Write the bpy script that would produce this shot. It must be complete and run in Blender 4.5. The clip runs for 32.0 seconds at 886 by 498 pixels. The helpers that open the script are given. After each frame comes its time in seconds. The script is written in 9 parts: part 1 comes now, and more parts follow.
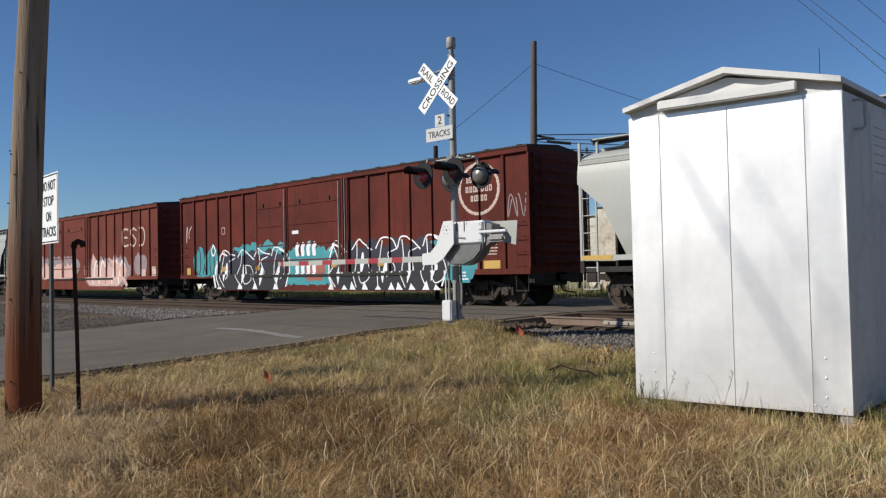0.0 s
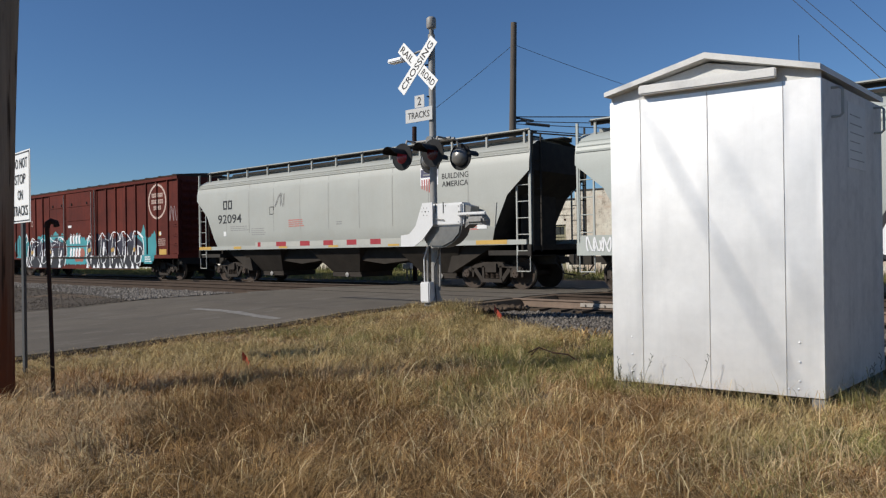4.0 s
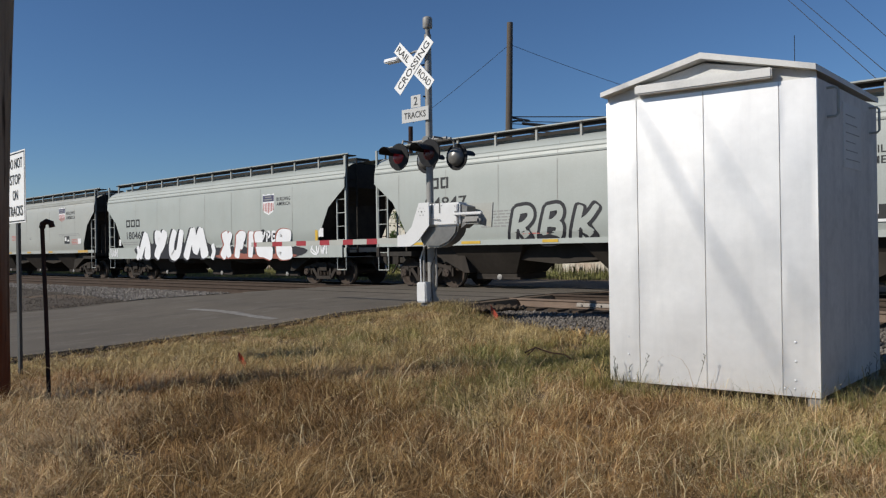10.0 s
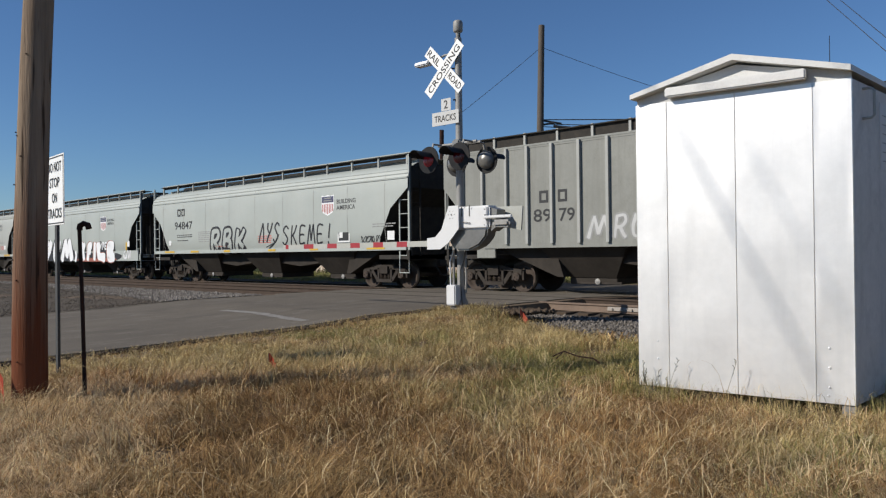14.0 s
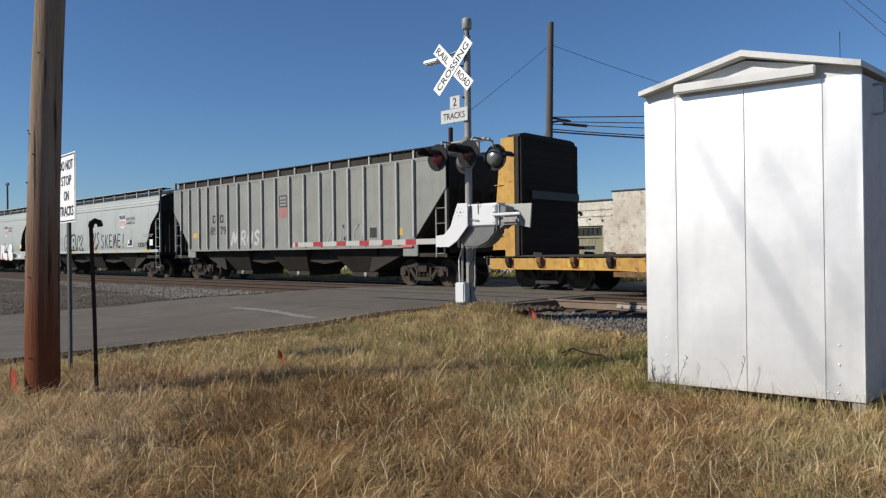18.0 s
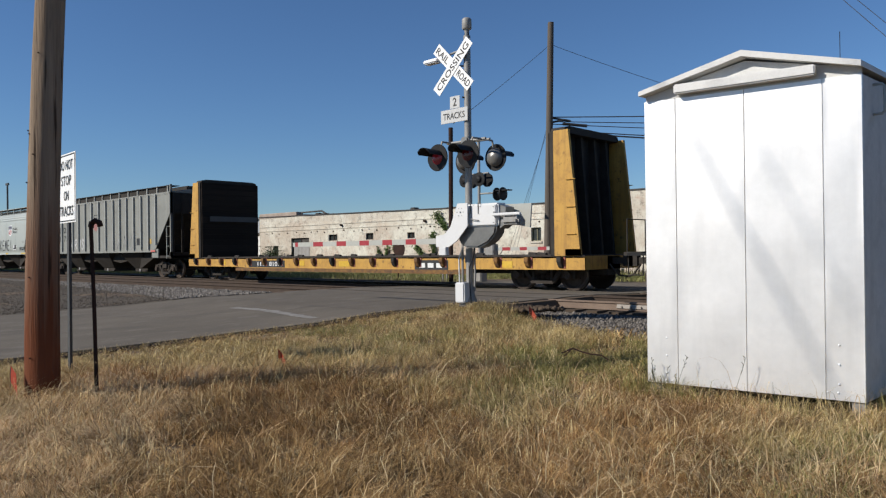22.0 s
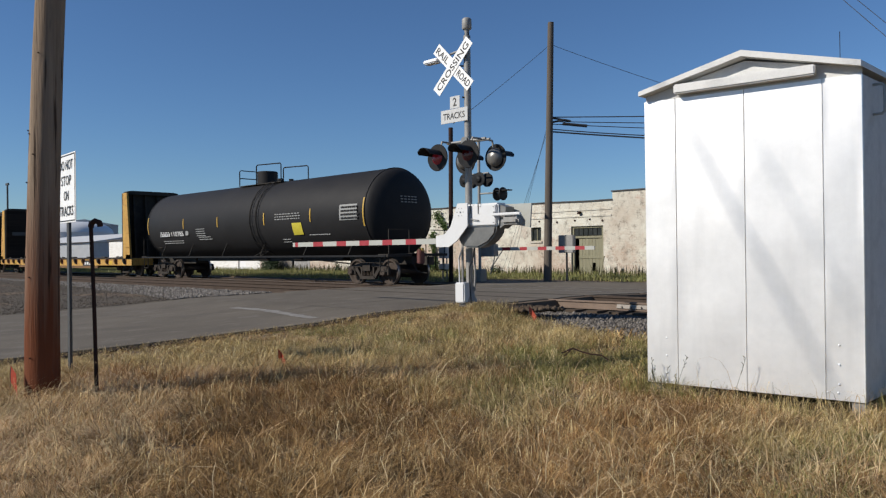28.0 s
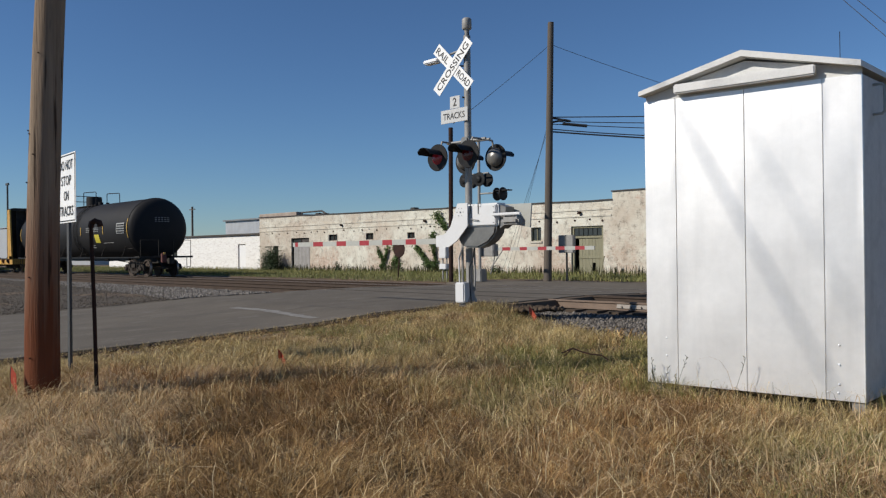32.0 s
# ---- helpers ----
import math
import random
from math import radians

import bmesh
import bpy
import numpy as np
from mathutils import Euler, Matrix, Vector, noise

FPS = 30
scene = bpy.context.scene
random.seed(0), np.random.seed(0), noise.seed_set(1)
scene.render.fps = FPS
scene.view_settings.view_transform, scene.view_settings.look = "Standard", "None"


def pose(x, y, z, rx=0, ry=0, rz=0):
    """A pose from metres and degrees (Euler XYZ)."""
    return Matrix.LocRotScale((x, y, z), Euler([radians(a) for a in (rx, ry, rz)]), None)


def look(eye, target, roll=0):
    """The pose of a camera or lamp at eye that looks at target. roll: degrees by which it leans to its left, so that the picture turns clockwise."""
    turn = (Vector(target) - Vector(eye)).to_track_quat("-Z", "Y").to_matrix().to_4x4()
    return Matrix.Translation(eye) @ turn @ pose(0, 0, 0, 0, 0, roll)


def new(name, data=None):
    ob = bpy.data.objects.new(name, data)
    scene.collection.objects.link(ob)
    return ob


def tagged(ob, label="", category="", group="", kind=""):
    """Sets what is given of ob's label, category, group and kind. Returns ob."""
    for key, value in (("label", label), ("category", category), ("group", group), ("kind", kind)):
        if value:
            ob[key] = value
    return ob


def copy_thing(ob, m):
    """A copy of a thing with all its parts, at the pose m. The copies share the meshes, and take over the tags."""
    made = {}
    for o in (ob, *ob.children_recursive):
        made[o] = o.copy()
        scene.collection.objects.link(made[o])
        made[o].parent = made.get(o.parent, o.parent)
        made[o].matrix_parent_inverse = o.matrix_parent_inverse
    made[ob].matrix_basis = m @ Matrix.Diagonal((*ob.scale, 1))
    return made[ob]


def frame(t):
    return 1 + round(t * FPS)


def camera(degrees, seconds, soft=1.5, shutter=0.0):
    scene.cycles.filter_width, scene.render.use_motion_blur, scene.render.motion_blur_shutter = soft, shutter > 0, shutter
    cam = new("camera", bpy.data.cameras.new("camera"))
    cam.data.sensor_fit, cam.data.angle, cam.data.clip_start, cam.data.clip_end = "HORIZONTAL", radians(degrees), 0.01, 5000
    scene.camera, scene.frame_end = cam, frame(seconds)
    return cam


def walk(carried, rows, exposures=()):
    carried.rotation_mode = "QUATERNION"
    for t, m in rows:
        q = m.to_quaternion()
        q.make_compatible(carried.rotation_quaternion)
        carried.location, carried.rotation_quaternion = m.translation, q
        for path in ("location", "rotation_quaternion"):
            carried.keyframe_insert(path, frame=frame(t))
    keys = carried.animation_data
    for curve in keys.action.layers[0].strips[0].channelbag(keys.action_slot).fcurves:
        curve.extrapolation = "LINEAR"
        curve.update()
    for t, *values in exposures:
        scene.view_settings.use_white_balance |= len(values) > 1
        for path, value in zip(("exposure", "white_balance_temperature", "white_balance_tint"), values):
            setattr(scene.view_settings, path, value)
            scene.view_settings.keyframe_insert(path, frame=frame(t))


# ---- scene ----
# ---------------- camera ----------------
CAM_H = 1.167
cam = camera(62.19, 32.0, soft=1.25)


def eye(yaw, pitch, roll, dx=0.0, dy=0.0, dz=0.0):
    return pose(dx, dy, CAM_H + dz, 90 + pitch, 0, yaw) @ pose(0, 0, 0, 0, 0, roll)


walk(cam, [
    (0.0, eye(41.947, 1.581, -1.232, -0.019, 0.003, -0.006)),
    (0.5, eye(41.687, 1.27, -1.038, -0.027, 0.008, 0.0)),
    (1.0, eye(41.305, 0.596, -0.833, -0.034, 0.007, 0.006)),
    (1.5, eye(41.025, 0.12, -0.801, -0.036, 0.0, 0.007)),
    (2.0, eye(40.759, 0.095, -0.769, -0.04, 0.004, 0.007)),
    (2.5, eye(40.556, 0.084, -0.797, -0.044, -0.002, 0.009)),
    (3.0, eye(40.439, 0.075, -0.841, -0.044, -0.001, 0.012)),
    (3.5, eye(40.301, 0.077, -0.829, -0.047, -0.003, 0.01)),
    (5.5, eye(40.047, 0.058, -0.863, -0.05, -0.003, 0.013)),
    (6.5, eye(39.919, 0.059, -0.876, -0.054, -0.002, 0.013)),
    (9.0, eye(39.919, 0.057, -0.876, -0.052, -0.001, 0.013)),
    (12.0, eye(39.914, 0.055, -0.877, -0.051, -0.005, 0.013)),
    (12.5, eye(39.932, 0.042, -0.613, -0.051, 0.003, 0.017)),
    (13.0, eye(39.954, 0.003, -0.524, -0.047, 0.0, 0.017)),
    (13.5, eye(40.841, 0.256, -0.74, -0.04, 0.01, 0.009)),
    (14.0, eye(42.363, 0.341, -0.656, -0.016, 0.007, 0.008)),
    (14.5, eye(42.927, 0.226, -0.613, -0.007, -0.0, -0.001)),
    (16.5, eye(43.088, 0.186, -0.685)),
    (24.0, eye(43.088, 0.186, -0.685)),
    (32.0, eye(43.088, 0.186, -0.685)),
], exposures=[(0.0, 0.05), (2.0, 0.05), (6.0, -0.15), (13.0, -0.15), (14.5, 0.1), (25.0, 0.1), (28.0, 0.06), (29.5, 0.04), (31.0, -0.02), (32.0, -0.06)])

# ---------------- light ----------------
SUN_AZ, SUN_EL = 240.0, 33.0          # the sun seen from above, counter-clockwise from +X, and its height
world = bpy.data.worlds.new("sky")
scene.world = world
world.use_nodes = True
wn = world.node_tree.nodes
sky = wn.new("ShaderNodeTexSky")
sky.sky_type = 'NISHITA'
sky.sun_disc = False
sky.sun_elevation = radians(SUN_EL)
sky.sun_rotation = radians(90 - SUN_AZ)
sky.air_density, sky.dust_density, sky.ozone_density = 1.0, 0.0, 5.0
wn["Background"].inputs["Strength"].default_value = 0.078
tint = wn.new("ShaderNodeMix")
tint.data_type, tint.blend_type = 'RGBA', 'MULTIPLY'
tint.inputs["Factor"].default_value = 1.0
tint.inputs["B"].default_value = (0.77, 0.93, 1.10, 1)
world.node_tree.links.new(sky.outputs[0], tint.inputs["A"])
world.node_tree.links.new(tint.outputs["Result"], wn["Background"].inputs["Color"])
sun = new("sun", bpy.data.lights.new("sun", 'SUN'))
sun.data.energy, sun.data.angle, sun.data.color = 4.6, radians(0.55), (1.0, 0.94, 0.85)
sd = Vector((math.cos(radians(SUN_AZ)) * math.cos(radians(SUN_EL)), math.sin(radians(SUN_AZ)) * math.cos(radians(SUN_EL)), math.sin(radians(SUN_EL))))
sun.matrix_basis = look(sd * 60, (0, 0, 0))

# ---------------- helpers ----------------
def part(name, bm, material, parent=None, label="", smooth=False):
    """One mesh object from a bmesh (or a ready mesh), under a thing or a part."""
    if isinstance(bm, bmesh.types.BMesh):
        bmesh.ops.recalc_face_normals(bm, faces=bm.faces)
        me = bpy.data.meshes.new(name)
        bm.to_mesh(me)
        bm.free()
    else:
        me = bm
    me.materials.clear()
    me.materials.append(material)
    if smooth:
        me.shade_smooth()
        me.set_sharp_from_angle(angle=radians(35))
    ob = new(name, me)
    ob.parent = parent
    if label:
        ob["label"] = label
    return ob


def thing(name, m, label, category, group=""):
    ob = new(name)
    ob.empty_display_size = 0.3
    ob.matrix_basis = m
    return tagged(ob, label, category, group)


def bx(bm, x0, x1, y0, y1, z0, z1, m=None):
    vs = [bm.verts.new((x, y, z)) for x in (x0, x1) for y in (y0, y1) for z in (z0, z1)]
    for a in ((0, 1, 3, 2), (4, 6, 7, 5), (0, 4, 5, 1), (2, 3, 7, 6), (0, 2, 6, 4), (1, 5, 7, 3)):
        bm.faces.new([vs[i] for i in a])
    if m is not None:
        for v in vs:
            v.co = m @ v.co
    return bm


def soft_box(x0, x1, y0, y1, z0, z1, r=0.01, seg=2):
    bm = bx(bmesh.new(), x0, x1, y0, y1, z0, z1)
    bmesh.ops.bevel(bm, geom=list(bm.edges), offset=r, segments=seg, affect='EDGES')
    return bm


def box(*a, m=None):
    return bx(bmesh.new(), *a, m=m)


def rod(bm, p0, p1, r0, r1=None, seg=10, caps=True):
    """A round bar from p0 to p1."""
    p0, p1 = Vector(p0), Vector(p1)
    r1 = r0 if r1 is None else r1
    q = (p1 - p0).to_track_quat('Z', 'Y').to_matrix()
    rings = []
    for p, r in ((p0, r0), (p1, r1)):
        rings.append([bm.verts.new(p + q @ Vector((r * math.cos(2 * math.pi * i / seg), r * math.sin(2 * math.pi * i / seg), 0))) for i in range(seg)])
    for i in range(seg):
        j = (i + 1) % seg
        bm.faces.new((rings[0][i], rings[0][j], rings[1][j], rings[1][i]))
    if caps:
        bm.faces.new(rings[0][::-1])
        bm.faces.new(rings[1])
    return bm


def rods(pairs, r, seg=8):
    bm = bmesh.new()
    for a, b in pairs:
        rod(bm, a, b, r, seg=seg)
    return bm


def tube(bm, pts, r, seg=8):
    """A bent round bar, one piece, along the points."""
    pts = [Vector(p) for p in pts]
    rings, last = [], None
    for i, p in enumerate(pts):
        d = (pts[min(i + 1, len(pts) - 1)] - pts[max(i - 1, 0)]).normalized()
        if last is None:
            u = d.orthogonal().normalized()
        else:
            u = (last - d * last.dot(d)).normalized()
        last = u
        w = d.cross(u)
        rings.append([bm.verts.new(p + u * (r * math.cos(2 * math.pi * k / seg)) + w * (r * math.sin(2 * math.pi * k / seg))) for k in range(seg)])
    for a, b in zip(rings[:-1], rings[1:]):
        for k in range(seg):
            bm.faces.new((a[k], a[(k + 1) % seg], b[(k + 1) % seg], b[k]))
    bm.faces.new(rings[0][::-1])
    bm.faces.new(rings[-1])
    return bm


def lathe(bm, prof, m, seg=24):
    """Turns a profile of (radius, height) round the z axis of the pose m."""
    rings = []
    for r, h in prof:
        rings.append([bm.verts.new(m @ Vector((max(r, 1e-4) * math.cos(2 * math.pi * i / seg), max(r, 1e-4) * math.sin(2 * math.pi * i / seg), h))) for i in range(seg)])
    for a, b in zip(rings[:-1], rings[1:]):
        for i in range(seg):
            j = (i + 1) % seg
            bm.faces.new((a[i], a[j], b[j], b[i]))
    return bm


def slab(bm, pts, a, b, axis='y'):
    """A flat polygon, extruded from a to b along an axis. pts are the two other coordinates in order."""
    def at(u, v, w):
        return {'y': (u, w, v), 'x': (w, u, v), 'z': (u, v, w)}[axis]
    lo = [bm.verts.new(at(u, v, a)) for u, v in pts]
    hi = [bm.verts.new(at(u, v, b)) for u, v in pts]
    n = len(pts)
    bm.faces.new(lo[::-1])
    bm.faces.new(hi)
    for i in range(n):
        j = (i + 1) % n
        bm.faces.new((lo[i], lo[j], hi[j], hi[i]))
    return bm


def lettering(text, width, height, x, z, y_of, thick=0.004):
    """Letters of a given size as a thin mesh on a face that looks towards -y. y_of(z) is the face's y there."""
    cu = bpy.data.curves.new("letters", 'FONT')
    cu.body, cu.resolution_u, cu.offset = text, 3, 0.012
    tmp = bpy.data.objects.new("letters", cu)
    me = bpy.data.meshes.new_from_object(tmp)
    bpy.data.objects.remove(tmp)
    bpy.data.curves.remove(cu)
    n = len(me.vertices)
    co = np.empty(n * 3)
    me.vertices.foreach_get("co", co)
    co = co.reshape(-1, 3)
    lo, hi = co.min(0), co.max(0)
    u = x + ((co[:, 0] - lo[0]) / (hi[0] - lo[0]) - 0.5) * width
    w = z + ((co[:, 1] - lo[1]) / (hi[1] - lo[1]) - 0.5) * height
    out = np.stack([u, np.array([y_of(q) - thick for q in w]), w], 1)
    me.vertices.foreach_set("co", out.ravel())
    me.update()
    return me


def bars(rects, y_of, thick=0.004):
    """Thin plates (x, z, width, height) on a face that looks towards -y."""
    bm = bmesh.new()
    for x, z, w, h in rects:
        y = y_of(z)
        bx(bm, x - w / 2, x + w / 2, y - thick, y + 0.002, z - h / 2, z + h / 2)
    return bm


def lines_of_text(x, z, width, n, h, gap, rnd, y_of, words=5):
    """Rows of small bars like unreadable print."""
    out = []
    for k in range(n):
        u = x
        while u < x + width:
            w = rnd.uniform(0.35, 1.0) * width / words
            out.append((u + w / 2, z - k * gap, w, h))
            u += w + width * 0.03
    return bars(out, y_of, 0.003)


def mesh_from(verts, faces, name="mesh"):
    me = bpy.data.meshes.new(name)
    me.from_pydata(verts, [], faces)
    me.update()
    return me


def quick_mesh(name, co, tri):
    """A large triangle mesh from arrays."""
    me = bpy.data.meshes.new(name)
    me.vertices.add(len(co))
    me.vertices.foreach_set("co", co.astype(np.float32).ravel())
    me.loops.add(len(tri) * 3)
    me.loops.foreach_set("vertex_index", tri.astype(np.int32).ravel())
    me.polygons.add(len(tri))
    me.polygons.foreach_set("loop_start", np.arange(0, len(tri) * 3, 3, dtype=np.int32))
    me.update(calc_edges=True)
    return me


# ---------------- materials ----------------
def surface(name, c1, c2, scale=3.0, rough=0.6, metal=0.0, bump=0.15, grain=60.0, dirt=None, dirt_amt=0.3, streak=0.0,
            rust=None, rust_amt=0.0, island=0.0, stretch=(1, 1, 1), rough_var=0.15, spec=0.5, random_obj=0.0, rust_lo=0.62):
    """Paint, wood, metal or stone: two colours mixed by broad noise, dirt or rust patches, vertical streaks, fine bump."""
    m = bpy.data.materials.new(name)
    m.use_nodes = True
    t = m.node_tree
    N, L = t.nodes, t.links
    b = N["Principled BSDF"]
    b.inputs["Metallic"].default_value = metal
    b.inputs["Specular IOR Level"].default_value = spec
    tc = N.new("ShaderNodeTexCoord")
    mp = N.new("ShaderNodeMapping")
    mp.inputs["Scale"].default_value = stretch
    L.new(tc.outputs["Object"], mp.inputs["Vector"])

    def nz(s, detail=5.0, rgh=0.6, vec=None):
        n = N.new("ShaderNodeTexNoise")
        n.inputs["Scale"].default_value, n.inputs["Detail"].default_value, n.inputs["Roughness"].default_value = s, detail, rgh
        L.new(vec or mp.outputs[0], n.inputs["Vector"])
        return n.outputs["Fac"]

    def ramp(fac, lo, hi):
        r = N.new("ShaderNodeMapRange")
        r.inputs["From Min"].default_value, r.inputs["From Max"].default_value = lo, hi
        L.new(fac, r.inputs["Value"])
        return r.outputs[0]

    def mix(fac, a, c, k=1.0):
        x = N.new("ShaderNodeMix")
        x.data_type = 'RGBA'
        if k != 1.0:
            mu = N.new("ShaderNodeMath")
            mu.operation = 'MULTIPLY'
            mu.inputs[1].default_value = k
            L.new(fac, mu.inputs[0])
            fac = mu.outputs[0]
        L.new(fac, x.inputs["Factor"])
        for sock, v in ((x.inputs["A"], a), (x.inputs["B"], c)):
            if isinstance(v, tuple):
                sock.default_value = (*v, 1)
            else:
                L.new(v, sock)
        return x.outputs["Result"]

    broad = nz(scale)
    col = mix(ramp(broad, 0.3, 0.7), c1, c2)
    if island or random_obj:
        src = N.new("ShaderNodeNewGeometry").outputs["Random Per Island"] if island else N.new("ShaderNodeObjectInfo").outputs["Random"]
        hsv = N.new("ShaderNodeHueSaturation")
        r = N.new("ShaderNodeMapRange")
        k = island or random_obj
        r.inputs["To Min"].default_value, r.inputs["To Max"].default_value = 1 - k, 1 + k
        L.new(src, r.inputs["Value"])
        L.new(r.outputs[0], hsv.inputs["Value"])
        L.new(col, hsv.inputs["Color"])
        col = hsv.outputs[0]
    if streak:
        ms = N.new("ShaderNodeMapping")
        ms.inputs["Scale"].default_value = (6, 6, 0.35)
        L.new(tc.outputs["Object"], ms.inputs["Vector"])
        col = mix(ramp(nz(1.2, 6, 0.7, ms.outputs[0]), 0.48, 0.75), col, dirt or (0.05, 0.04, 0.03), streak)
    if dirt:
        col = mix(ramp(nz(scale * 2.7, 8, 0.7), 0.5, 0.75), col, dirt, dirt_amt)
    if rust:
        col = mix(ramp(nz(scale * 4.3, 10, 0.75), rust_lo, rust_lo + 0.06), col, rust, rust_amt)
    fine = nz(grain, 3, 0.6)
    col = mix(ramp(fine, 0.2, 0.8), col, tuple(max(0.0, v * 0.72) for v in c1), 0.35)
    L.new(col, b.inputs["Base Color"])
    rr = N.new("ShaderNodeMapRange")
    rr.inputs["To Min"].default_value, rr.inputs["To Max"].default_value = max(0.02, rough - rough_var), min(1.0, rough + rough_var)
    L.new(broad, rr.inputs["Value"])
    L.new(rr.outputs[0], b.inputs["Roughness"])
    if bump:
        bp = N.new("ShaderNodeBump")
        bp.inputs["Strength"].default_value, bp.inputs["Distance"].default_value = bump, 0.01
        L.new(fine, bp.inputs["Height"])
        L.new(bp.outputs[0], b.inputs["Normal"])
    return m


def glow(name, base, col, power):
    m = surface(name, base, base, rough=0.25, bump=0.0)
    b = m.node_tree.nodes["Principled BSDF"]
    b.inputs["Emission Color"].default_value = (*col, 1)
    b.inputs["Emission Strength"].default_value = power
    return m


def grass_material(name, cols, patch, patch2):
    """Blades: each takes its own shade, broad patches of the field turn towards patch colours."""
    m = bpy.data.materials.new(name)
    m.use_nodes = True
    t = m.node_tree
    N, L = t.nodes, t.links
    b = N["Principled BSDF"]
    b.inputs["Roughness"].default_value = 0.62
    b.inputs["Specular IOR Level"].default_value = 0.25
    g = N.new("ShaderNodeNewGeometry")
    r = N.new("ShaderNodeValToRGB")
    r.color_ramp.elements[0].color = (*cols[0], 1)
    r.color_ramp.elements[1].color = (*cols[-1], 1)
    for i, c in enumerate(cols[1:-1]):
        r.color_ramp.elements.new((i + 1) / (len(cols) - 1)).color = (*c, 1)
    L.new(g.outputs["Random Per Island"], r.inputs[0])
    tc = N.new("ShaderNodeTexCoord")
    col = r.outputs[0]
    for sc, pc, lo, hi, amt in ((0.42, patch, 0.45, 0.62, 0.4), (0.75, patch2, 0.5, 0.66, 0.4)):
        n = N.new("ShaderNodeTexNoise")
        n.inputs["Scale"].default_value, n.inputs["Detail"].default_value = sc, 4.0
        L.new(tc.outputs["Object"], n.inputs["Vector"])
        q = N.new("ShaderNodeMapRange")
        q.inputs["From Min"].default_value, q.inputs["From Max"].default_value, q.inputs["To Max"].default_value = lo, hi, amt
        L.new(n.outputs["Fac"], q.inputs["Value"])
        x = N.new("ShaderNodeMix")
        x.data_type = 'RGBA'
        L.new(q.outputs[0], x.inputs["Factor"])
        L.new(col, x.inputs["A"])
        x.inputs["B"].default_value = (*pc, 1)
        col = x.outputs["Result"]
    n = N.new("ShaderNodeTexNoise")
    n.inputs["Scale"].default_value, n.inputs["Detail"].default_value = 4.5, 3.0
    L.new(tc.outputs["Object"], n.inputs["Vector"])
    q = N.new("ShaderNodeMapRange")
    q.inputs["From Min"].default_value, q.inputs["From Max"].default_value = 0.3, 0.7
    q.inputs["To Min"].default_value, q.inputs["To Max"].default_value = 0.55, 1.2
    L.new(n.outputs["Fac"], q.inputs["Value"])
    hv = N.new("ShaderNodeHueSaturation")
    L.new(q.outputs[0], hv.inputs["Value"])
    L.new(col, hv.inputs["Color"])
    L.new(hv.outputs[0], b.inputs["Base Color"])
    tr = N.new("ShaderNodeBsdfTranslucent")
    L.new(hv.outputs[0], tr.inputs["Color"])
    ms = N.new("ShaderNodeMixShader")
    ms.inputs["Fac"].default_value = 0.14
    L.new(b.outputs[0], ms.inputs[1])
    L.new(tr.outputs[0], ms.inputs[2])
    L.new(ms.outputs[0], N["Material Output"].inputs["Surface"])
    return m


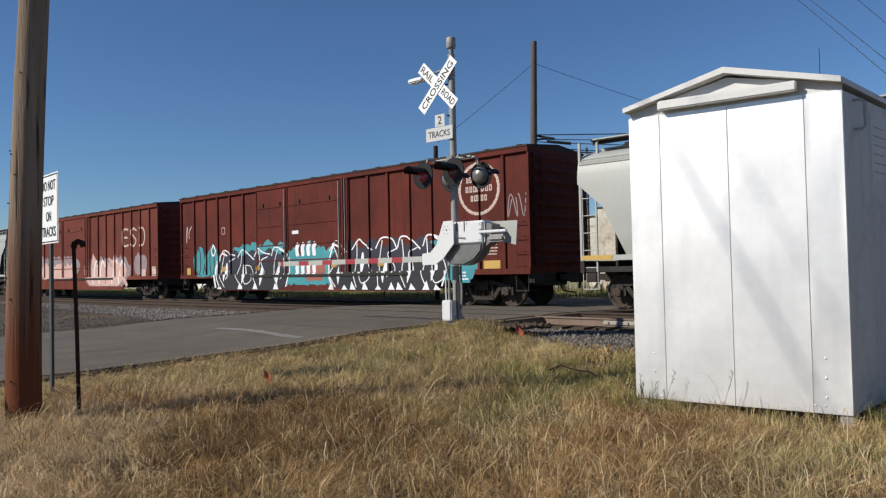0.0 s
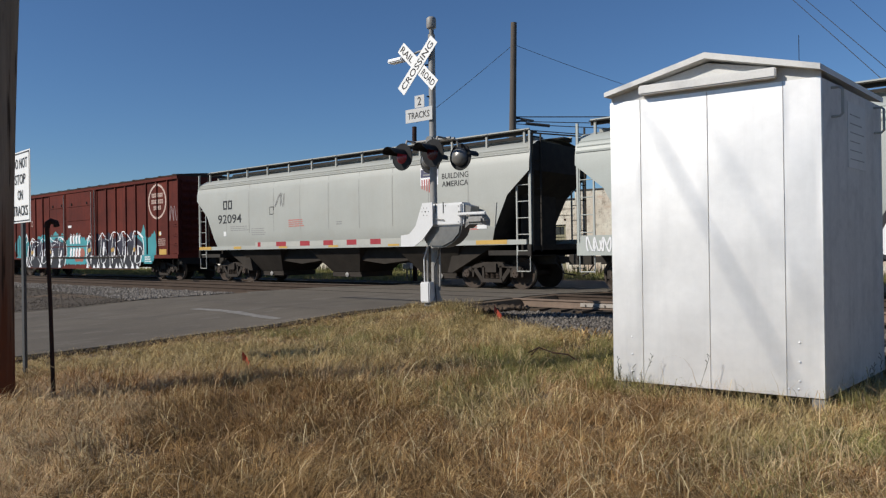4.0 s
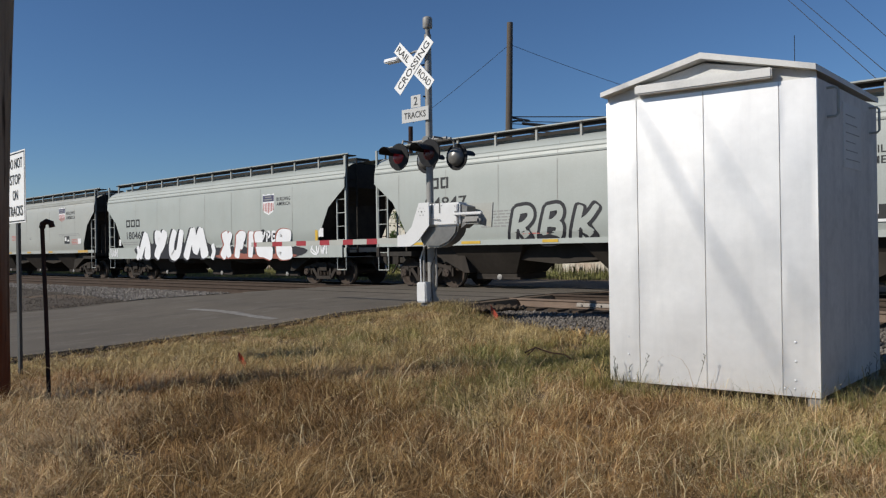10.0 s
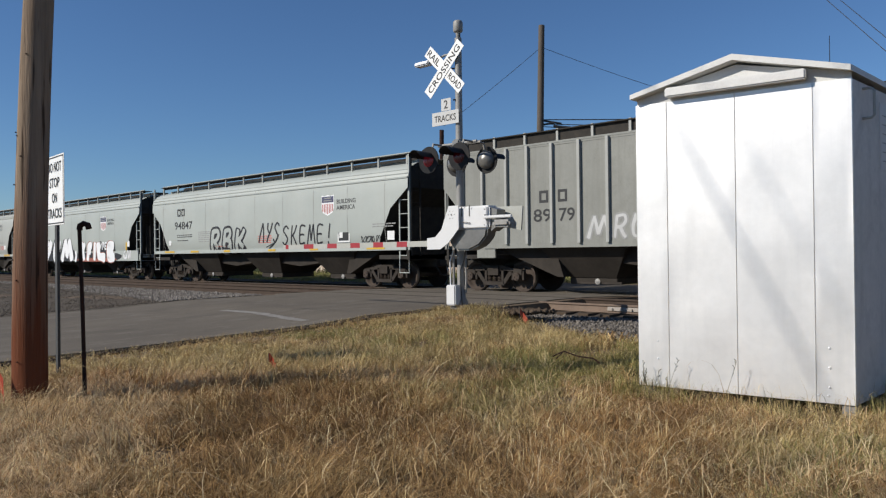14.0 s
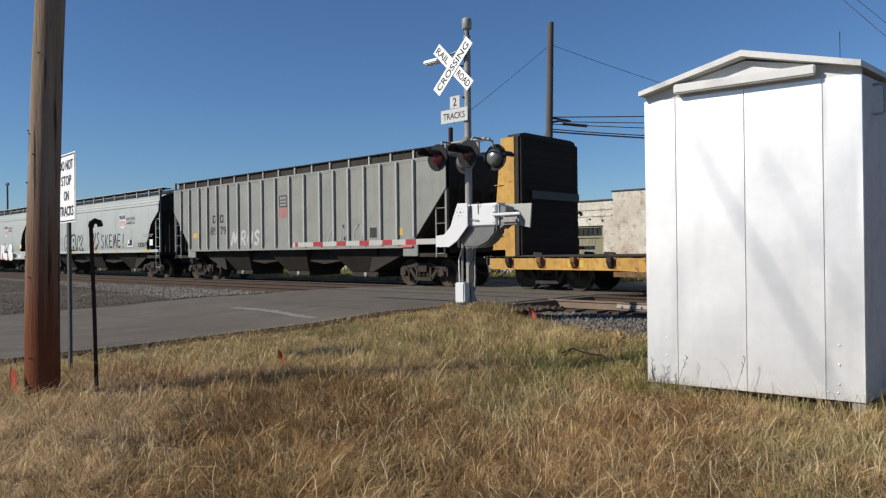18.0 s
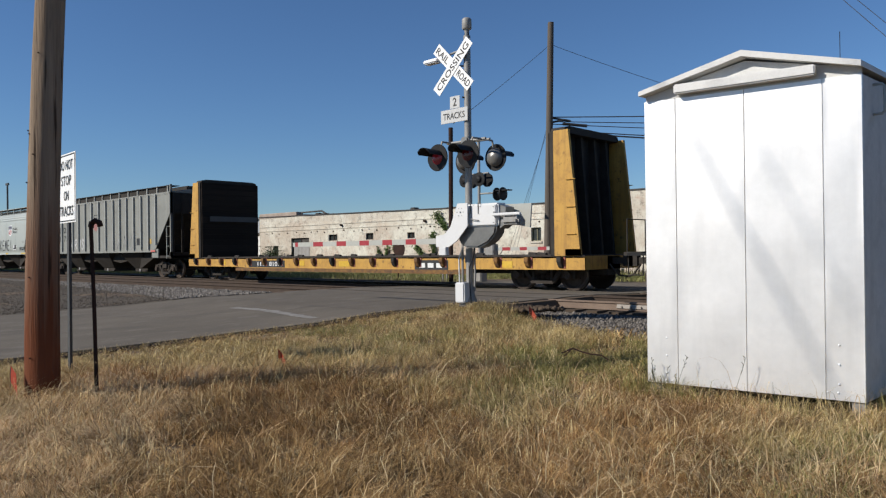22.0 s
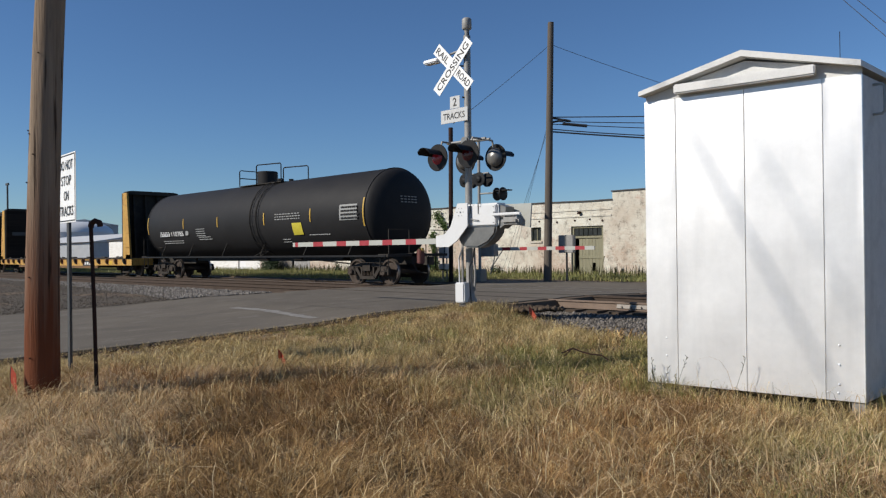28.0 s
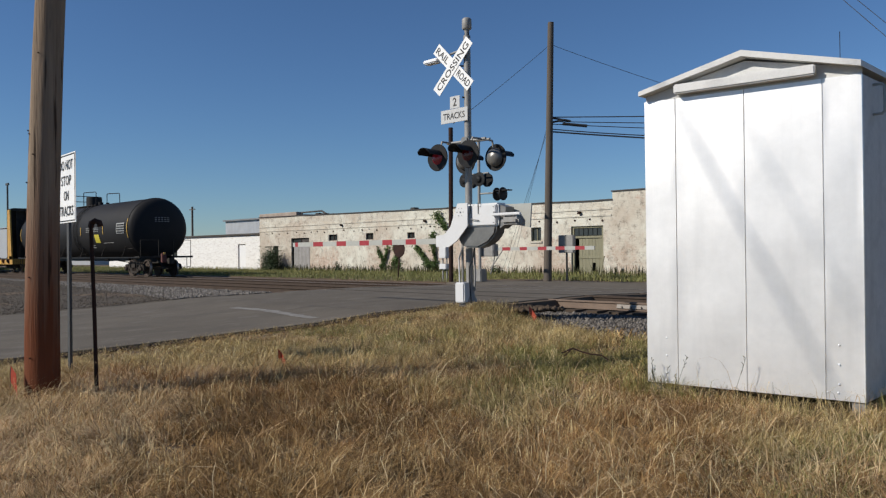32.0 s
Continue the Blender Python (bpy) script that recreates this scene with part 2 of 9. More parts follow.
def pole_wood():
    """Weathered tan-grey pole timber with long dark checks, reddish brown where the preservative holds near the foot."""
    m = surface("weathered_pole_wood", (0.225, 0.165, 0.115), (0.36, 0.275, 0.198), 2.5, 0.95, bump=1.0, grain=26, stretch=(5, 5, 0.16), dirt=(0.13, 0.09, 0.062), dirt_amt=0.8, streak=0.3, spec=0.12)
    N, L = m.node_tree.nodes, m.node_tree.links
    b = N["Principled BSDF"]
    old = b.inputs["Base Color"].links[0].from_socket
    tc = N.new("ShaderNodeTexCoord")
    sep = N.new("ShaderNodeSeparateXYZ")
    L.new(tc.outputs["Object"], sep.inputs[0])
    mp = N.new("ShaderNodeMapping")
    mp.inputs["Scale"].default_value = (9, 9, 0.5)
    L.new(tc.outputs["Object"], mp.inputs["Vector"])
    n = N.new("ShaderNodeTexNoise")
    n.inputs["Scale"].default_value, n.inputs["Detail"].default_value = 1.6, 6.0
    L.new(mp.outputs[0], n.inputs["Vector"])
    add = N.new("ShaderNodeMath")
    add.operation = 'MULTIPLY_ADD'
    L.new(n.outputs["Fac"], add.inputs[0])
    add.inputs[1].default_value = -2.4
    L.new(sep.outputs["Z"], add.inputs[2])
    r = N.new("ShaderNodeMapRange")
    r.inputs["From Min"].default_value, r.inputs["From Max"].default_value = -0.75, 0.95
    r.inputs["To Min"].default_value, r.inputs["To Max"].default_value = 0.96, 0.0
    L.new(add.outputs[0], r.inputs["Value"])
    x = N.new("ShaderNodeMix")
    x.data_type = 'RGBA'
    L.new(r.outputs[0], x.inputs["Factor"])
    L.new(old, x.inputs["A"])
    x.inputs["B"].default_value = (0.15, 0.047, 0.021, 1)
    # long narrow drying checks
    mq = N.new("ShaderNodeMapping")
    mq.inputs["Scale"].default_value = (34, 34, 1.3)
    L.new(tc.outputs["Object"], mq.inputs["Vector"])
    q = N.new("ShaderNodeTexNoise")
    q.inputs["Scale"].default_value, q.inputs["Detail"].default_value = 1.0, 3.0
    L.new(mq.outputs[0], q.inputs["Vector"])
    k = N.new("ShaderNodeMapRange")
    k.inputs["From Min"].default_value, k.inputs["From Max"].default_value, k.inputs["To Max"].default_value = 0.6, 0.68, 0.85
    L.new(q.outputs["Fac"], k.inputs["Value"])
    y = N.new("ShaderNodeMix")
    y.data_type = 'RGBA'
    L.new(k.outputs[0], y.inputs["Factor"])
    L.new(x.outputs["Result"], y.inputs["A"])
    y.inputs["B"].default_value = (0.035, 0.02, 0.013, 1)
    L.new(y.outputs["Result"], b.inputs["Base Color"])
    return m


def wall_material():
    """White paint that peels off old brick, with grey stains under the parapet."""
    m = bpy.data.materials.new("peeling_brick")
    m.use_nodes = True
    t = m.node_tree
    N, L = t.nodes, t.links
    b = N["Principled BSDF"]
    b.inputs["Roughness"].default_value = 0.85
    tc = N.new("ShaderNodeTexCoord")
    sep = N.new("ShaderNodeSeparateXYZ")
    L.new(tc.outputs["Object"], sep.inputs[0])
    cmb = N.new("ShaderNodeCombineXYZ")
    L.new(sep.outputs["X"], cmb.inputs["X"])
    L.new(sep.outputs["Z"], cmb.inputs["Y"])
    br = N.new("ShaderNodeTexBrick")
    br.inputs["Color1"].default_value = (0.38, 0.215, 0.145, 1)
    br.inputs["Color2"].default_value = (0.50, 0.32, 0.235, 1)
    br.inputs["Mortar"].default_value = (0.56, 0.49, 0.40, 1)
    for k, v in (("Scale", 1.0), ("Mortar Size", 0.009), ("Brick Width", 0.215), ("Row Height", 0.075)):
        br.inputs[k].default_value = v
    L.new(cmb.outputs[0], br.inputs["Vector"])

    def nz(s, detail, vec, rgh=0.65):
        n = N.new("ShaderNodeTexNoise")
        n.inputs["Scale"].default_value, n.inputs["Detail"].default_value, n.inputs["Roughness"].default_value = s, detail, rgh
        L.new(vec, n.inputs["Vector"])
        return n.outputs["Fac"]

    def mr(f, a, c, lo=0.0, hi=1.0):
        r = N.new("ShaderNodeMapRange")
        for i, v in zip(("From Min", "From Max", "To Min", "To Max"), (a, c, lo, hi)):
            r.inputs[i].default_value = v
        L.new(f, r.inputs["Value"])
        return r.outputs[0]

    def mix(f, a, c):
        x = N.new("ShaderNodeMix")
        x.data_type = 'RGBA'
        L.new(f, x.inputs["Factor"])
        for s, v in ((x.inputs["A"], a), (x.inputs["B"], c)):
            if isinstance(v, tuple):
                s.default_value = (*v, 1)
            else:
                L.new(v, s)
        return x.outputs["Result"]

    big = nz(0.35, 4, tc.outputs["Object"])
    fine = nz(4.5, 12, tc.outputs["Object"], 0.8)
    add = N.new("ShaderNodeMath")
    add.operation = 'ADD'
    L.new(big, add.inputs[0])
    L.new(fine, add.inputs[1])
    low = mr(sep.outputs["Z"], 0.2, 2.7, 0.13, -0.05)
    worn = N.new("ShaderNodeMath")
    worn.operation = 'ADD'
    L.new(add.outputs[0], worn.inputs[0])
    L.new(low, worn.inputs[1])
    bare = mr(worn.outputs[0], 1.03, 1.2, 0.0, 0.75)
    white = mix(mr(nz(1.1, 6, tc.outputs["Object"]), 0.35, 0.7), (0.70, 0.685, 0.585), (0.58, 0.54, 0.445))
    col = mix(bare, white, br.outputs["Color"])
    ms = N.new("ShaderNodeMapping")
    ms.inputs["Scale"].default_value = (1.6, 1.6, 0.8)
    L.new(tc.outputs["Object"], ms.inputs["Vector"])
    st = mr(nz(1.9, 10, ms.outputs[0], 0.8), 0.53, 0.68, 0.0, 0.6)
    col = mix(st, col, (0.27, 0.225, 0.175))
    blush = mr(nz(0.22, 5, tc.outputs["Object"], 0.7), 0.46, 0.62, 0.0, 0.62)
    col = mix(blush, col, (0.44, 0.35, 0.265))
    mk = N.new("ShaderNodeMapping")
    mk.inputs["Scale"].default_value = (1.0, 1.0, 0.9)
    L.new(tc.outputs["Object"], mk.inputs["Vector"])
    soot = mr(nz(2.6, 12, mk.outputs[0], 0.85), 0.515, 0.61, 0.0, 0.72)
    col = mix(soot, col, (0.13, 0.105, 0.08))
    spots = mr(nz(7.0, 6, tc.outputs["Object"], 0.7), 0.6, 0.7, 0.0, 0.7)
    col = mix(spots, col, (0.26, 0.22, 0.17))
    L.new(col, b.inputs["Base Color"])
    bp = N.new("ShaderNodeBump")
    bp.inputs["Strength"].default_value, bp.inputs["Distance"].default_value = 0.5, 0.012
    L.new(br.outputs["Fac"], bp.inputs["Height"])
    bp.invert = True
    L.new(bp.outputs[0], b.inputs["Normal"])
    return m


M = {}
M['asphalt'] = surface("asphalt", (0.128, 0.110, 0.087), (0.178, 0.1542, 0.1224), 0.5, 0.95, bump=0.9, grain=45, stretch=(1, 0.45, 1), dirt=(0.088, 0.078, 0.066), dirt_amt=0.65, rust=(0.235, 0.208, 0.175), rust_amt=0.4, rust_lo=0.54, spec=0.15)
M['soil'] = surface("dry_soil", (0.09625, 0.063, 0.0357), (0.1575, 0.105, 0.0578), 0.8, 0.95, bump=0.6, grain=30, dirt=(0.105, 0.07, 0.0408), dirt_amt=0.5)
M['gravel'] = surface("gravel", (0.098, 0.082, 0.064), (0.14, 0.118, 0.094), 1.4, 0.97, bump=1.0, grain=34, dirt=(0.06, 0.05, 0.04), dirt_amt=0.6, rust=(0.26, 0.235, 0.2), rust_amt=0.5, spec=0.1)
M['bed'] = surface("oily_track_bed", (0.062, 0.051, 0.041), (0.105, 0.088, 0.071), 1.1, 0.97, bump=1.0, grain=30, dirt=(0.035, 0.028, 0.022), dirt_amt=0.65, rust=(0.2, 0.18, 0.15), rust_amt=0.35, spec=0.1)
M['stone'] = surface("ballast_stone", (0.165, 0.147, 0.127), (0.275, 0.25, 0.22), 5, 0.95, bump=0.4, grain=60, island=0.6, spec=0.15)
M['lotstone'] = surface("lot_pebble", (0.098, 0.082, 0.066), (0.16, 0.138, 0.113), 5, 0.97, bump=0.3, grain=60, island=0.35, spec=0.1)
M['whitewash'] = surface("whitewashed_wall", (0.78, 0.77, 0.73), (0.86, 0.85, 0.81), 0.9, 0.9, bump=0.5, grain=14, stretch=(.8, .8, 2.6), dirt=(0.46, 0.41, 0.36), dirt_amt=0.8, rust=(0.30, 0.23, 0.18), rust_amt=0.7, rust_lo=0.56)
M['rail'] = surface("rail_steel_rusty", (0.058, 0.041, 0.031), (0.095, 0.069, 0.052), 4, 0.85, 0.1, bump=0.3, dirt=(0.035, 0.025, 0.019), dirt_amt=0.5, spec=0.2)
M['shine'] = surface("rail_head_worn", (0.30, 0.26, 0.225), (0.36, 0.32, 0.28), 6, 0.42, 0.8, bump=0.05)
M['tie'] = surface("creosoted_tie", (0.07, 0.05, 0.035), (0.12, 0.09, 0.065), 3, 0.9, bump=0.6, stretch=(1, 0.15, 1), spec=0.12)
M['linepaint'] = surface("worn_line_paint", (0.30, 0.28, 0.25), (0.20, 0.185, 0.16), 3.5, 0.85, bump=0.3, dirt=(0.128, 0.115, 0.098), dirt_amt=0.95)
M['pole'] = pole_wood()
M['greypole'] = surface("grey_pole_wood", (0.105, 0.088, 0.072), (0.165, 0.14, 0.116), 2.5, 0.92, bump=0.8, grain=22, stretch=(4, 4, 0.2), dirt=(0.05, 0.042, 0.034), dirt_amt=0.6, spec=0.12)
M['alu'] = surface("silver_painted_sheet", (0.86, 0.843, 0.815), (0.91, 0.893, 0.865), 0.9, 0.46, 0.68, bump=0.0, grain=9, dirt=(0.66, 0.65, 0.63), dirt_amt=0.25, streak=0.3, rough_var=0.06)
# cabinet sheet greyed down, so the shade on its side walls is in the colour
M['shadesheet'] = surface("shade_toned_sheet", (0.63, 0.605, 0.565), (0.74, 0.71, 0.665), 1.3, 0.7, 0.15, bump=0.05, grain=20, dirt=(0.27, 0.26, 0.245), dirt_amt=0.45, streak=0.3, spec=0.25)
M['alu2'] = surface("roof_sheet", (0.60, 0.595, 0.57), (0.69, 0.68, 0.655), 2, 0.55, 0.1, bump=0.05, dirt=(0.36, 0.35, 0.32))
M['mastal'] = surface("mast_aluminium", (0.27, 0.262, 0.245), (0.36, 0.35, 0.33), 5, 0.55, 0.15, bump=0.1, dirt=(0.17, 0.155, 0.135), dirt_amt=0.5, streak=0.3, spec=0.3)
M['white'] = surface("white_enamel", (0.6720, 0.6720, 0.6630), (0.7056, 0.7056, 0.6970), 3, 0.4, bump=0.04, dirt=(0.6, 0.59, 0.55), dirt_amt=0.3)
M['sign'] = surface("sign_sheeting", (0.82, 0.82, 0.80), (0.86, 0.86, 0.84), 3, 0.5, bump=0.0, dirt=(0.66, 0.65, 0.6), dirt_amt=0.25)
M['dullsign'] = surface("weathered_sign_sheeting", (0.50, 0.50, 0.485), (0.57, 0.57, 0.555), 3, 0.55, bump=0.0, dirt=(0.40, 0.39, 0.36), dirt_amt=0.35)
M['darkstone'] = surface("dark_ballast_stone", (0.115, 0.102, 0.088), (0.205, 0.184, 0.16), 5, 0.95, bump=0.4, grain=60, island=0.6, spec=0.12)
M['black'] = surface("black_paint", (0.015, 0.015, 0.01625), (0.0275, 0.0275, 0.0275), 4, 0.5, bump=0.08, dirt=(0.0625, 0.05625, 0.05), dirt_amt=0.4, spec=0.12)
M['letter'] = surface("black_letter_paint", (0.015, 0.015, 0.016), (0.03, 0.03, 0.03), 6, 0.6, bump=0.0)
M['greypost'] = surface("galvanised_post", (0.0500, 0.0500, 0.0490), (0.0750, 0.0750, 0.0725), 6, 0.6, 0.1, bump=0.1)
M['rustpipe'] = surface("rusty_black_pipe", (0.03, 0.02, 0.018), (0.07, 0.035, 0.025), 6, 0.75, 0.2, bump=0.3, spec=0.12)
M['redlens'] = glow("lit_red_lens", (0.10, 0.006, 0.012), (1.0, 0.06, 0.1), 0.03)
M['darklens'] = glow("dim_red_lens", (0.035, 0.004, 0.006), (1.0, 0.03, 0.05), 0.006)
M['lampback'] = surface("lamp_housing_grey", (0.16, 0.155, 0.145), (0.24, 0.235, 0.22), 5, 0.35, 0.3, bump=0.05, dirt=(0.08, 0.075, 0.07))
M['lamp_led'] = surface("luminaire_white", (0.85, 0.85, 0.85), (0.9, 0.9, 0.9), 3, 0.3, bump=0.0)
M['red'] = surface("red_reflective", (0.30, 0.022, 0.03), (0.38, 0.03, 0.04), 5, 0.5, bump=0.0)
M['armwhite'] = surface("arm_white_reflective", (0.40, 0.40, 0.36), (0.47, 0.47, 0.42), 4, 0.5, bump=0.0, dirt=(0.3, 0.29, 0.25))
M['flag'] = surface("orange_flag_plastic", (0.42, 0.055, 0.025), (0.52, 0.085, 0.04), 9, 0.5, bump=0.05)
M['bolt'] = surface("bolt_steel", (0.8, 0.8, 0.8), (0.86, 0.86, 0.86), 9, 0.35, 0.2, bump=0.0)
M['wire'] = surface("cable_black", (0.02, 0.02, 0.022), (0.035, 0.035, 0.035), 5, 0.6, bump=0.0)
# rolling stock
M['boxred'] = surface("boxcar_red_paint", (0.088, 0.0205, 0.0155), (0.172, 0.037, 0.025), 0.42, 0.75, bump=0.12, grain=35, dirt=(0.05, 0.017, 0.013), dirt_amt=0.75, streak=0.7, rust=(0.05, 0.022, 0.015), rust_amt=0.65, spec=0.12)
M['boxred2'] = surface("boxcar_red_faded", (0.13, 0.034, 0.024), (0.215, 0.058, 0.037), 0.42, 0.75, bump=0.12, grain=35, dirt=(0.085, 0.028, 0.02), dirt_amt=0.7, streak=0.5, rust=(0.10, 0.048, 0.032), rust_amt=0.5, spec=0.12)
M['hopgrey'] = surface("hopper_grey_paint", (0.3828, 0.3910, 0.3560), (0.4287, 0.4379, 0.3991), 0.6, 0.5, bump=0.05, grain=30, dirt=(0.36, 0.34, 0.29), dirt_amt=0.4, streak=0.22)
M['hopgreen'] = surface("hopper_pale_green_grey", (0.3855, 0.4140, 0.3814), (0.4347, 0.4595, 0.4270), 0.6, 0.48, bump=0.05, grain=30, dirt=(0.35, 0.35, 0.31), dirt_amt=0.35, streak=0.2)
M['hopdirty'] = surface("hopper_weathered_grey", (0.2976, 0.2990, 0.2745), (0.3720, 0.3726, 0.3465), 0.8, 0.65, bump=0.08, grain=30, dirt=(0.14, 0.12, 0.10), dirt_amt=0.65, streak=0.6, rust=(0.12, 0.07, 0.045), rust_amt=0.4)
M['ribgrey'] = surface("hopper_pale_weathered", (0.215, 0.218, 0.194), (0.28, 0.283, 0.253), 0.7, 0.65, bump=0.06, grain=30, dirt=(0.15, 0.145, 0.125), dirt_amt=0.6, streak=0.5, rust=(0.14, 0.13, 0.105), rust_amt=0.4)
M['ribpale'] = surface("hopper_rib_paint", (0.33, 0.335, 0.31), (0.41, 0.415, 0.385), 2.0, 0.6, bump=0.05, dirt=(0.36, 0.35, 0.31), dirt_amt=0.5, streak=0.3)
M['darkroof'] = surface("sooty_roof", (0.05, 0.035, 0.03), (0.085, 0.06, 0.05), 1.2, 0.85, bump=0.2, dirt=(0.03, 0.025, 0.02), dirt_amt=0.6, spec=0.12)
# on hopper bays and ends these two dark tones include the shade under the car
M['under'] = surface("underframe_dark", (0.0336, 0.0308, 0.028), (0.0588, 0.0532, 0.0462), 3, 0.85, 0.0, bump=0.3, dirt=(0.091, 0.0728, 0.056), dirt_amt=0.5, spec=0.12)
M['bay'] = surface("hopper_bay_grime_shade", (0.036, 0.031, 0.026), (0.058, 0.049, 0.041), 1.5, 0.8, bump=0.15, dirt=(0.03, 0.026, 0.022), dirt_amt=0.7, streak=0.4, spec=0.12)
M['truck'] = surface("truck_cast_steel", (0.04, 0.034, 0.029), (0.068, 0.058, 0.05), 4, 0.85, 0.0, bump=0.3, dirt=(0.0384, 0.0288, 0.02112), dirt_amt=0.6, spec=0.12)
M['railtan'] = surface("rail_steel_tan_rust", (0.165, 0.115, 0.083), (0.235, 0.17, 0.125), 4, 0.8, 0.05, bump=0.3, dirt=(0.10, 0.075, 0.055), dirt_amt=0.35)
M['jointbar'] = surface("joint_bar_worn_steel", (0.27, 0.235, 0.20), (0.35, 0.31, 0.265), 5, 0.7, 0.1, bump=0.1, dirt=(0.2, 0.165, 0.13), dirt_amt=0.5)
M['stripe'] = surface("faded_yellow_stripe", (0.48, 0.29, 0.035), (0.58, 0.36, 0.05), 5, 0.6, bump=0.05, dirt=(0.2, 0.13, 0.04), dirt_amt=0.5)
M['wheel'] = surface("wheel_steel", (0.062, 0.048, 0.039), (0.10, 0.079, 0.066), 3, 0.75, 0.2, bump=0.2, dirt=(0.03036, 0.02226, 0.01619), dirt_amt=0.5, spec=0.12)
M['tread'] = surface("wheel_tread", (0.35, 0.33, 0.31), (0.42, 0.4, 0.38), 4, 0.35, 0.9, bump=0.03)
M['yellow'] = surface("flatcar_yellow", (0.46, 0.245, 0.04), (0.60, 0.35, 0.075), 1.2, 0.7, bump=0.1, dirt=(0.24, 0.115, 0.035), dirt_amt=0.8, streak=0.7, rust=(0.10, 0.05, 0.025), rust_amt=0.85, rust_lo=0.57)
M['yellowlabel'] = surface("yellow_label", (0.60, 0.37, 0.03), (0.68, 0.44, 0.045), 5, 0.5, bump=0.0, dirt=(0.3, 0.16, 0.03), dirt_amt=0.5)
M['placard'] = surface("lemon_placard", (0.56, 0.47, 0.04), (0.64, 0.54, 0.06), 5, 0.5, bump=0.0)
M['orange'] = surface("orange_reflector", (0.52, 0.32, 0.07), (0.60, 0.38, 0.09), 5, 0.5, bump=0.0)
M['darkwood'] = surface("blackened_boards", (0.017, 0.0125, 0.010), (0.034, 0.025, 0.019), 2, 0.75, bump=0.4, stretch=(1, 0.2, 1), random_obj=0.25, spec=0.12)
M['deck'] = surface("deck_boards", (0.06, 0.05, 0.04), (0.1, 0.085, 0.07), 3, 0.9, bump=0.5, spec=0.12)
M['tank'] = surface("tank_black_paint", (0.019, 0.0186, 0.019), (0.028, 0.027, 0.0275), 0.5, 0.62, bump=0.05, grain=25, dirt=(0.04, 0.036, 0.032), dirt_amt=0.35, streak=0.12, spec=0.14)
M['stencil'] = surface("white_stencil", (0.72, 0.72, 0.7), (0.8, 0.8, 0.78), 6, 0.6, bump=0.0, dirt=(0.45, 0.45, 0.43), dirt_amt=0.4)
M['greystencil'] = surface("grey_print", (0.25, 0.25, 0.24), (0.32, 0.32, 0.3), 6, 0.6, bump=0.0)
M['redprint'] = surface("red_print", (0.5, 0.12, 0.1), (0.56, 0.16, 0.13), 6, 0.6, bump=0.0)
M['shieldred'] = surface("shield_red", (0.42, 0.13, 0.115), (0.48, 0.17, 0.15), 6, 0.55, bump=0.0)
M['shieldblue'] = surface("shield_blue", (0.05, 0.05, 0.10), (0.09, 0.09, 0.15), 6, 0.55, bump=0.0)
M['cream'] = surface("faded_cream_stencil", (0.55, 0.42, 0.36), (0.62, 0.49, 0.42), 3, 0.7, bump=0.0, dirt=(0.28, 0.12, 0.1), dirt_amt=0.5)
M['teal'] = surface("teal_spray_paint", (0.032, 0.25, 0.285), (0.065, 0.34, 0.36), 1.4, 0.6, bump=0.0, dirt=(0.12, 0.08, 0.07), dirt_amt=0.3)
M['navy'] = surface("dark_spray_paint", (0.0120, 0.0117, 0.0150), (0.0210, 0.0195, 0.0250), 2, 0.6, bump=0.0)
M['violet'] = surface("dark_violet_spray", (0.017, 0.015, 0.030), (0.025, 0.022, 0.042), 2, 0.6, bump=0.0)
M['rustyellow'] = surface("ochre_spray", (0.42, 0.25, 0.06), (0.52, 0.32, 0.08), 4, 0.6, bump=0.0)
M['greyspray'] = surface("dull_grey_spray", (0.24, 0.19, 0.20), (0.33, 0.25, 0.25), 1.5, 0.7, bump=0.0, dirt=(0.16, 0.06, 0.05), dirt_amt=0.6)
M['spraywhite'] = surface("white_spray_paint", (0.78, 0.78, 0.78), (0.85, 0.85, 0.85), 2, 0.55, bump=0.0)
M['spraypink'] = surface("pink_spray_paint", (0.6, 0.36, 0.30), (0.68, 0.45, 0.38), 1.5, 0.6, bump=0.0)
M['palespray'] = surface("pale_worn_spray", (0.46, 0.46, 0.45), (0.56, 0.56, 0.55), 2, 0.6, bump=0.0, dirt=(0.33, 0.32, 0.3), dirt_amt=0.6)
M['rustmark'] = surface("dull_dark_red", (0.10, 0.03, 0.025), (0.14, 0.045, 0.035), 4, 0.7, bump=0.05)
M['rustspray'] = surface("rust_spray_paint", (0.30, 0.09, 0.06), (0.36, 0.12, 0.08), 2, 0.6, bump=0.0)
# buildings
M['wall'] = wall_material()
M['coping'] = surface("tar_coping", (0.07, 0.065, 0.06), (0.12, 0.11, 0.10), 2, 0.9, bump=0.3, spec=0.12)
M['stainblock'] = surface("stained_parapet", (0.30, 0.235, 0.19), (0.47, 0.40, 0.33), 1.2, 0.9, bump=0.3, dirt=(0.16, 0.125, 0.10), dirt_amt=0.7, streak=0.4)
M['greyleaf'] = surface("grey_door_sheet", (0.27, 0.262, 0.25), (0.37, 0.36, 0.345), 1.5, 0.8, bump=0.1, dirt=(0.15, 0.13, 0.11), dirt_amt=0.6, streak=0.5)
M['oldwood'] = surface("weathered_green_wood", (0.22, 0.21, 0.13), (0.30, 0.28, 0.19), 3, 0.85, bump=0.4, stretch=(3, 3, 0.3), dirt=(0.12, 0.1, 0.07), dirt_amt=0.6)
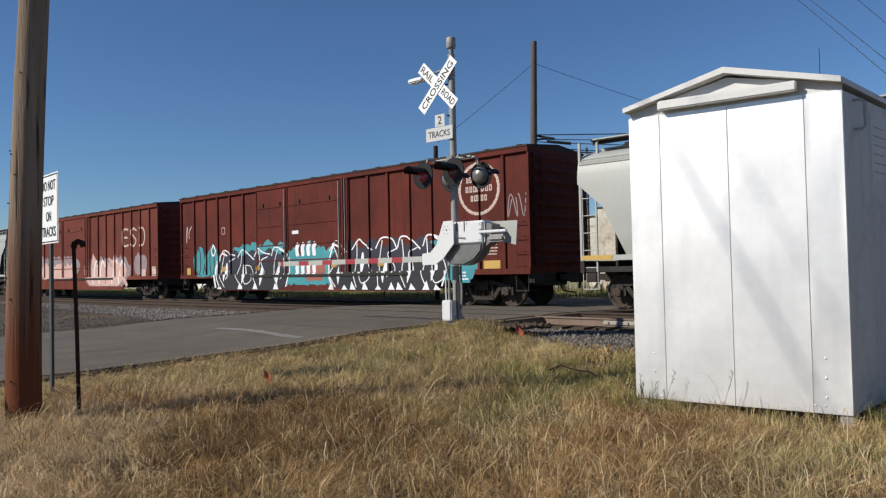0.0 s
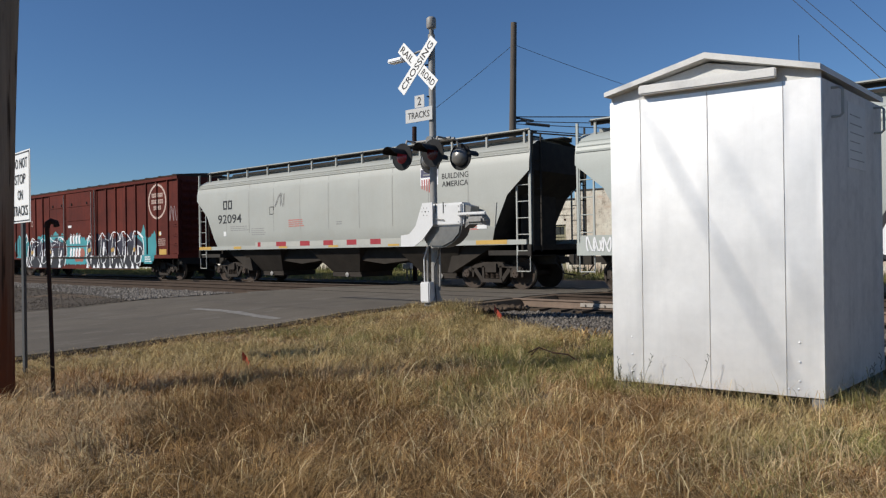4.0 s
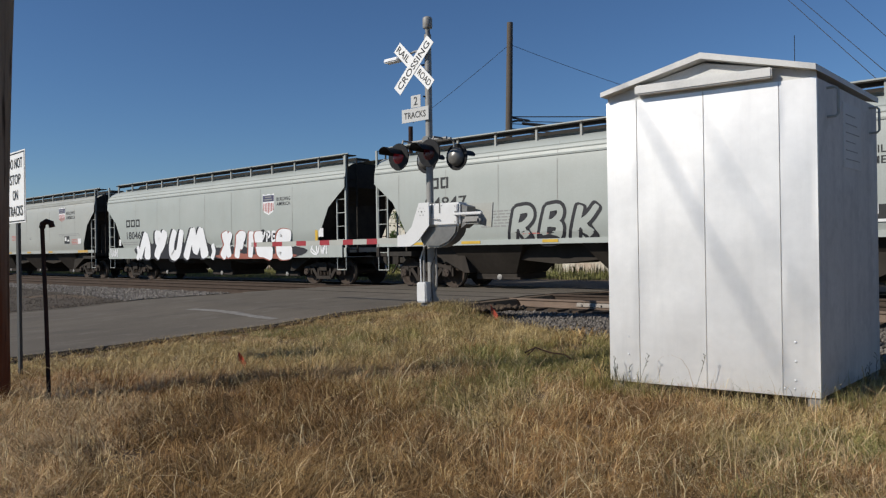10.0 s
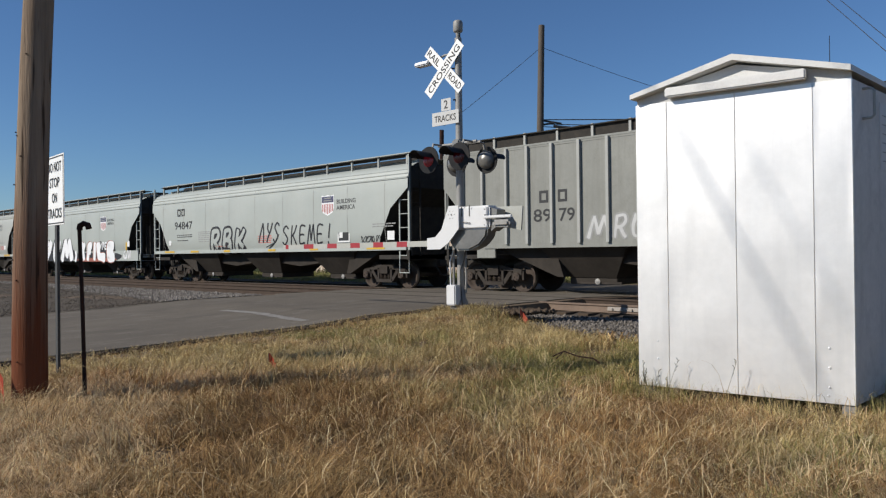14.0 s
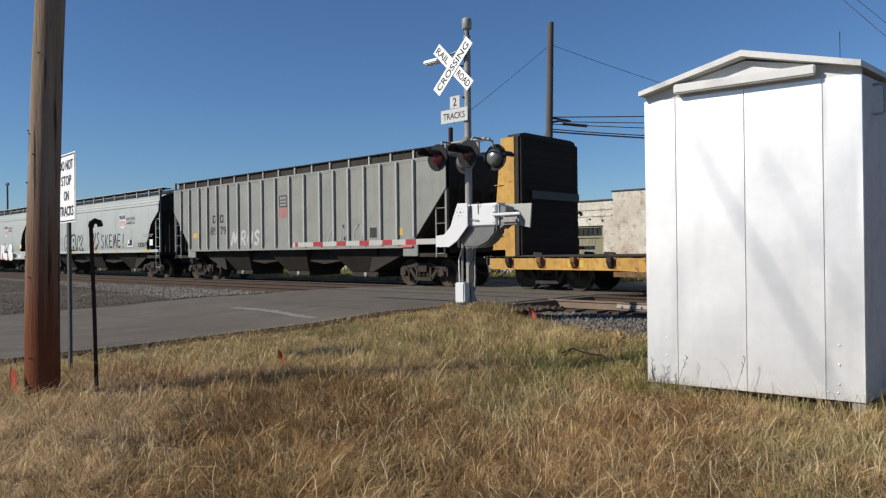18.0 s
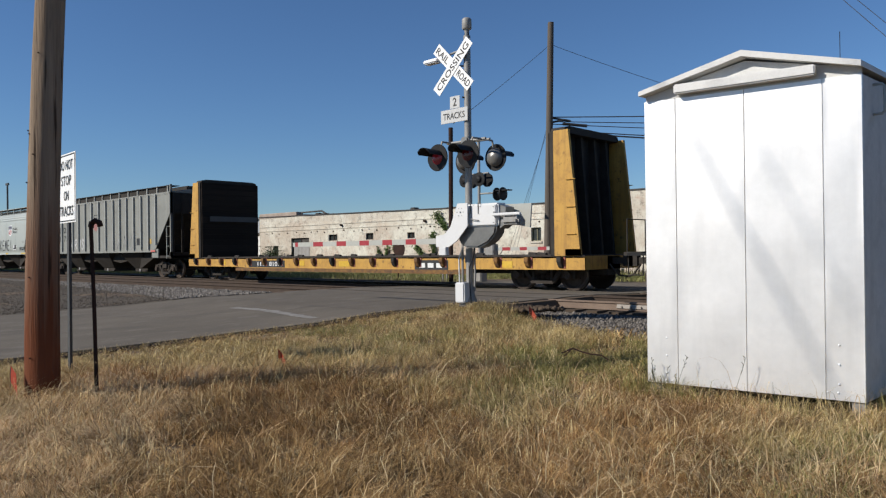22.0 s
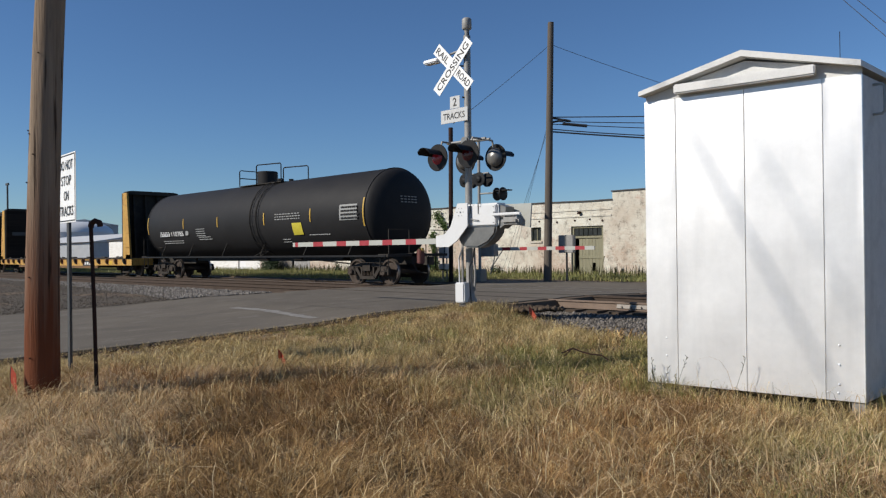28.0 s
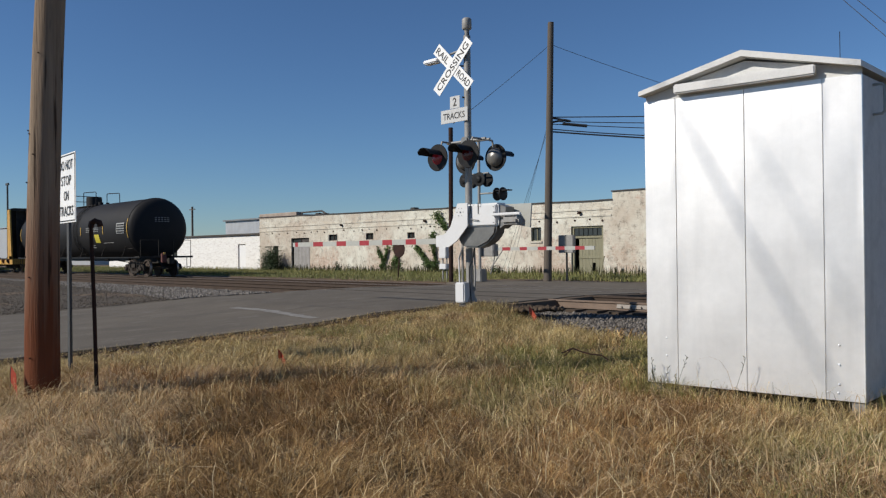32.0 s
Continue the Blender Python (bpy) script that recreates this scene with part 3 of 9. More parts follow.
M['metalshed'] = surface("grey_sheet_metal", (0.40, 0.41, 0.42), (0.48, 0.49, 0.5), 1.5, 0.5, 0.3, bump=0.1, streak=0.2)
M['glass'] = surface("dusty_dark_glass", (0.03, 0.035, 0.035), (0.05, 0.055, 0.05), 4, 0.2, bump=0.02)
M['darkleaf'] = surface("dark_bush_leaf", (0.028, 0.05, 0.014), (0.05, 0.08, 0.024), 4, 0.65, bump=0.0, island=0.5)
M['leaf'] = surface("vine_leaf", (0.075, 0.125, 0.028), (0.12, 0.18, 0.045), 4, 0.6, bump=0.0, island=0.45)
M['vergegrass'] = grass_material("verge_grass_blades", [(0.122, 0.1525, 0.0427), (0.2196, 0.2318, 0.0732), (0.366, 0.3355, 0.1342), (0.1708, 0.1952, 0.0549), (0.488, 0.4392, 0.2074)], (0.3172, 0.2867, 0.1098), (0.1464, 0.183, 0.0549))
M['darkweeds'] = grass_material("dark_weed_stalks", [(0.035, 0.045, 0.016), (0.07, 0.075, 0.03), (0.12, 0.10, 0.05), (0.05, 0.055, 0.02)], (0.06, 0.06, 0.025), (0.09, 0.08, 0.035))
M['grass'] = grass_material("dry_grass_blades", [(0.2958, 0.2065, 0.08519), (0.4927, 0.3561, 0.1515), (0.6895, 0.5313, 0.2449), (0.3692, 0.2761, 0.1112), (0.9, 0.7517, 0.4224)], (0.5171, 0.3515, 0.1515), (0.4438, 0.3619, 0.142))
M['russet'] = grass_material("russet_grass_blades", [(0.218, 0.1057, 0.0399), (0.3665, 0.2004, 0.077), (0.5038, 0.2996, 0.1206), (0.2644, 0.1374, 0.0501), (0.7107, 0.4741, 0.2171)], (0.2979, 0.1531, 0.05752), (0.4361, 0.2848, 0.1095))
M['brown'] = grass_material("brown_dead_blades", [(0.1689, 0.0911, 0.03686), (0.3052, 0.1813, 0.07373), (0.4885, 0.3052, 0.1269), (0.213, 0.125, 0.04915), (0.7936, 0.5407, 0.2417)], (0.2611, 0.1382, 0.0553), (0.3676, 0.2437, 0.09321))
M['tan'] = grass_material("bleached_tan_blades", [(0.445, 0.29, 0.150), (0.65, 0.455, 0.248), (0.83, 0.615, 0.365), (0.53, 0.36, 0.188), (0.89, 0.775, 0.485)], (0.59, 0.375, 0.205), (0.66, 0.485, 0.258))
M['deadstalk'] = grass_material("dark_dead_stalks", [(0.07, 0.045, 0.022), (0.12, 0.08, 0.038), (0.18, 0.125, 0.06)], (0.10, 0.065, 0.03), (0.14, 0.10, 0.045))
M['straw'] = grass_material("pale_straw_stalks", [(0.578, 0.427, 0.200), (0.756, 0.582, 0.304), (0.892, 0.728, 0.424)], (0.683, 0.504, 0.240), (0.788, 0.611, 0.320))
M['greengrass'] = grass_material("green_grass_blades", [(0.1713, 0.1728, 0.04959), (0.2738, 0.2569, 0.08265), (0.4568, 0.3877, 0.1488), (0.2168, 0.2148, 0.06612), (0.6165, 0.5252, 0.2424)], (0.3881, 0.316, 0.1157), (0.1945, 0.2035, 0.0573))

# ---------------- the ground and the tracks ----------------
YN, YF = 14.30, 18.57                  # centre lines of the near and the far track
ZN, ZF = 0.085, 0.0                    # tops of their rails
ROAD_L, ROAD_R = -17.0, -9.95


def road_z(y):
    return float(np.interp(y, [-60, 3, 5, 7.4, 9, 11.5, 13.4, 15.2, 17.7, 19.4, 22, 26, 90], [-.09, -.07, -.05, 0, .08, .09, .085, .085, 0, 0, -.04, -.05, -.05]))


def ground_z(x, y):
    z = road_z(y) - 0.02
    if x < ROAD_R and x > ROAD_L:
        z -= 0.09
    if 11.6 < y < 21.2 and not ROAD_L - 1 < x < ROAD_R + 0.8:
        z = -0.34
    if x > -8.4 and 9.2 - min(0.0, (x + 5) * .35) < y < 21.2:
        z = -0.34
    elif x > -9 and y < 11.6:
        z = min(z, 0.0) + 0.06 * math.exp(-((x + 9) ** 2) / 3 - ((y - 10.3) ** 2) / 5) + (0.07 if y > 8 else 0) * max(0.0, 1 - (x + 9) / 3)
        z -= 0.09 * float(np.interp(x, [-6, -3], [0, 1]))
    if ROAD_R <= x < -8.2 and y < 11:
        z -= .035 * float(np.interp(x, [ROAD_R, -9.2, -8.2], [1, .8, 0]))
    d = math.hypot(x, y)
    return z + (0.03 * noise.noise((x * 0.6, y * 0.6, 0)) if d < 60 and y < 11.6 else 0) - float(np.interp(d, [80, 400], [0, 1.2]))


def steps(*runs):
    out = []
    for a, b, n in runs:
        out += [a + (b - a) * i / n for i in range(n)]
    return out + [runs[-1][1]]


gx = steps((-2500, -300, 4), (-300, -70, 8), (-70, -18, 26), (-18, -8, 40), (-8, 6, 34), (6, 60, 12), (60, 300, 6), (300, 2500, 4))
gy = steps((-2500, -200, 4), (-200, -20, 6), (-20, 0, 8), (0, 12, 36), (12, 22, 16), (22, 40, 10), (40, 300, 8), (300, 2500, 5))
vv = [(x, y, ground_z(x, y)) for y in gy for x in gx]
nx = len(gx)
ff = [(j * nx + i, j * nx + i + 1, (j + 1) * nx + i + 1, (j + 1) * nx + i) for j in range(len(gy) - 1) for i in range(nx - 1)]
ground = part("ground", mesh_from(vv, ff, "ground"), M['soil'], smooth=True)
tagged(ground, "dry brown soil under the grass", "ground", kind="structure")


def strip(name, x_of, ys, zof, thick, material, label, category, xn=10):
    """A paved strip along y with ragged edges and a real thickness."""
    top, n = [], xn + 1
    for y in ys:
        a, b = x_of(y)
        top += [(a + (b - a) * i / xn, y, zof(y)) for i in range(n)]
    fs = [(j * n + i, j * n + i + 1, (j + 1) * n + i + 1, (j + 1) * n + i) for j in range(len(ys) - 1) for i in range(xn)]
    k = len(top)
    edge = [j * n for j in range(len(ys))]
    edge2 = [j * n + xn for j in range(len(ys))]
    allv = top + [(x, y, z - thick) for x, y, z in top]
    for e in (edge, edge2):
        fs += [(a, b, b + k, a + k) for a, b in zip(e[:-1], e[1:])]
    fs += [(i, i + 1, i + 1 + k, i + k) for i in range(xn)]
    o = (len(ys) - 1) * n
    fs += [(o + i, o + i + 1, o + i + 1 + k, o + i + k) for i in range(xn)]
    bm = bmesh.new()
    bm.from_mesh(mesh_from(allv, fs))
    ob = part(name, bm, material)
    return tagged(ob, label, category, kind="structure")


strip("road", lambda y: (ROAD_L + 0.07 * noise.noise((3.3, y * 1.7, 0)) + 0.05 * noise.noise((3.3, y * 6, 2)) - (0.5 if 12 < y < 20.7 else 0),
                                ROAD_R + 0.08 * noise.noise((9.1, y * 1.5, 0)) + 0.06 * noise.noise((9.1, y * 5, 2)) + (0.45 if 12 < y < 20.7 else 0)),
             steps((-60, 0, 20), (0, 13, 60), (13, 21, 24)), road_z, 0.1, M['asphalt'], "worn grey asphalt road over the level crossing", "road")
strip("pavement", lambda y: (-19.5, 40.0), steps((21.01, 24.8, 8)), lambda y: -0.035 - 0.01 * (y - 21), 0.06, M['asphalt'], "grey asphalt street along the old brick building", "street", 30)


def bed_z(y):
    return float(np.interp(y, [8.6, 9.3, 10.3, 12.2, 12.7, 13.35, 13.6, 15.7, 16.5, 17.2, 20.0, 20.9], [-.36, -.2, -.15, -.15, -.14, -.14, -.085, -.085, -.2, -.165, -.165, -.21]))


for x0, x1, nm in ((ROAD_R + 0.35, 60.0, "east"), (-260.0, ROAD_L - 0.42, "west")):
    ys = steps((8.6 if nm == "east" else 11.2, 20.95, 48))
    xs = steps((x0, x1, 60))
    bv = [(x, y, bed_z(y) + 0.02 * noise.noise((x * 2, y * 2, 4))) for y in ys for x in xs]
    k = len(xs)
    bf = [(j * k + i, j * k + i + 1, (j + 1) * k + i + 1, (j + 1) * k + i) for j in range(len(ys) - 1) for i in range(k - 1)]
    tagged(part("ballast_bed", mesh_from(bv, bf), M['bed'], smooth=True), "grey crushed-stone track bed", "track bed", kind="structure")
# dusty gravel lot beside the road
lot = [(x, y, road_z(y) - 0.012 + 0.015 * noise.noise((x, y, 7))) for y in steps((2.0, 11.6, 16)) for x in steps((-70, -26, 8), (-26, -16.96, 14))]
k = 23
tagged(part("gravel_lot", mesh_from(lot, [(j * k + i, j * k + i + 1, (j + 1) * k + i + 1, (j + 1) * k + i) for j in range(16) for i in range(k - 1)]), M['gravel'], smooth=True),
       "dark dusty gravel lot beside the road", "gravel", kind="structure")

RAILP = [(-.07, -.172), (.07, -.172), (.07, -.162), (.012, -.14), (.009, -.05), (.036, -.036), (.036, -.006), (.03, 0), (-.03, 0), (-.036, -.006), (-.036, -.036), (-.009, -.05), (-.012, -.14), (-.07, -.162)]
for yc, zt in ((YN, ZN), (YF, ZF)):
    track = thing("railway_track", pose(0, yc, zt), "rusty steel rails on dark wooden ties" if yc == YN else "steel rails with worn bright heads on dark ties", "railway track", "the two tracks")
    for s in (-1, 1):
        bm = bmesh.new()
        east = yc == YN and s == -1
        slab(bm, [(s * .7525 + u, v) for u, v in RAILP], -260, -10.3 if east else 60, 'x')
        r = part("rail", bm, M['rail'], track)
        if east:
            bm = bmesh.new()
            slab(bm, [(s * .7525 + u, v) for u, v in RAILP], -10.295, 60, 'x')
            part("rail", bm, M['railtan'], track, "tan rusted rail length")
        bm = bmesh.new()
        slab(bm, [(s * .7525 + u, v) for u, v in ((-.03, .0), (.03, .0), (.027, .003), (-.027, .003))], -260, 60, 'x')
        part("rail_head", bm, M['shine'] if yc == YF else M['rail'], r)
    if yc == YN:
        for xj in (-7.75, 2.0):
            bm = bmesh.new()
            slab(bm, [(-.7525 - u, v) for u, v in ((.012, -.14), (.05, -.13), (.04, -.09), (.03, -.055), (.012, -.05))], xj, xj + .9, 'x')
            for q in range(4):
                rod(bm, (xj + .12 + q * .22, -.7525 - .03, -.095), (xj + .12 + q * .22, -.7525 - .075, -.095), .02, seg=6)
            part("joint_bar", bm, M['jointbar'], track, "pale bolted joint bar")
    proto = None
    xs = [x for x in steps((-9.1, 14, 44))] + [x for x in steps((-60, -17.6, 78))]
    for x in xs:
        if proto is None:
            bm = box(-.115, .115, -1.28, 1.28, -.172 - .17, -.172)
            proto = part("tie", bm, M['tie'], track)
            proto.location.x = x
        else:
            t2 = proto.copy()
            scene.collection.objects.link(t2)
            t2.location.x = x + random.uniform(-.03, .03)

# white stop line, dark patches of sealed cracks
sl = thing("stop_line", pose(0, 0, 0), "worn white stop line painted on the asphalt", "road marking")
bm = bmesh.new()
for i in range(12):
    a, b = -13.7 + i * .27, -13.7 + (i + 1) * .27
    w = .095 + .05 * noise.noise((i * .7, 1, 1))
    y0 = 8.2 + .05 * math.sin(i * .5) - .0024 * i * i
    vs = [bm.verts.new((x, y, road_z(y) + .005)) for x, y in ((a, y0 - w), (b, y0 - w), (b, y0 + w), (a, y0 + w))]
    bm.faces.new(vs)
part("paint", bm, M['linepaint'], sl)
rnd = random.Random(5)
for k in range(4):
    cr = thing("crack_seal", pose(0, 0, 0), "black tar seam over a crack in the asphalt", "tar seam", "seams in the road")
    bm = bmesh.new()
    x, y = rnd.uniform(-16.5, -11), rnd.uniform(3.5, 11)
    ang = rnd.choice((0.1, 1.5)) + rnd.uniform(-.2, .2)
    prev = None
    for i in range(22):
        x += .16 * math.cos(ang)
        y += .16 * math.sin(ang)
        ang += rnd.uniform(-.25, .25)
        if not ROAD_L + .2 < x < ROAD_R - .2 or y > 12:
            break
        w = rnd.uniform(.004, .01)
        nrm = Vector((-math.sin(ang), math.cos(ang), 0)) * w
        z = road_z(y) + .004
        cur = [bm.verts.new((x + nrm.x, y + nrm.y, z)), bm.verts.new((x - nrm.x, y - nrm.y, z))]
        if prev:
            bm.faces.new((prev[0], prev[1], cur[1], cur[0]))
        prev = cur
    part("tar", bm, M['black'], cr)
# dark strips on the asphalt stand for the shade inside the flangeways
for yc in (YN, YF):
    for s in (-1, 1):
        fw = thing("flangeway", pose(0, 0, 0), "dark strip for the shaded flangeway gap beside the rail", "flangeway", "flangeways of the crossing")
        y0 = yc + s * .7525 - s * .075
        part("gap", box(-17.4, -9.6, y0 - .032, y0 + .032, road_z(y0) - .05, road_z(y0) + .004), M['under'], fw)

# crushed stones on the bed
rng = np.random.default_rng(3)
stone_v = 1.18 * np.array([(1, 0, 0), (0, 1, 0), (-1, 0, 0), (0, -1, 0), (0, 0, 1), (0, 0, -1)], float)
stone_f = np.array([(0, 1, 4), (1, 2, 4), (2, 3, 4), (3, 0, 4), (1, 0, 5), (2, 1, 5), (3, 2, 5), (0, 3, 5)])


def stones(name, n, sample, size, label, material=None, clear=.35, zof=None):
    px, py = sample(n)
    keep = ~((np.abs(px - (ROAD_L + ROAD_R) / 2) < (ROAD_R - ROAD_L) / 2 + clear))
    px, py = px[keep], py[keep]
    n = len(px)
    sc = rng.uniform(size[0], size[1], (n, 1, 1)) * rng.uniform(.6, 1.3, (n, 1, 3))
    v = stone_v[None] * (1 + rng.uniform(-.22, .22, (n, len(stone_v), 1))) * sc
    a = rng.uniform(0, 6.28, n)
    ca, sa = np.cos(a)[:, None], np.sin(a)[:, None]
    x = v[:, :, 0] * ca - v[:, :, 1] * sa + px[:, None]
    y = v[:, :, 0] * sa + v[:, :, 1] * ca + py[:, None]
    zb = np.array([zof(q) if zof else bed_z(q) if q > 11.6 or xq > -10 else road_z(q) - .01 for xq, q in zip(px, py)]) + sc[:, 0, 2] * .35
    z = v[:, :, 2] + zb[:, None]
    co = np.stack([x, y, z], -1).reshape(-1, 3)
    tri = (stone_f[None] + (np.arange(n) * len(stone_v))[:, None, None]).reshape(-1, 3)
    return tagged(part(name, quick_mesh(name, co, tri), material or M['stone']), label, "ballast", kind="stuff")


stones("ballast_stones", 17000, lambda n: (rng.uniform(-9.0, 4, n), 8.9 + rng.random(n) * 3.9), (.014, .034), "loose grey crushed stones beside the near track", M['darkstone'])
stones("ballast_stones", 11000, lambda n: (rng.uniform(-9.3, 4, n), rng.uniform(13.6, 19.5, n)), (.016, .036), "loose grey crushed stones between the tracks")
stones("ballast_stones", 15000, lambda n: (lambda x: (x, (lambda lo: lo + rng.random(n) * (13.0 - lo))(np.clip(8.9 + .14 * (-19 - x), 8.7, 10.8))))(-17.35 - 26 * rng.power(.7, n)), (.012, .03), "pale crushed stones along the near track")
stones("lot_pebbles", 14000, lambda n: (lambda q: (-17.4 - q * 24, 4.5 + rng.random(n) * 7.2))(rng.power(.75, n)), (.006, .019), "dark loose pebbles strewn over the gravel lot", M['lotstone'])
stones("asphalt_crumbs", 2600, lambda n: (ROAD_R + rng.normal(.04, .07, n), 1.0 + rng.random(n) * 10.4), (.008, .03), "dark crumbs along the broken asphalt edge", M['tie'], -.4, lambda q: road_z(q) - .045)

stones("edge_rubble", 900, lambda n: (rng.uniform(-9.45, -7.9, n), rng.normal(11.25, .28, n)), (.015, .05), "dark broken asphalt rubble beside the crossing", M['tie'], -.6, lambda q: road_z(q) - .03 - .08 * max(0, q - 11.3))


# ---------------- grass ----------------
def blades(name, px, py, pz, hgt, wid, lean, material, label):
    """Grass blades of two bent segments each, standing at the given places."""
    n = len(px)
    a = rng.uniform(0, 6.283, n)
    d = np.stack([np.cos(a), np.sin(a)], 1)
    b = rng.uniform(0, 6.283, n)
    wv = np.stack([np.cos(b), np.sin(b)], 1) * wid[:, None]
    base = np.stack([px, py, pz], 1)
    mid = base.copy()
    mid[:, :2] += d * (lean * hgt * .35)[:, None]
    mid[:, 2] += hgt * .62
    tip = base.copy()
    tip[:, :2] += d * (lean * hgt * 1.05)[:, None]
    tip[:, 2] += hgt * np.clip(1.05 - lean * .45, .12, 1)
    w3 = np.concatenate([wv, np.zeros((n, 1))], 1)
    co = np.stack([base - w3, base + w3, mid - w3 * .75, mid + w3 * .75, tip], 1).reshape(-1, 3)
    tri = (np.array([[0, 1, 3], [0, 3, 2], [2, 3, 4]])[None] + (np.arange(n) * 5)[:, None, None]).reshape(-1, 3)
    me = quick_mesh(name, co, tri)
    return tagged(part(name, me, material), label, "grass", kind="stuff")


def lay(px, py):
    return np.array([ground_z(x, y) for x, y in zip(px, py)])


def in_field(px, py):
    ok = (px > ROAD_R + .05 + .1 * np.sin(py * 3)) & (py < np.interp(px, [-9.4, -8.4, -7, -5, 2], [11.2, 10.5, 9.4, 8.7, 8.5]) + .15 * np.sin(px * 1.7))
    u, w = (px + 3.128) * .9945 + (py - 5.995) * .1045, -(px + 3.128) * .1045 + (py - 5.995) * .9945
    ok &= ~((u > -.05 + .17 * w) & (u < 1.72 + .17 * w) & (w > -.05) & (w < 1.75))
    f, l = -px * .683 + py * .730, px * .730 + py * .683
    return ok & (f > 2.9) & (np.abs(l) < .7 * f + .3)


def field(n):
    px = np.empty(0)
    py = np.empty(0)
    while len(px) < n:
        f = 2.9 + 11.7 * rng.random(n) ** 1.3
        l = rng.uniform(-.72, .72, n) * f
        x, y = -f * .683 + l * .730, f * .730 + l * .683
        ok = in_field(x, y)
        px, py = np.concatenate([px, x[ok]]), np.concatenate([py, y[ok]])
    return px[:n], py[:n]


def clump(px, py, s):
    return np.array([noise.noise((x * s, y * s, 11.0)) for x, y in zip(px, py)])


def tussocks(name, cx, cy, per, hgt, wid, material, label, mat=0.0, curl=(.35, 1.9), lift=.012, coil=False):
    """Tufts of thin arching blades that fan out from their roots; mat lays them over in swirls."""
    n = len(cx) * per
    r = np.abs(rng.normal(0, .055, n))
    a = rng.uniform(0, 6.283, n)
    px, py = np.repeat(cx, per) + r * np.cos(a), np.repeat(cy, per) + r * np.sin(a)
    ok = in_field(px, py)
    px, py, a = px[ok], py[ok], a[ok] + rng.normal(0, .7, ok.sum())
    n = len(px)
    if mat:
        lie = np.array([6.0 * noise.noise((x * .9, y * .9, 21.0)) + 2.4 * noise.noise((x * 2.6, y * 2.6, 5.0)) for x, y in zip(cx, cy)])
        lie = np.repeat(lie, per)[ok] + rng.normal(0, .55, n)
        a = np.where(rng.random(n) < mat, lie, a)
    th = np.repeat(rng.uniform(.6, 1.25, len(cx)), per)[ok]
    h = rng.uniform(hgt[0], hgt[1], n) * th * np.interp(px - ROAD_R, [0, .5, 1.4, 3.0], [.3, .5, .75, 1.0])
    far = 1 + np.hypot(px, py) * .07
    h *= 1 + .3 * np.exp(-((np.hypot(px, py) - 7.2) / 1.6) ** 2) * (px < -4.2)
    w = rng.uniform(wid[0], wid[1], n) * far
    bend = rng.uniform(curl[0], curl[1], n)
    d = np.stack([np.cos(a), np.sin(a), np.zeros(n)], 1)
    b = a + 1.57 + rng.normal(0, .6, n)
    wv = np.stack([np.cos(b) * w, np.sin(b) * w, np.zeros(n)], 1)
    p0 = np.stack([px, py, lay(px, py) - .01], 1)
    rows_ = []
    up = np.array([0, 0, 1.0])
    p = p0
    ang = np.abs(rng.normal(.2 + .55 * mat, .4, n))
    fr = (0, .24, .2, .17, .15, .13, .11) if coil else (0, .36, .36, .28)
    last = len(fr) - 1
    turn = bend * (3 / last)
    for k, f in enumerate(fr):
        if k:
            p = p + h[:, None] * f * (d * np.sin(ang)[:, None] + up * np.cos(ang)[:, None])
            p[:, 2] = np.maximum(p[:, 2], p0[:, 2] + lift)
            ang = np.minimum(ang + turn * (.75 + .25 * k), 3.6 if coil else 2.2)
            if coil:
                side = rng.normal(0, .25, n)
                d = np.stack([d[:, 0] - d[:, 1] * side, d[:, 1] + d[:, 0] * side, d[:, 2]], 1)
        rows_.append(p)
    co = []
    for k in range(last):
        wk = wv * (1 - .5 * (k / last) ** 1.5)
        co += [rows_[k] - wk, rows_[k] + wk]
    co = np.stack(co + [rows_[last]], 1).reshape(-1, 3)
    quads = []
    for k in range(last - 1):
        a0 = 2 * k
        quads += [[a0, a0 + 1, a0 + 3], [a0, a0 + 3, a0 + 2]]
    quads.append([2 * last - 2, 2 * last - 1, 2 * last])
    tri = (np.array(quads)[None] + (np.arange(n) * (2 * last + 1))[:, None, None]).reshape(-1, 3)
    return tagged(part(name, quick_mesh(name, co, tri), material), label, "grass", kind="stuff")


tx, ty_ = field(17500)
zn = clump(tx, ty_, .55) + .45 * clump(tx + 40, ty_, 1.6)
bare = clump(tx + 7, ty_ - 5, 1.9)
keep = bare > -.30 + rng.normal(0, .08, len(tx))
tx, ty_, zn = tx[keep], ty_[keep], zn[keep]
fwd, lat = -tx * .683 + ty_ * .730, tx * .730 + ty_ * .683


def near_spot(l, f, wl, wf):
    return np.exp(-((lat - l) / wl) ** 2 - ((fwd - f) / wf) ** 2)


fz = rng.normal(0, .16, len(tx))
w_brown = zn * .7 + .95 * near_spot(-1.2, 5.6, 1.5, 1.4) + 1.1 * near_spot(-.2, 4.0, 1.5, 1.2) + .35 * near_spot(1.2, 5.3, 1.2, .9) - .35 * (fwd > 7.6)
w_tan = zn * .6 + 1.05 * near_spot(-2.6, 5.0, 1.0, 2.0) + .4 * near_spot(-.6, 7.2, 1.2, .5) + .3 * near_spot(2.3, 4.2, .8, .8)
w_russet = zn * .8 + .75 * near_spot(.7, 4.7, 1.0, 1.4) + .45 * near_spot(-1.9, 6.6, 1.5, 1.2) + .3 * near_spot(1.0, 4.6, 1.6, 1.2) - .2 * (fwd > 8.5)
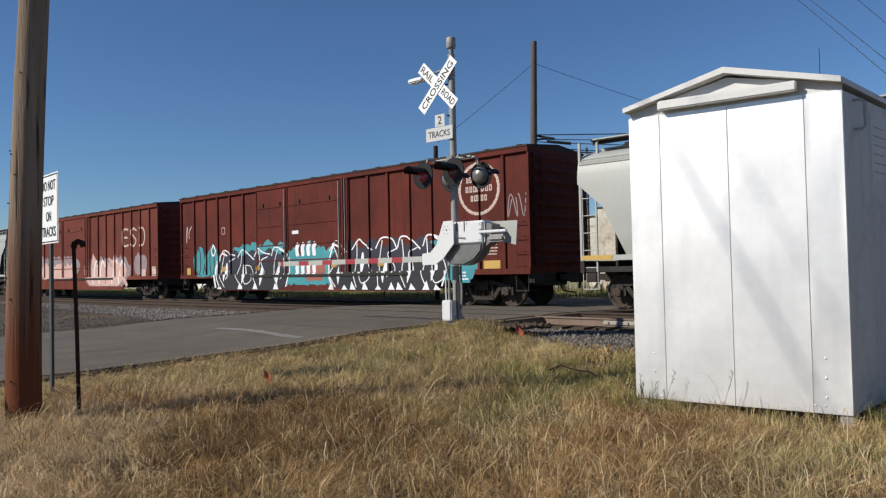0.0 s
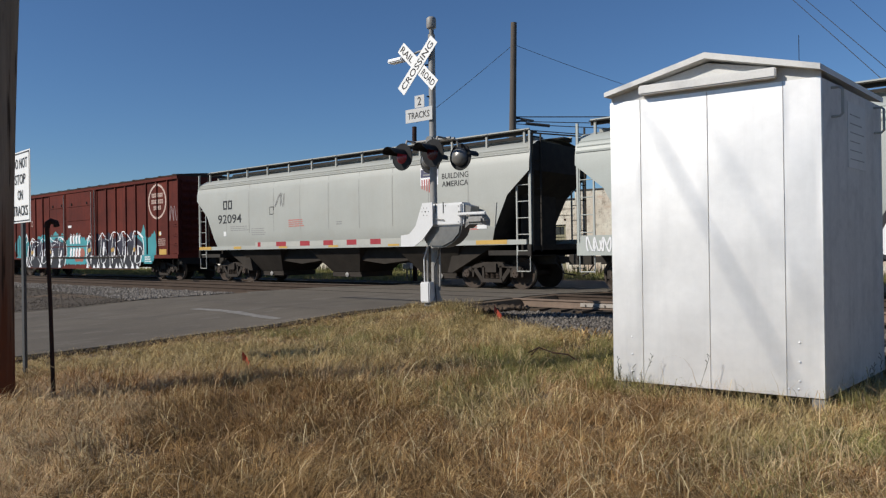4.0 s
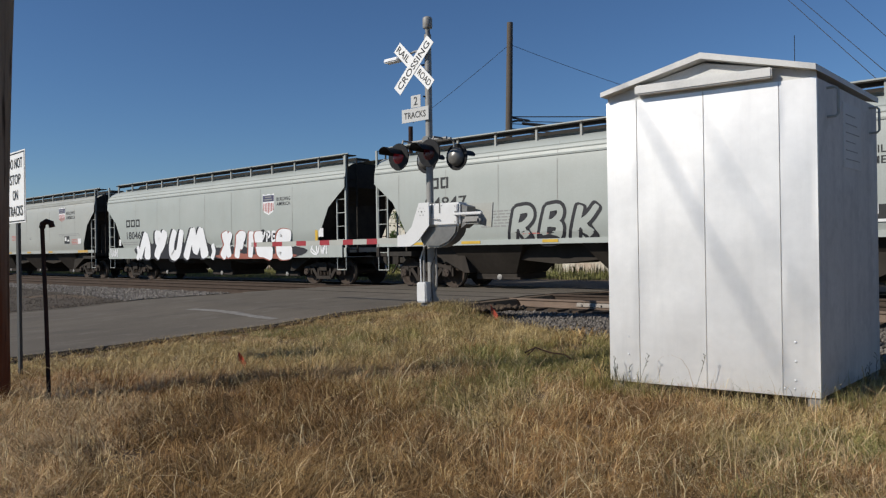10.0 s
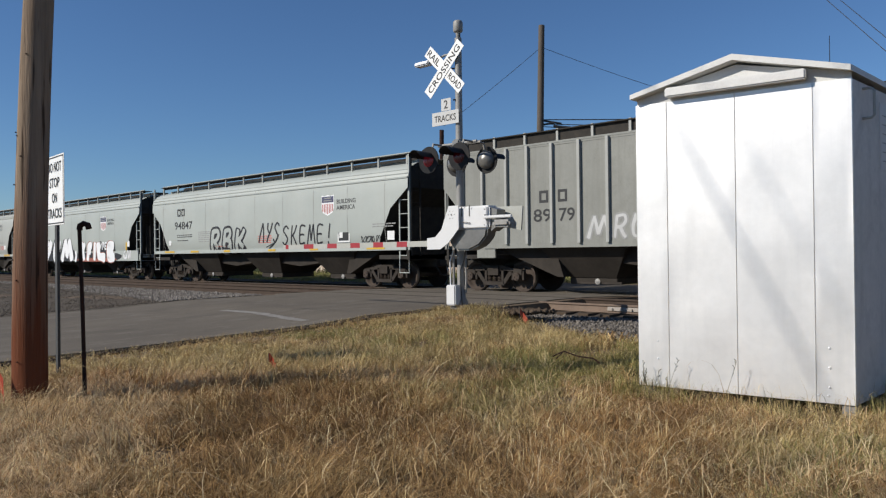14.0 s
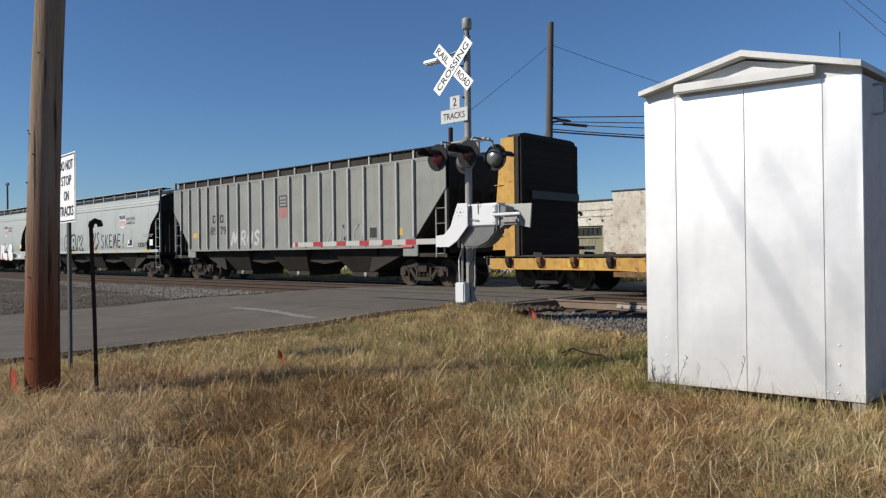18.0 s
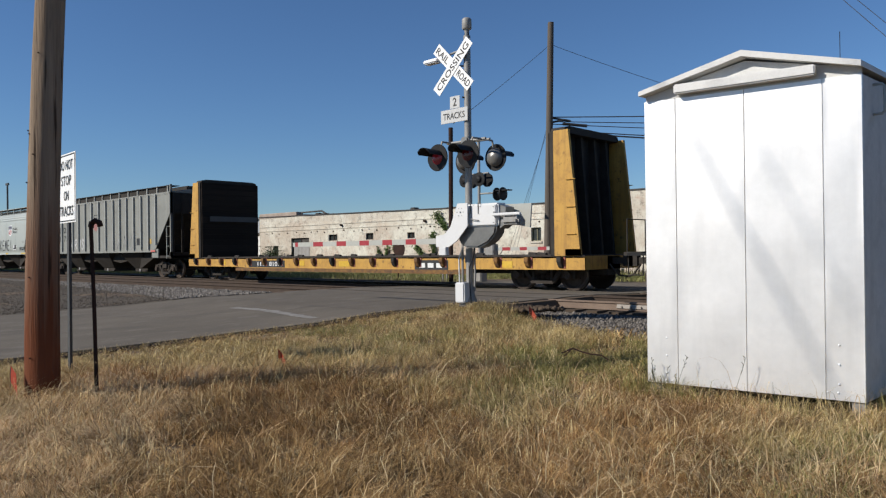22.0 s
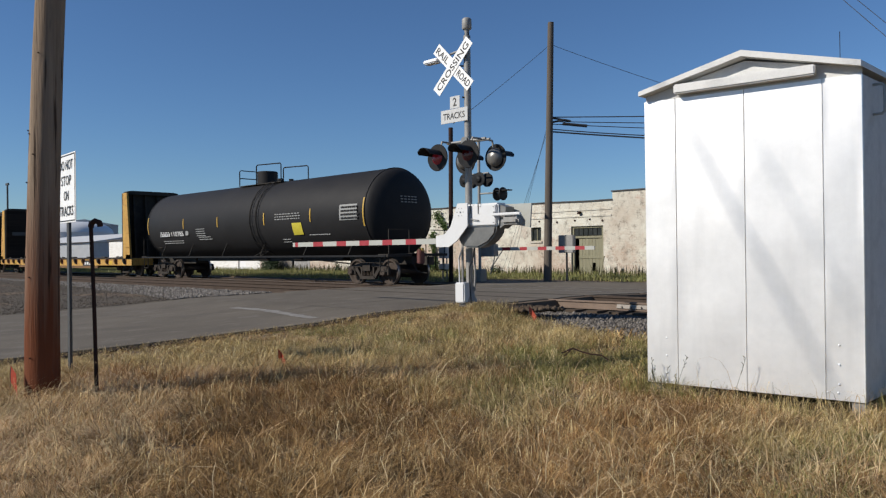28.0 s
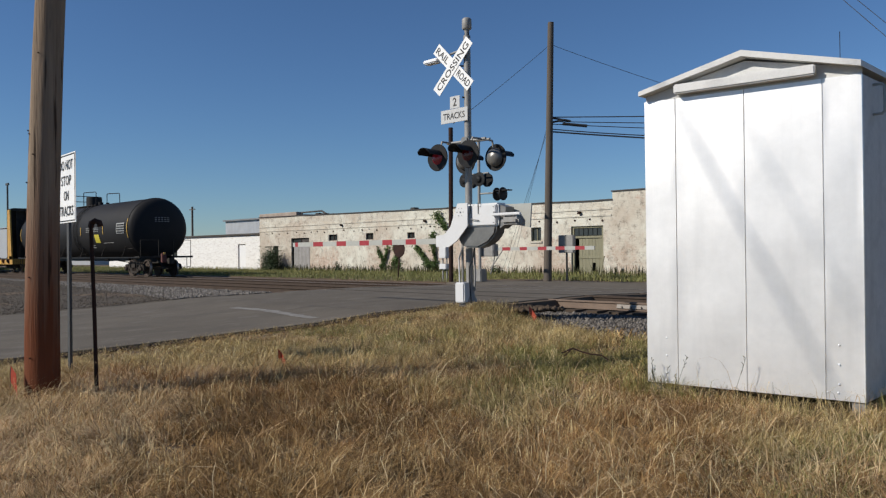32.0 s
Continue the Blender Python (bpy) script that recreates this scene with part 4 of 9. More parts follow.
w_green = (clump(tx - 17, ty_ + 9, .6) + .4 * clump(tx, ty_ + 60, 1.7)) * .8 + .6 * near_spot(2.2, 8.3, 1.2, 1.6) + .42 * near_spot(.6, 7.8, 1.6, 1.3) - .25 * near_spot(-2.2, 8.2, 1.6, 1.4) - .35 * near_spot(-2.3, 4.7, 1.5, 2.0) + .6 * near_spot(2.7, 4.5, .6, .7) + .3 * near_spot(1.5, 6.0, .8, .5) + .55 * near_spot(2.0, 3.9, .8, .5) + .2 * ((fwd > 7.4) & (lat > -.2 * fwd)) + .1 * near_spot(.9, 6.6, .35, .5)
best = np.argmax(np.stack([np.full(len(tx), .30), w_brown + fz, w_tan + rng.normal(0, .16, len(tx)), w_russet + rng.normal(0, .16, len(tx)), w_green - .08 + rng.normal(0, .16, len(tx))]), 0)
for k, (nm, per, hg, mt, lb) in enumerate((("dry_grass", 22, (.09, .27), 'grass', "dry straw-coloured uncut grass on the verge"),
                                           ("brown_grass", 26, (.1, .3), 'brown', "dead brown grass lying in matted swirls"),
                                           ("tan_grass", 26, (.1, .28), 'tan', "bleached pinkish-tan dead grass"),
                                           ("russet_grass", 26, (.1, .28), 'russet', "reddish-brown dead grass lying in swirls"),
                                           ("green_grass", 20, (.09, .25), 'greengrass', "patches of olive green grass among the dry grass"))):
    q = best == k
    tussocks(nm, tx[q], ty_[q], per, hg, (.0006, .0017), M[mt], lb, .85 if k in (1, 2, 3) else .35)
# long pale strands that arch out of the mat
def thin_out(x, y, keep_left):
    """Fewer strands on the trampled side by the pole, all of them towards the cabinet."""
    lt, fw = x * .730 + y * .683, -x * .683 + y * .730
    return rng.random(len(x)) < np.clip(keep_left + (lt / fw + .25) * 1.5, keep_left, 1.0)


sx, sy = field(9000)
q = (clump(sx, sy, .9) > -.15) & thin_out(sx, sy, .65)
tussocks("straw_strands", sx[q], sy[q], 1, (.2, .45), (.0006, .0013), M['straw'], "long bleached straw strands arching over the grass", .4, (.7, 2.3))
sx, sy = field(700)
q = thin_out(sx, sy, .45)
tussocks("bleached_tufts", sx[q], sy[q], 22, (.14, .36), (.0008, .0016), M['straw'], "small tufts of bleached straw", 0.0, (.8, 2.4))
sx, sy = field(260)
q = thin_out(sx, sy, .1)
tussocks("russet_tufts", sx[q], sy[q], 30, (.16, .4), (.0008, .0017), M['russet'], "curled tufts of reddish dead grass", .2, (.6, 1.9), .03, True)
sx, sy = field(7000)
q = (np.hypot(sx, sy) < 7.4) & (clump(sx + 3, sy, 1.3) > -.1) & thin_out(sx, sy, .3)
tussocks("curled_strands", sx[q], sy[q], 1, (.3, .62), (.0009, .0019), M['tan'], "long curled bleached blades bent over the grass", .35, (.5, 1.9), .05, True)
sx, sy = field(1500)
q = (clump(sx - 9, sy, 1.1) > .02) & thin_out(sx, sy, .35)
tussocks("dead_stalks", sx[q], sy[q], 16, (.1, .26), (.0007, .0016), M['deadstalk'], "dark dead stalks among the pale grass", .3, (.3, 1.6))
gpx, gpy = field(45000)
blades("grass_thatch", gpx, gpy, lay(gpx, gpy) - .005, rng.uniform(.03, .09, len(gpx)), rng.uniform(.0015, .003, len(gpx)) * (1 + np.hypot(gpx, gpy) * .07), rng.uniform(1.0, 3.0, len(gpx)), M['brown'], "flattened straw thatch between the tufts")
# weeds under and in front of the cabinet
gpx = np.concatenate([-3.1 + rng.random(700) * 1.75, -1.45 + rng.random(700) * .9])
gpy = np.concatenate([5.86 + (gpx[:700] + 3.05) * .105 + rng.normal(0, .1, 700), 6.4 + rng.random(700) * 2.0])
blades("tall_weeds", gpx, gpy, lay(gpx, gpy), rng.uniform(.04, .16, 1400) * (1 + (rng.random(1400) > .9)), rng.uniform(.0012, .0025, 1400), rng.uniform(.1, .9, 1400), M['greengrass'], "tall weeds at the foot of the metal cabinet")
n = 800
gpx = np.concatenate([-3.2 + rng.random(500) * 1.85, -1.4 + rng.random(300) * .8])
gpy = np.concatenate([5.84 + (gpx[:500] + 3.05) * .105 + rng.normal(0, .07, 500), 6.3 + rng.random(300) * 1.2])
blades("bleached_stalks", gpx, gpy, lay(gpx, gpy), rng.uniform(.08, .22, n) * (1 + .8 * (rng.random(n) > .85)), rng.uniform(.001, .002, n), rng.uniform(.1, 1.3, n), M['straw'], "bleached grass stalks at the foot of the metal cabinet")
# green tufts at the cabinet's corners, seeding stalks before its doors
for cxx, cyy, rr, n, hh in ((-3.12, 5.86, .13, 420, .3), (-2.86, 5.84, .16, 300, .24), (-1.2, 6.3, .2, 350, .3), (-.85, 6.9, .3, 400, .32), (-3.5, 7.9, .45, 900, .3)):
    gpx, gpy = cxx + rng.normal(0, rr, n), cyy + rng.normal(0, rr * .45, n)
    blades("green_tuft", gpx, gpy, lay(gpx, gpy), rng.uniform(.1, hh, n), rng.uniform(.0012, .0026, n), rng.uniform(.1, .9, n), M['greengrass'], "green grass tuft growing beside the metal cabinet")
bm = bmesh.new()
rnd = random.Random(41)
for k in range(30):
    if k < 18:
        u = rnd.choice((rnd.uniform(-.02, .3), rnd.uniform(0, 1.7)))
        x, y = -3.128 + u, 5.86 + u * .105 + rnd.uniform(-.08, .03)
    else:
        x, y = rnd.uniform(-1.3, -.5), rnd.uniform(6.1, 7.2)
    p = Vector((x, y, ground_z(x, y)))
    d = Vector((rnd.uniform(-.35, .35), rnd.uniform(-.3, .1), 1)).normalized()
    hgt = rnd.uniform(.12, .36) if k % 3 else rnd.uniform(.3, .44)
    q = p + d * hgt
    rod(bm, p, q, .0016, .0009, 4)
    for i in range(rnd.randint(5, 9)):
        o = p.lerp(q, 1 - .045 * i * (1 + hgt))
        e = o + Vector((rnd.uniform(-1, 1), rnd.uniform(-.5, .5), rnd.uniform(.6, 1.3))) * .022
        rod(bm, o, e, .0018, .003, 4)
tagged(part("seed_stalks", bm, M['darkweeds']), "dark seeding weed stalks before the metal cabinet", "weeds", kind="stuff")
# short grass along the broken edge of the asphalt
n = 1500
gpy = 1.0 + rng.random(n) * 10.0
gpx = ROAD_R + .02 + np.abs(rng.normal(0, .1, n))
blades("edge_grass", gpx, gpy, lay(gpx, gpy) + .01, rng.uniform(.04, .14, n), rng.uniform(.0015, .003, n), rng.uniform(.5, 2.0, n), M['grass'], "short dry grass hanging over the asphalt edge")
# weeds round the mast foot and over the rubble
n = 2600
gpx = rng.uniform(-10.0, -7.7, n)
gpy = 10.15 + np.abs(rng.normal(0, .5, n)) - (gpx + 9) * .35
for lo, hi, mt, lb in ((0, 1700, 'grass', "dry weeds round the mast foot"), (1700, 2600, 'deadstalk', "dark dead weeds beside the crossing")):
    blades("mast_weeds", gpx[lo:hi], gpy[lo:hi], np.maximum(lay(gpx[lo:hi], gpy[lo:hi]), -.12), rng.uniform(.05, .2, hi - lo), rng.uniform(.002, .004, hi - lo), rng.uniform(.2, 1.8, hi - lo), M[mt], lb)
# verge before the brick building and along the far track
n = 60000
gpx = -90 + rng.random(n) ** .8 * 110
gpy = 25.0 + rng.random(n) * 4.9
blades("verge_grass", gpx, gpy, np.full(n, -.07), rng.uniform(.06, .24, n) * (1 + .6 * (gpy > 29)), rng.uniform(.006, .014, n), rng.uniform(.1, .8, n), M['vergegrass'], "green and yellow weeds along the old building")
n = 26000
gpx = -100 + rng.random(n) * 80.4
gpy = 21.2 + rng.random(n) * 4.0
blades("verge_grass", gpx, gpy, np.full(n, -.06), rng.uniform(.05, .22, n), rng.uniform(.006, .013, n), rng.uniform(.1, .9, n), M['vergegrass'], "green and yellow grass beyond the far track")

# rough grass round and behind the standing place
n = 160000
gpx = rng.uniform(-9.8, 11, n)
gpy = rng.uniform(-8, 9, n)
q = ~in_field(gpx, gpy) & ~((gpx > -3.3) & (gpx < -1.2) & (gpy > 5.9)) & (np.hypot(gpx, gpy) > .5)
gpx, gpy = gpx[q], gpy[q]
n = len(gpx)
w_ = clump(gpx, gpy, .55) + .5 * clump(gpx + 40, gpy, 1.6) + rng.normal(0, .12, n)
for q, mt, lb in ((w_ <= .02, 'grass', "dry uncut grass behind the standing place"), ((w_ > .02) & (w_ <= .22), 'brown', "dead brown grass behind the standing place"), (w_ > .22, 'russet', "reddish dead grass behind the standing place")):
    k = int(q.sum())
    blades("rough_grass", gpx[q], gpy[q], lay(gpx[q], gpy[q]), rng.uniform(.06, .24, k), rng.uniform(.004, .009, k), rng.uniform(.5, 2.2, k), M[mt], lb)

# ---------------- near things ----------------
# timber pole
up = thing("utility_pole", pose(-6.905, 2.275, -0.12), "thick weathered brown wooden utility pole standing in dry grass", "utility pole")
bm = bmesh.new()
prof = []
def pole_lean(h):
    return .0082 * h * h if h < 3.6 else .106 + .059 * (h - 3.6)


for i in range(19):
    h = i * .6
    prof.append((.143 - .0068 * h + .004 * noise.noise((0, 0, h)), h))
lathe(bm, prof, pose(0, 0, 0), 22)
for v in bm.verts:
    h = v.co.z
    v.co.x += .73 * pole_lean(h) + .006 * noise.noise((v.co.x * 9, v.co.y * 9, h * .7))
    v.co.y += .68 * pole_lean(h) + .006 * noise.noise((v.co.x * 9, v.co.y * 9 + 5, h * .7))
part("shaft", bm, M['pole'], up, smooth=True)
bm = bmesh.new()
for k in range(16):
    a = 3.9 + random.uniform(-1.2, 1.6)
    h = random.uniform(.3, 3.2)
    r = .142 - .0068 * h
    c = Vector((r * math.cos(a) + .73 * pole_lean(h), r * math.sin(a) + .68 * pole_lean(h), h))
    rod(bm, c, c + Vector((math.cos(a), math.sin(a), 0)) * .012, .006, seg=6)
part("nails", bm, M['rustpipe'], up)

part("crossarm", box(-.06, .06, -1.2, 1.2, 10.1, 10.24, m=Matrix.Translation((.37, .33, 0)) @ pose(0, 0, 0, 0, 0, 100)), M['greypole'], up, "timber crossarm at the pole top")
ROW2 = Vector((-12.0, -28.0, -.12))
copy_thing(up, pose(*ROW2))
for dx, dy, r in ((-.925, .08, .016), (-.46, .17, .008), (.55, .36, .008)):
    q0 = Vector((-6.535 + dx, 2.42 + dy, 10.3))
    oc = thing("overhead_cable", pose(0, 0, 0), "overhead cable between the roadside poles", "overhead line", "cables along the road")
    q1 = Vector((ROW2.x + .37 + dx - .84, ROW2.y + .3 + dy, 10.3))
    part("cable", tube(bmesh.new(), [q0.lerp(q1, k / 12) - Vector((0, 0, .25 * 4 * (k / 12) * (1 - k / 12))) for k in range(13)], r, 8), M['wire'], oc)
    for q in (q0, q1):
        bm = bmesh.new()
        lathe(bm, [(.0, .0), (.03, -.02), (.05, -.06), (.03, -.09), (.02, -.2)], pose(*q), 10)
        part("insulator", bm, M['mastal'], oc)

# sign on its post
sg = thing("road_sign", pose(-8.3, 3.01, -0.1), "white rectangular rail-crossing sign on a dark steel post", "road sign")
bm = bmesh.new()
slab(bm, [(-.035, -.012), (-.02, .02), (-.012, .02), (-.012, -.002), (.012, -.002), (.012, .02), (.02, .02), (.035, -.012)], 0, 2.3, 'z')
part("post", bm, M['greypost'], sg)
plate = soft_box(-.31, .31, -.02, -.014, 1.62, 2.36, .002, 1)
pl = part("sign_panel", plate, M['sign'], sg, "white sheet-metal panel with rounded corners")
bm = bmesh.new()
for a in ((-.295, -.283, 1.635, 2.345), (.283, .295, 1.635, 2.345), (-.283, .283, 1.635, 1.647), (-.283, .283, 2.333, 2.345)):
    bx(bm, a[0], a[1], -.0225, -.0195, a[2], a[3])
part("border", bm, M['letter'], pl)
for i, (w, ww) in enumerate((("DO NOT", .46), ("STOP", .34), ("ON", .17), ("TRACKS", .47))):
    part("lettering", lettering(w, ww, .105, 0.0, 2.235 - i * .163, lambda q: -.0195), M['letter'], pl)
for z in (1.7, 2.28):
    part("bolt", rods([((0, -.026, z), (0, -.018, z))], .012, 8), M['bolt'], pl)
sg.rotation_euler.z = radians(-4)

# bent vent pipe
vp = thing("vent_pipe", pose(-6.8, 2.69, -0.1), "thin rusty black pipe with a hooked top in dry grass", "vent pipe")
bm = bmesh.new()
tube(bm, [(0, 0, 0), (-.012, -.01, .8), (-.03, -.025, 1.53)], .0175, 10)
part("pipe", bm, M['rustpipe'], vp, smooth=True)
bm = bmesh.new()
tube(bm, [(-.03, -.025, 1.52), (-.025, -.02, 1.56), (0.0, 0.0, 1.578), (.03, .025, 1.565), (.038, .03, 1.53)], .026, 10)
part("hook", bm, M['rustpipe'], vp, smooth=True)

# marker flags
for x, y, s, ry in ((-6.76, 4.57, .95, 35), (-6.98, 2.04, 1.4, 10), (-7.6, 10.25, 1.2, 45)):
    fl = thing("marker_flag", pose(x, y, max(ground_z(x, y), -.08) - (.03 if y < 8 else .0)), "small orange plastic marker flag on a wire in the grass", "marker flag", "survey flags in the grass")
    fl.rotation_euler.z = radians(ry)
    part("stake_wire", rods([((0, 0, 0), (.02, 0, .24 * s))], .0025, 6), M['greypost'], fl)
    bm = bmesh.new()
    g = [[bm.verts.new((.02 + .1 * s * i / 3, .02 * math.sin(i * 1.6), (.25 - .05 * i) * s - (.1 + .012 * i) * s * j / 2)) for i in range(4)] for j in range(3)]
    for j in range(2):
        for i in range(3):
            bm.faces.new((g[j][i], g[j][i + 1], g[j + 1][i + 1], g[j + 1][i]))
    me_fl = part("flag", bm, M['flag'], fl)
    sm = me_fl.modifiers.new("t", 'SOLIDIFY')
    sm.thickness = .002

# a fallen dark stick
st = thing("fallen_branch", pose(-4.12, 6.45, 0.03) @ Matrix.Scale(.58, 4), "dark crooked branch lying in the grass", "branch")
part("stem", tube(bmesh.new(), [(-.4, 0, .1), (-.2, .05, .2), (.05, .12, .12), (.3, .2, .1), (.42, .24, .02)], .014, 6), M['rustpipe'], st)
part("twig", tube(bmesh.new(), [(-.2, .05, .2), (-.34, .0, .06)], .011, 6), M['rustpipe'], st)

# ---------------- signal cabinet ----------------
cab = thing("signal_cabinet", pose(-3.128, 5.995, -0.01, 0, 0, 6.0), "tall silver-painted sheet-metal signal cabinet on short legs", "signal cabinet")
W_, DP, H_ = 1.677, 1.75, 2.475
SKEW = 0.17                            # the box stands a little out of square
part("wall", box(0, W_, .012, .04, 0.0, H_), M['alu'], cab)
part("side_wall", box(0, .03, .04, DP, 0.0, H_), M['shadesheet'], cab, "side sheet in a duller grey for the shaded side")
part("side_wall", box(W_ - .03, W_, .04, DP, 0.0, H_), M['shadesheet'], cab, "side sheet in a duller grey for the shaded side")
part("back_wall", box(.03, W_ - .03, DP - .03, DP, 0.0, H_), M['shadesheet'], cab, "back sheet in the duller shade-side grey")
part("floor_plate", box(.03, W_ - .03, .04, DP - .03, 0.0, .04), M['mastal'], cab)
bm = bmesh.new()
slab(bm, [(0, H_), (W_, H_), (W_, H_ + .05), (W_ / 2, H_ + .235), (0, H_ + .05)], .012, .035, 'y')
part("gable", bm, M['alu2'], cab, "grey gable sheet under the roof")


def dented(x0, x1, z0, z1, y0, y1, seed):
    """A sheet that is slightly wavy, with thickness."""
    bm = bmesh.new()
    nx_, nz_ = 10, 26
    grid = {}
    for k_, yy in ((0, y0), (1, y1)):
        for i in range(nx_ + 1):
            for j in range(nz_ + 1):
                x, z = x0 + (x1 - x0) * i / nx_, z0 + (z1 - z0) * j / nz_
                w = .006 * noise.noise((x * 2.2 + seed, z * 1.6, seed)) if 0 < i < nx_ and 0 < j < nz_ else 0
                grid[k_, i, j] = bm.verts.new((x, yy + w, z))
    for i in range(nx_):
        for j in range(nz_):
            for k_ in (0, 1):
                bm.faces.new((grid[k_, i, j], grid[k_, i + 1, j], grid[k_, i + 1, j + 1], grid[k_, i, j + 1]))
    for i in range(nx_):
        for j in (0, nz_):
            bm.faces.new((grid[0, i, j], grid[0, i + 1, j], grid[1, i + 1, j], grid[1, i, j]))
    for j in range(nz_):
        for i in (0, nx_):
            bm.faces.new((grid[0, i, j], grid[0, i, j + 1], grid[1, i, j + 1], grid[1, i, j]))
    return bm


for nm, a, b in (("side_panel", -.008, .262), ("door_leaf", .27, .83), ("door_leaf", .838, 1.41), ("side_panel", 1.418, W_ + .004)):
    part(nm, dented(a, b, .004, H_ + .0, 0.0, .0115, a * 7 + 3), M['alu'], cab, smooth=True)
bm = bmesh.new()
slab(bm, [(-.03, H_ + .045), (W_ / 2, H_ + .255), (W_ + .012, H_ + .04), (W_ + .012, H_ + .085), (W_ / 2, H_ + .305), (-.03, H_ + .085)], -.085, DP + .03, 'y')
part("roof", bm, M['alu2'], cab, "low gabled sheet-metal roof")
part("door_canopy", soft_box(.28, 1.38, -.085, .0, H_ + .025, H_ + .105, .01), M['alu2'], cab, "grey projecting rain canopy over the doors")
for x, z0 in ((.165, .40), (.165, .245), (.165, .095), (.158, .03), (.215, .03), (1.507, .426), (1.507, .275), (1.505, .125), (1.497, .06), (1.425, .06)):
    bm = bmesh.new()
    lathe(bm, [(.0, .007), (.006, .006), (.0095, .0)], pose(x, 0, z0, 90), 8)
    part("rivet", bm, M['bolt'], cab)
for x, y in ((.05, .05), (W_ - .05, .05), (.05, DP - .08), (W_ - .05, DP - .08)):
    bm = box(x - .045, x + .045, y - .03, y + .05, -.2, 0)
    bx(bm, x - .07, x + .07, y - .05, y + .07, -.2, -.17)
    part("leg", bm, M['mastal'], cab, "galvanised angle leg")
part("notice_plate", box(W_, W_ + .006, .68, 1.2, 1.83, 2.38), M['alu2'], cab, "weathered grey notice plate with unreadable print")
bm = bmesh.new()
for k in range(6):
    bx(bm, W_ + .006, W_ + .008, .74, 1.14 - .06 * (k % 3), 1.9 + k * .075, 1.908 + k * .075)
tagged(part("print_bars", bm, M['mastal'], cab), kind="stuff")
for y in (.27, 1.5):
    part("grab_handle", tube(bmesh.new(), [(W_, y, 2.43), (W_ + .06, y, 2.43), (W_ + .08, y, 2.41), (W_ + .08, y, 2.22), (W_ + .06, y, 2.2), (W_, y, 2.2)], .011, 8), M['hopgrey'], cab)
bm = bmesh.new()
rod(bm, (1.22, 1.0, H_ + .17), (1.22, 1.0, H_ + .3), .008)
rod(bm, (1.22, 1.0, H_ + .3), (1.22, 1.0, H_ + .6), .003, seg=6)
part("antenna", bm, M['black'], cab)

for ob in cab.children:
    for v in ob.data.vertices:
        v.co.x += SKEW * max(0.0, v.co.y)

# ---------------- crossing mast ----------------
mx, my = -9.12, 10.48
mz = 0.12
ms_ = thing("crossing_signal", pose(mx, my, mz), "silver level-crossing mast with crossbuck, red lamps and lowered gate arm", "crossing signal")
bm = bmesh.new()
rod(bm, (0, 0, .25), (0, 0, 5.12), .068, .066, 18)
part("mast", bm, M['mastal'], ms_, smooth=True)
bm = soft_box(-.15, .15, -.15, .15, 0, .06, .01)
part("base_plate", bm, M['mastal'], ms_)
bm = bmesh.new()
lathe(bm, [(.14, .06), (.14, .12), (.1, .2), (.075, .4), (.06, .42)], pose(0, 0, 0), 18)
part("foot_casting", bm, M['mastal'], ms_, smooth=True)
part("junction_box", soft_box(-.17, .06, -.24, -.06, .08, .46, .02), M['white'], ms_, "white painted junction box at the mast foot")
part("conduit", tube(bmesh.new(), [(-.09, -.1, .4), (-.09, -.09, 1.3)], .022, 10), M['mastal'], ms_)
part("cable", tube(bmesh.new(), [(.3, -.2, 1.12), (.24, -.17, .95), (.12, -.14, .75), (.1, -.12, .45), (.12, -.1, .08)], .012, 6), M['wire'], ms_)
part("conduit", tube(bmesh.new(), [(-.14, -.13, .44), (-.15, -.13, .9), (-.05, -.12, 1.14)], .014, 8), M['white'], ms_)
part("conduit", tube(bmesh.new(), [(.1, .02, .3), (.12, .02, .6), (.09, .02, 1.5)], .02, 10), M['mastal'], ms_)
bm = bmesh.new()
lathe(bm, [(.0, 5.45), (.07, 5.45), (.088, 5.43), (.092, 5.4), (.092, 5.26), (.08, 5.24), (.05, 5.23), (.03, 5.1)], pose(0, 0, 0), 20)
part("bell", bm, M['mastal'], ms_, "grey bell housing on the mast top", smooth=True)
part("bell_bracket", rods([((.03, .03, 5.05), (.04, .0, 5.2)), ((-.03, -.03, 5.05), (-.04, 0, 5.2))], .012), M['black'], ms_)
# crossbuck
cb = Vector((-.27, -.1, 4.56))
for ang, txt in ((45, "CROSSING"), (-45, None)):
    m = Matrix.Translation(cb + Vector((0, -.012 if txt else 0, 0))) @ pose(0, 0, 0, 0, -ang, 0)
    bm = soft_box(-.61, .61, -.005, .005, -.115, .115, .003, 1)
    for v in bm.verts:
        v.co = m @ v.co
    blade = part("crossbuck_blade", bm, M['sign'], ms_, "white crossbuck blade with black letters")
    if txt:
        words = [(txt, 0.0, 1.08)]
    else:
        words = [("RAIL", -.37, .40), ("ROAD", .37, .40)]
    for w, x, ww in words:
        me = lettering(w, ww, .13, x, 0, lambda q: -.0055, .002)
        me.transform(m)
        part("lettering", me, M['letter'], blade)
part("sign_bracket", rods([((-.1, -.09, 4.55), (0, 0, 4.55)), ((-.1, -.09, 4.4), (0, 0, 4.4))], .016), M['black'], ms_)
pl2 = part("track_count_plate", soft_box(-.36, -.11, -.105, -.097, 3.765, 4.0, .004, 1), M['dullsign'], ms_, "white plate with the number of tracks")
part("lettering", lettering("2", .095, .16, -.235, 3.89, lambda q: -.1055, .002), M['letter'], pl2)
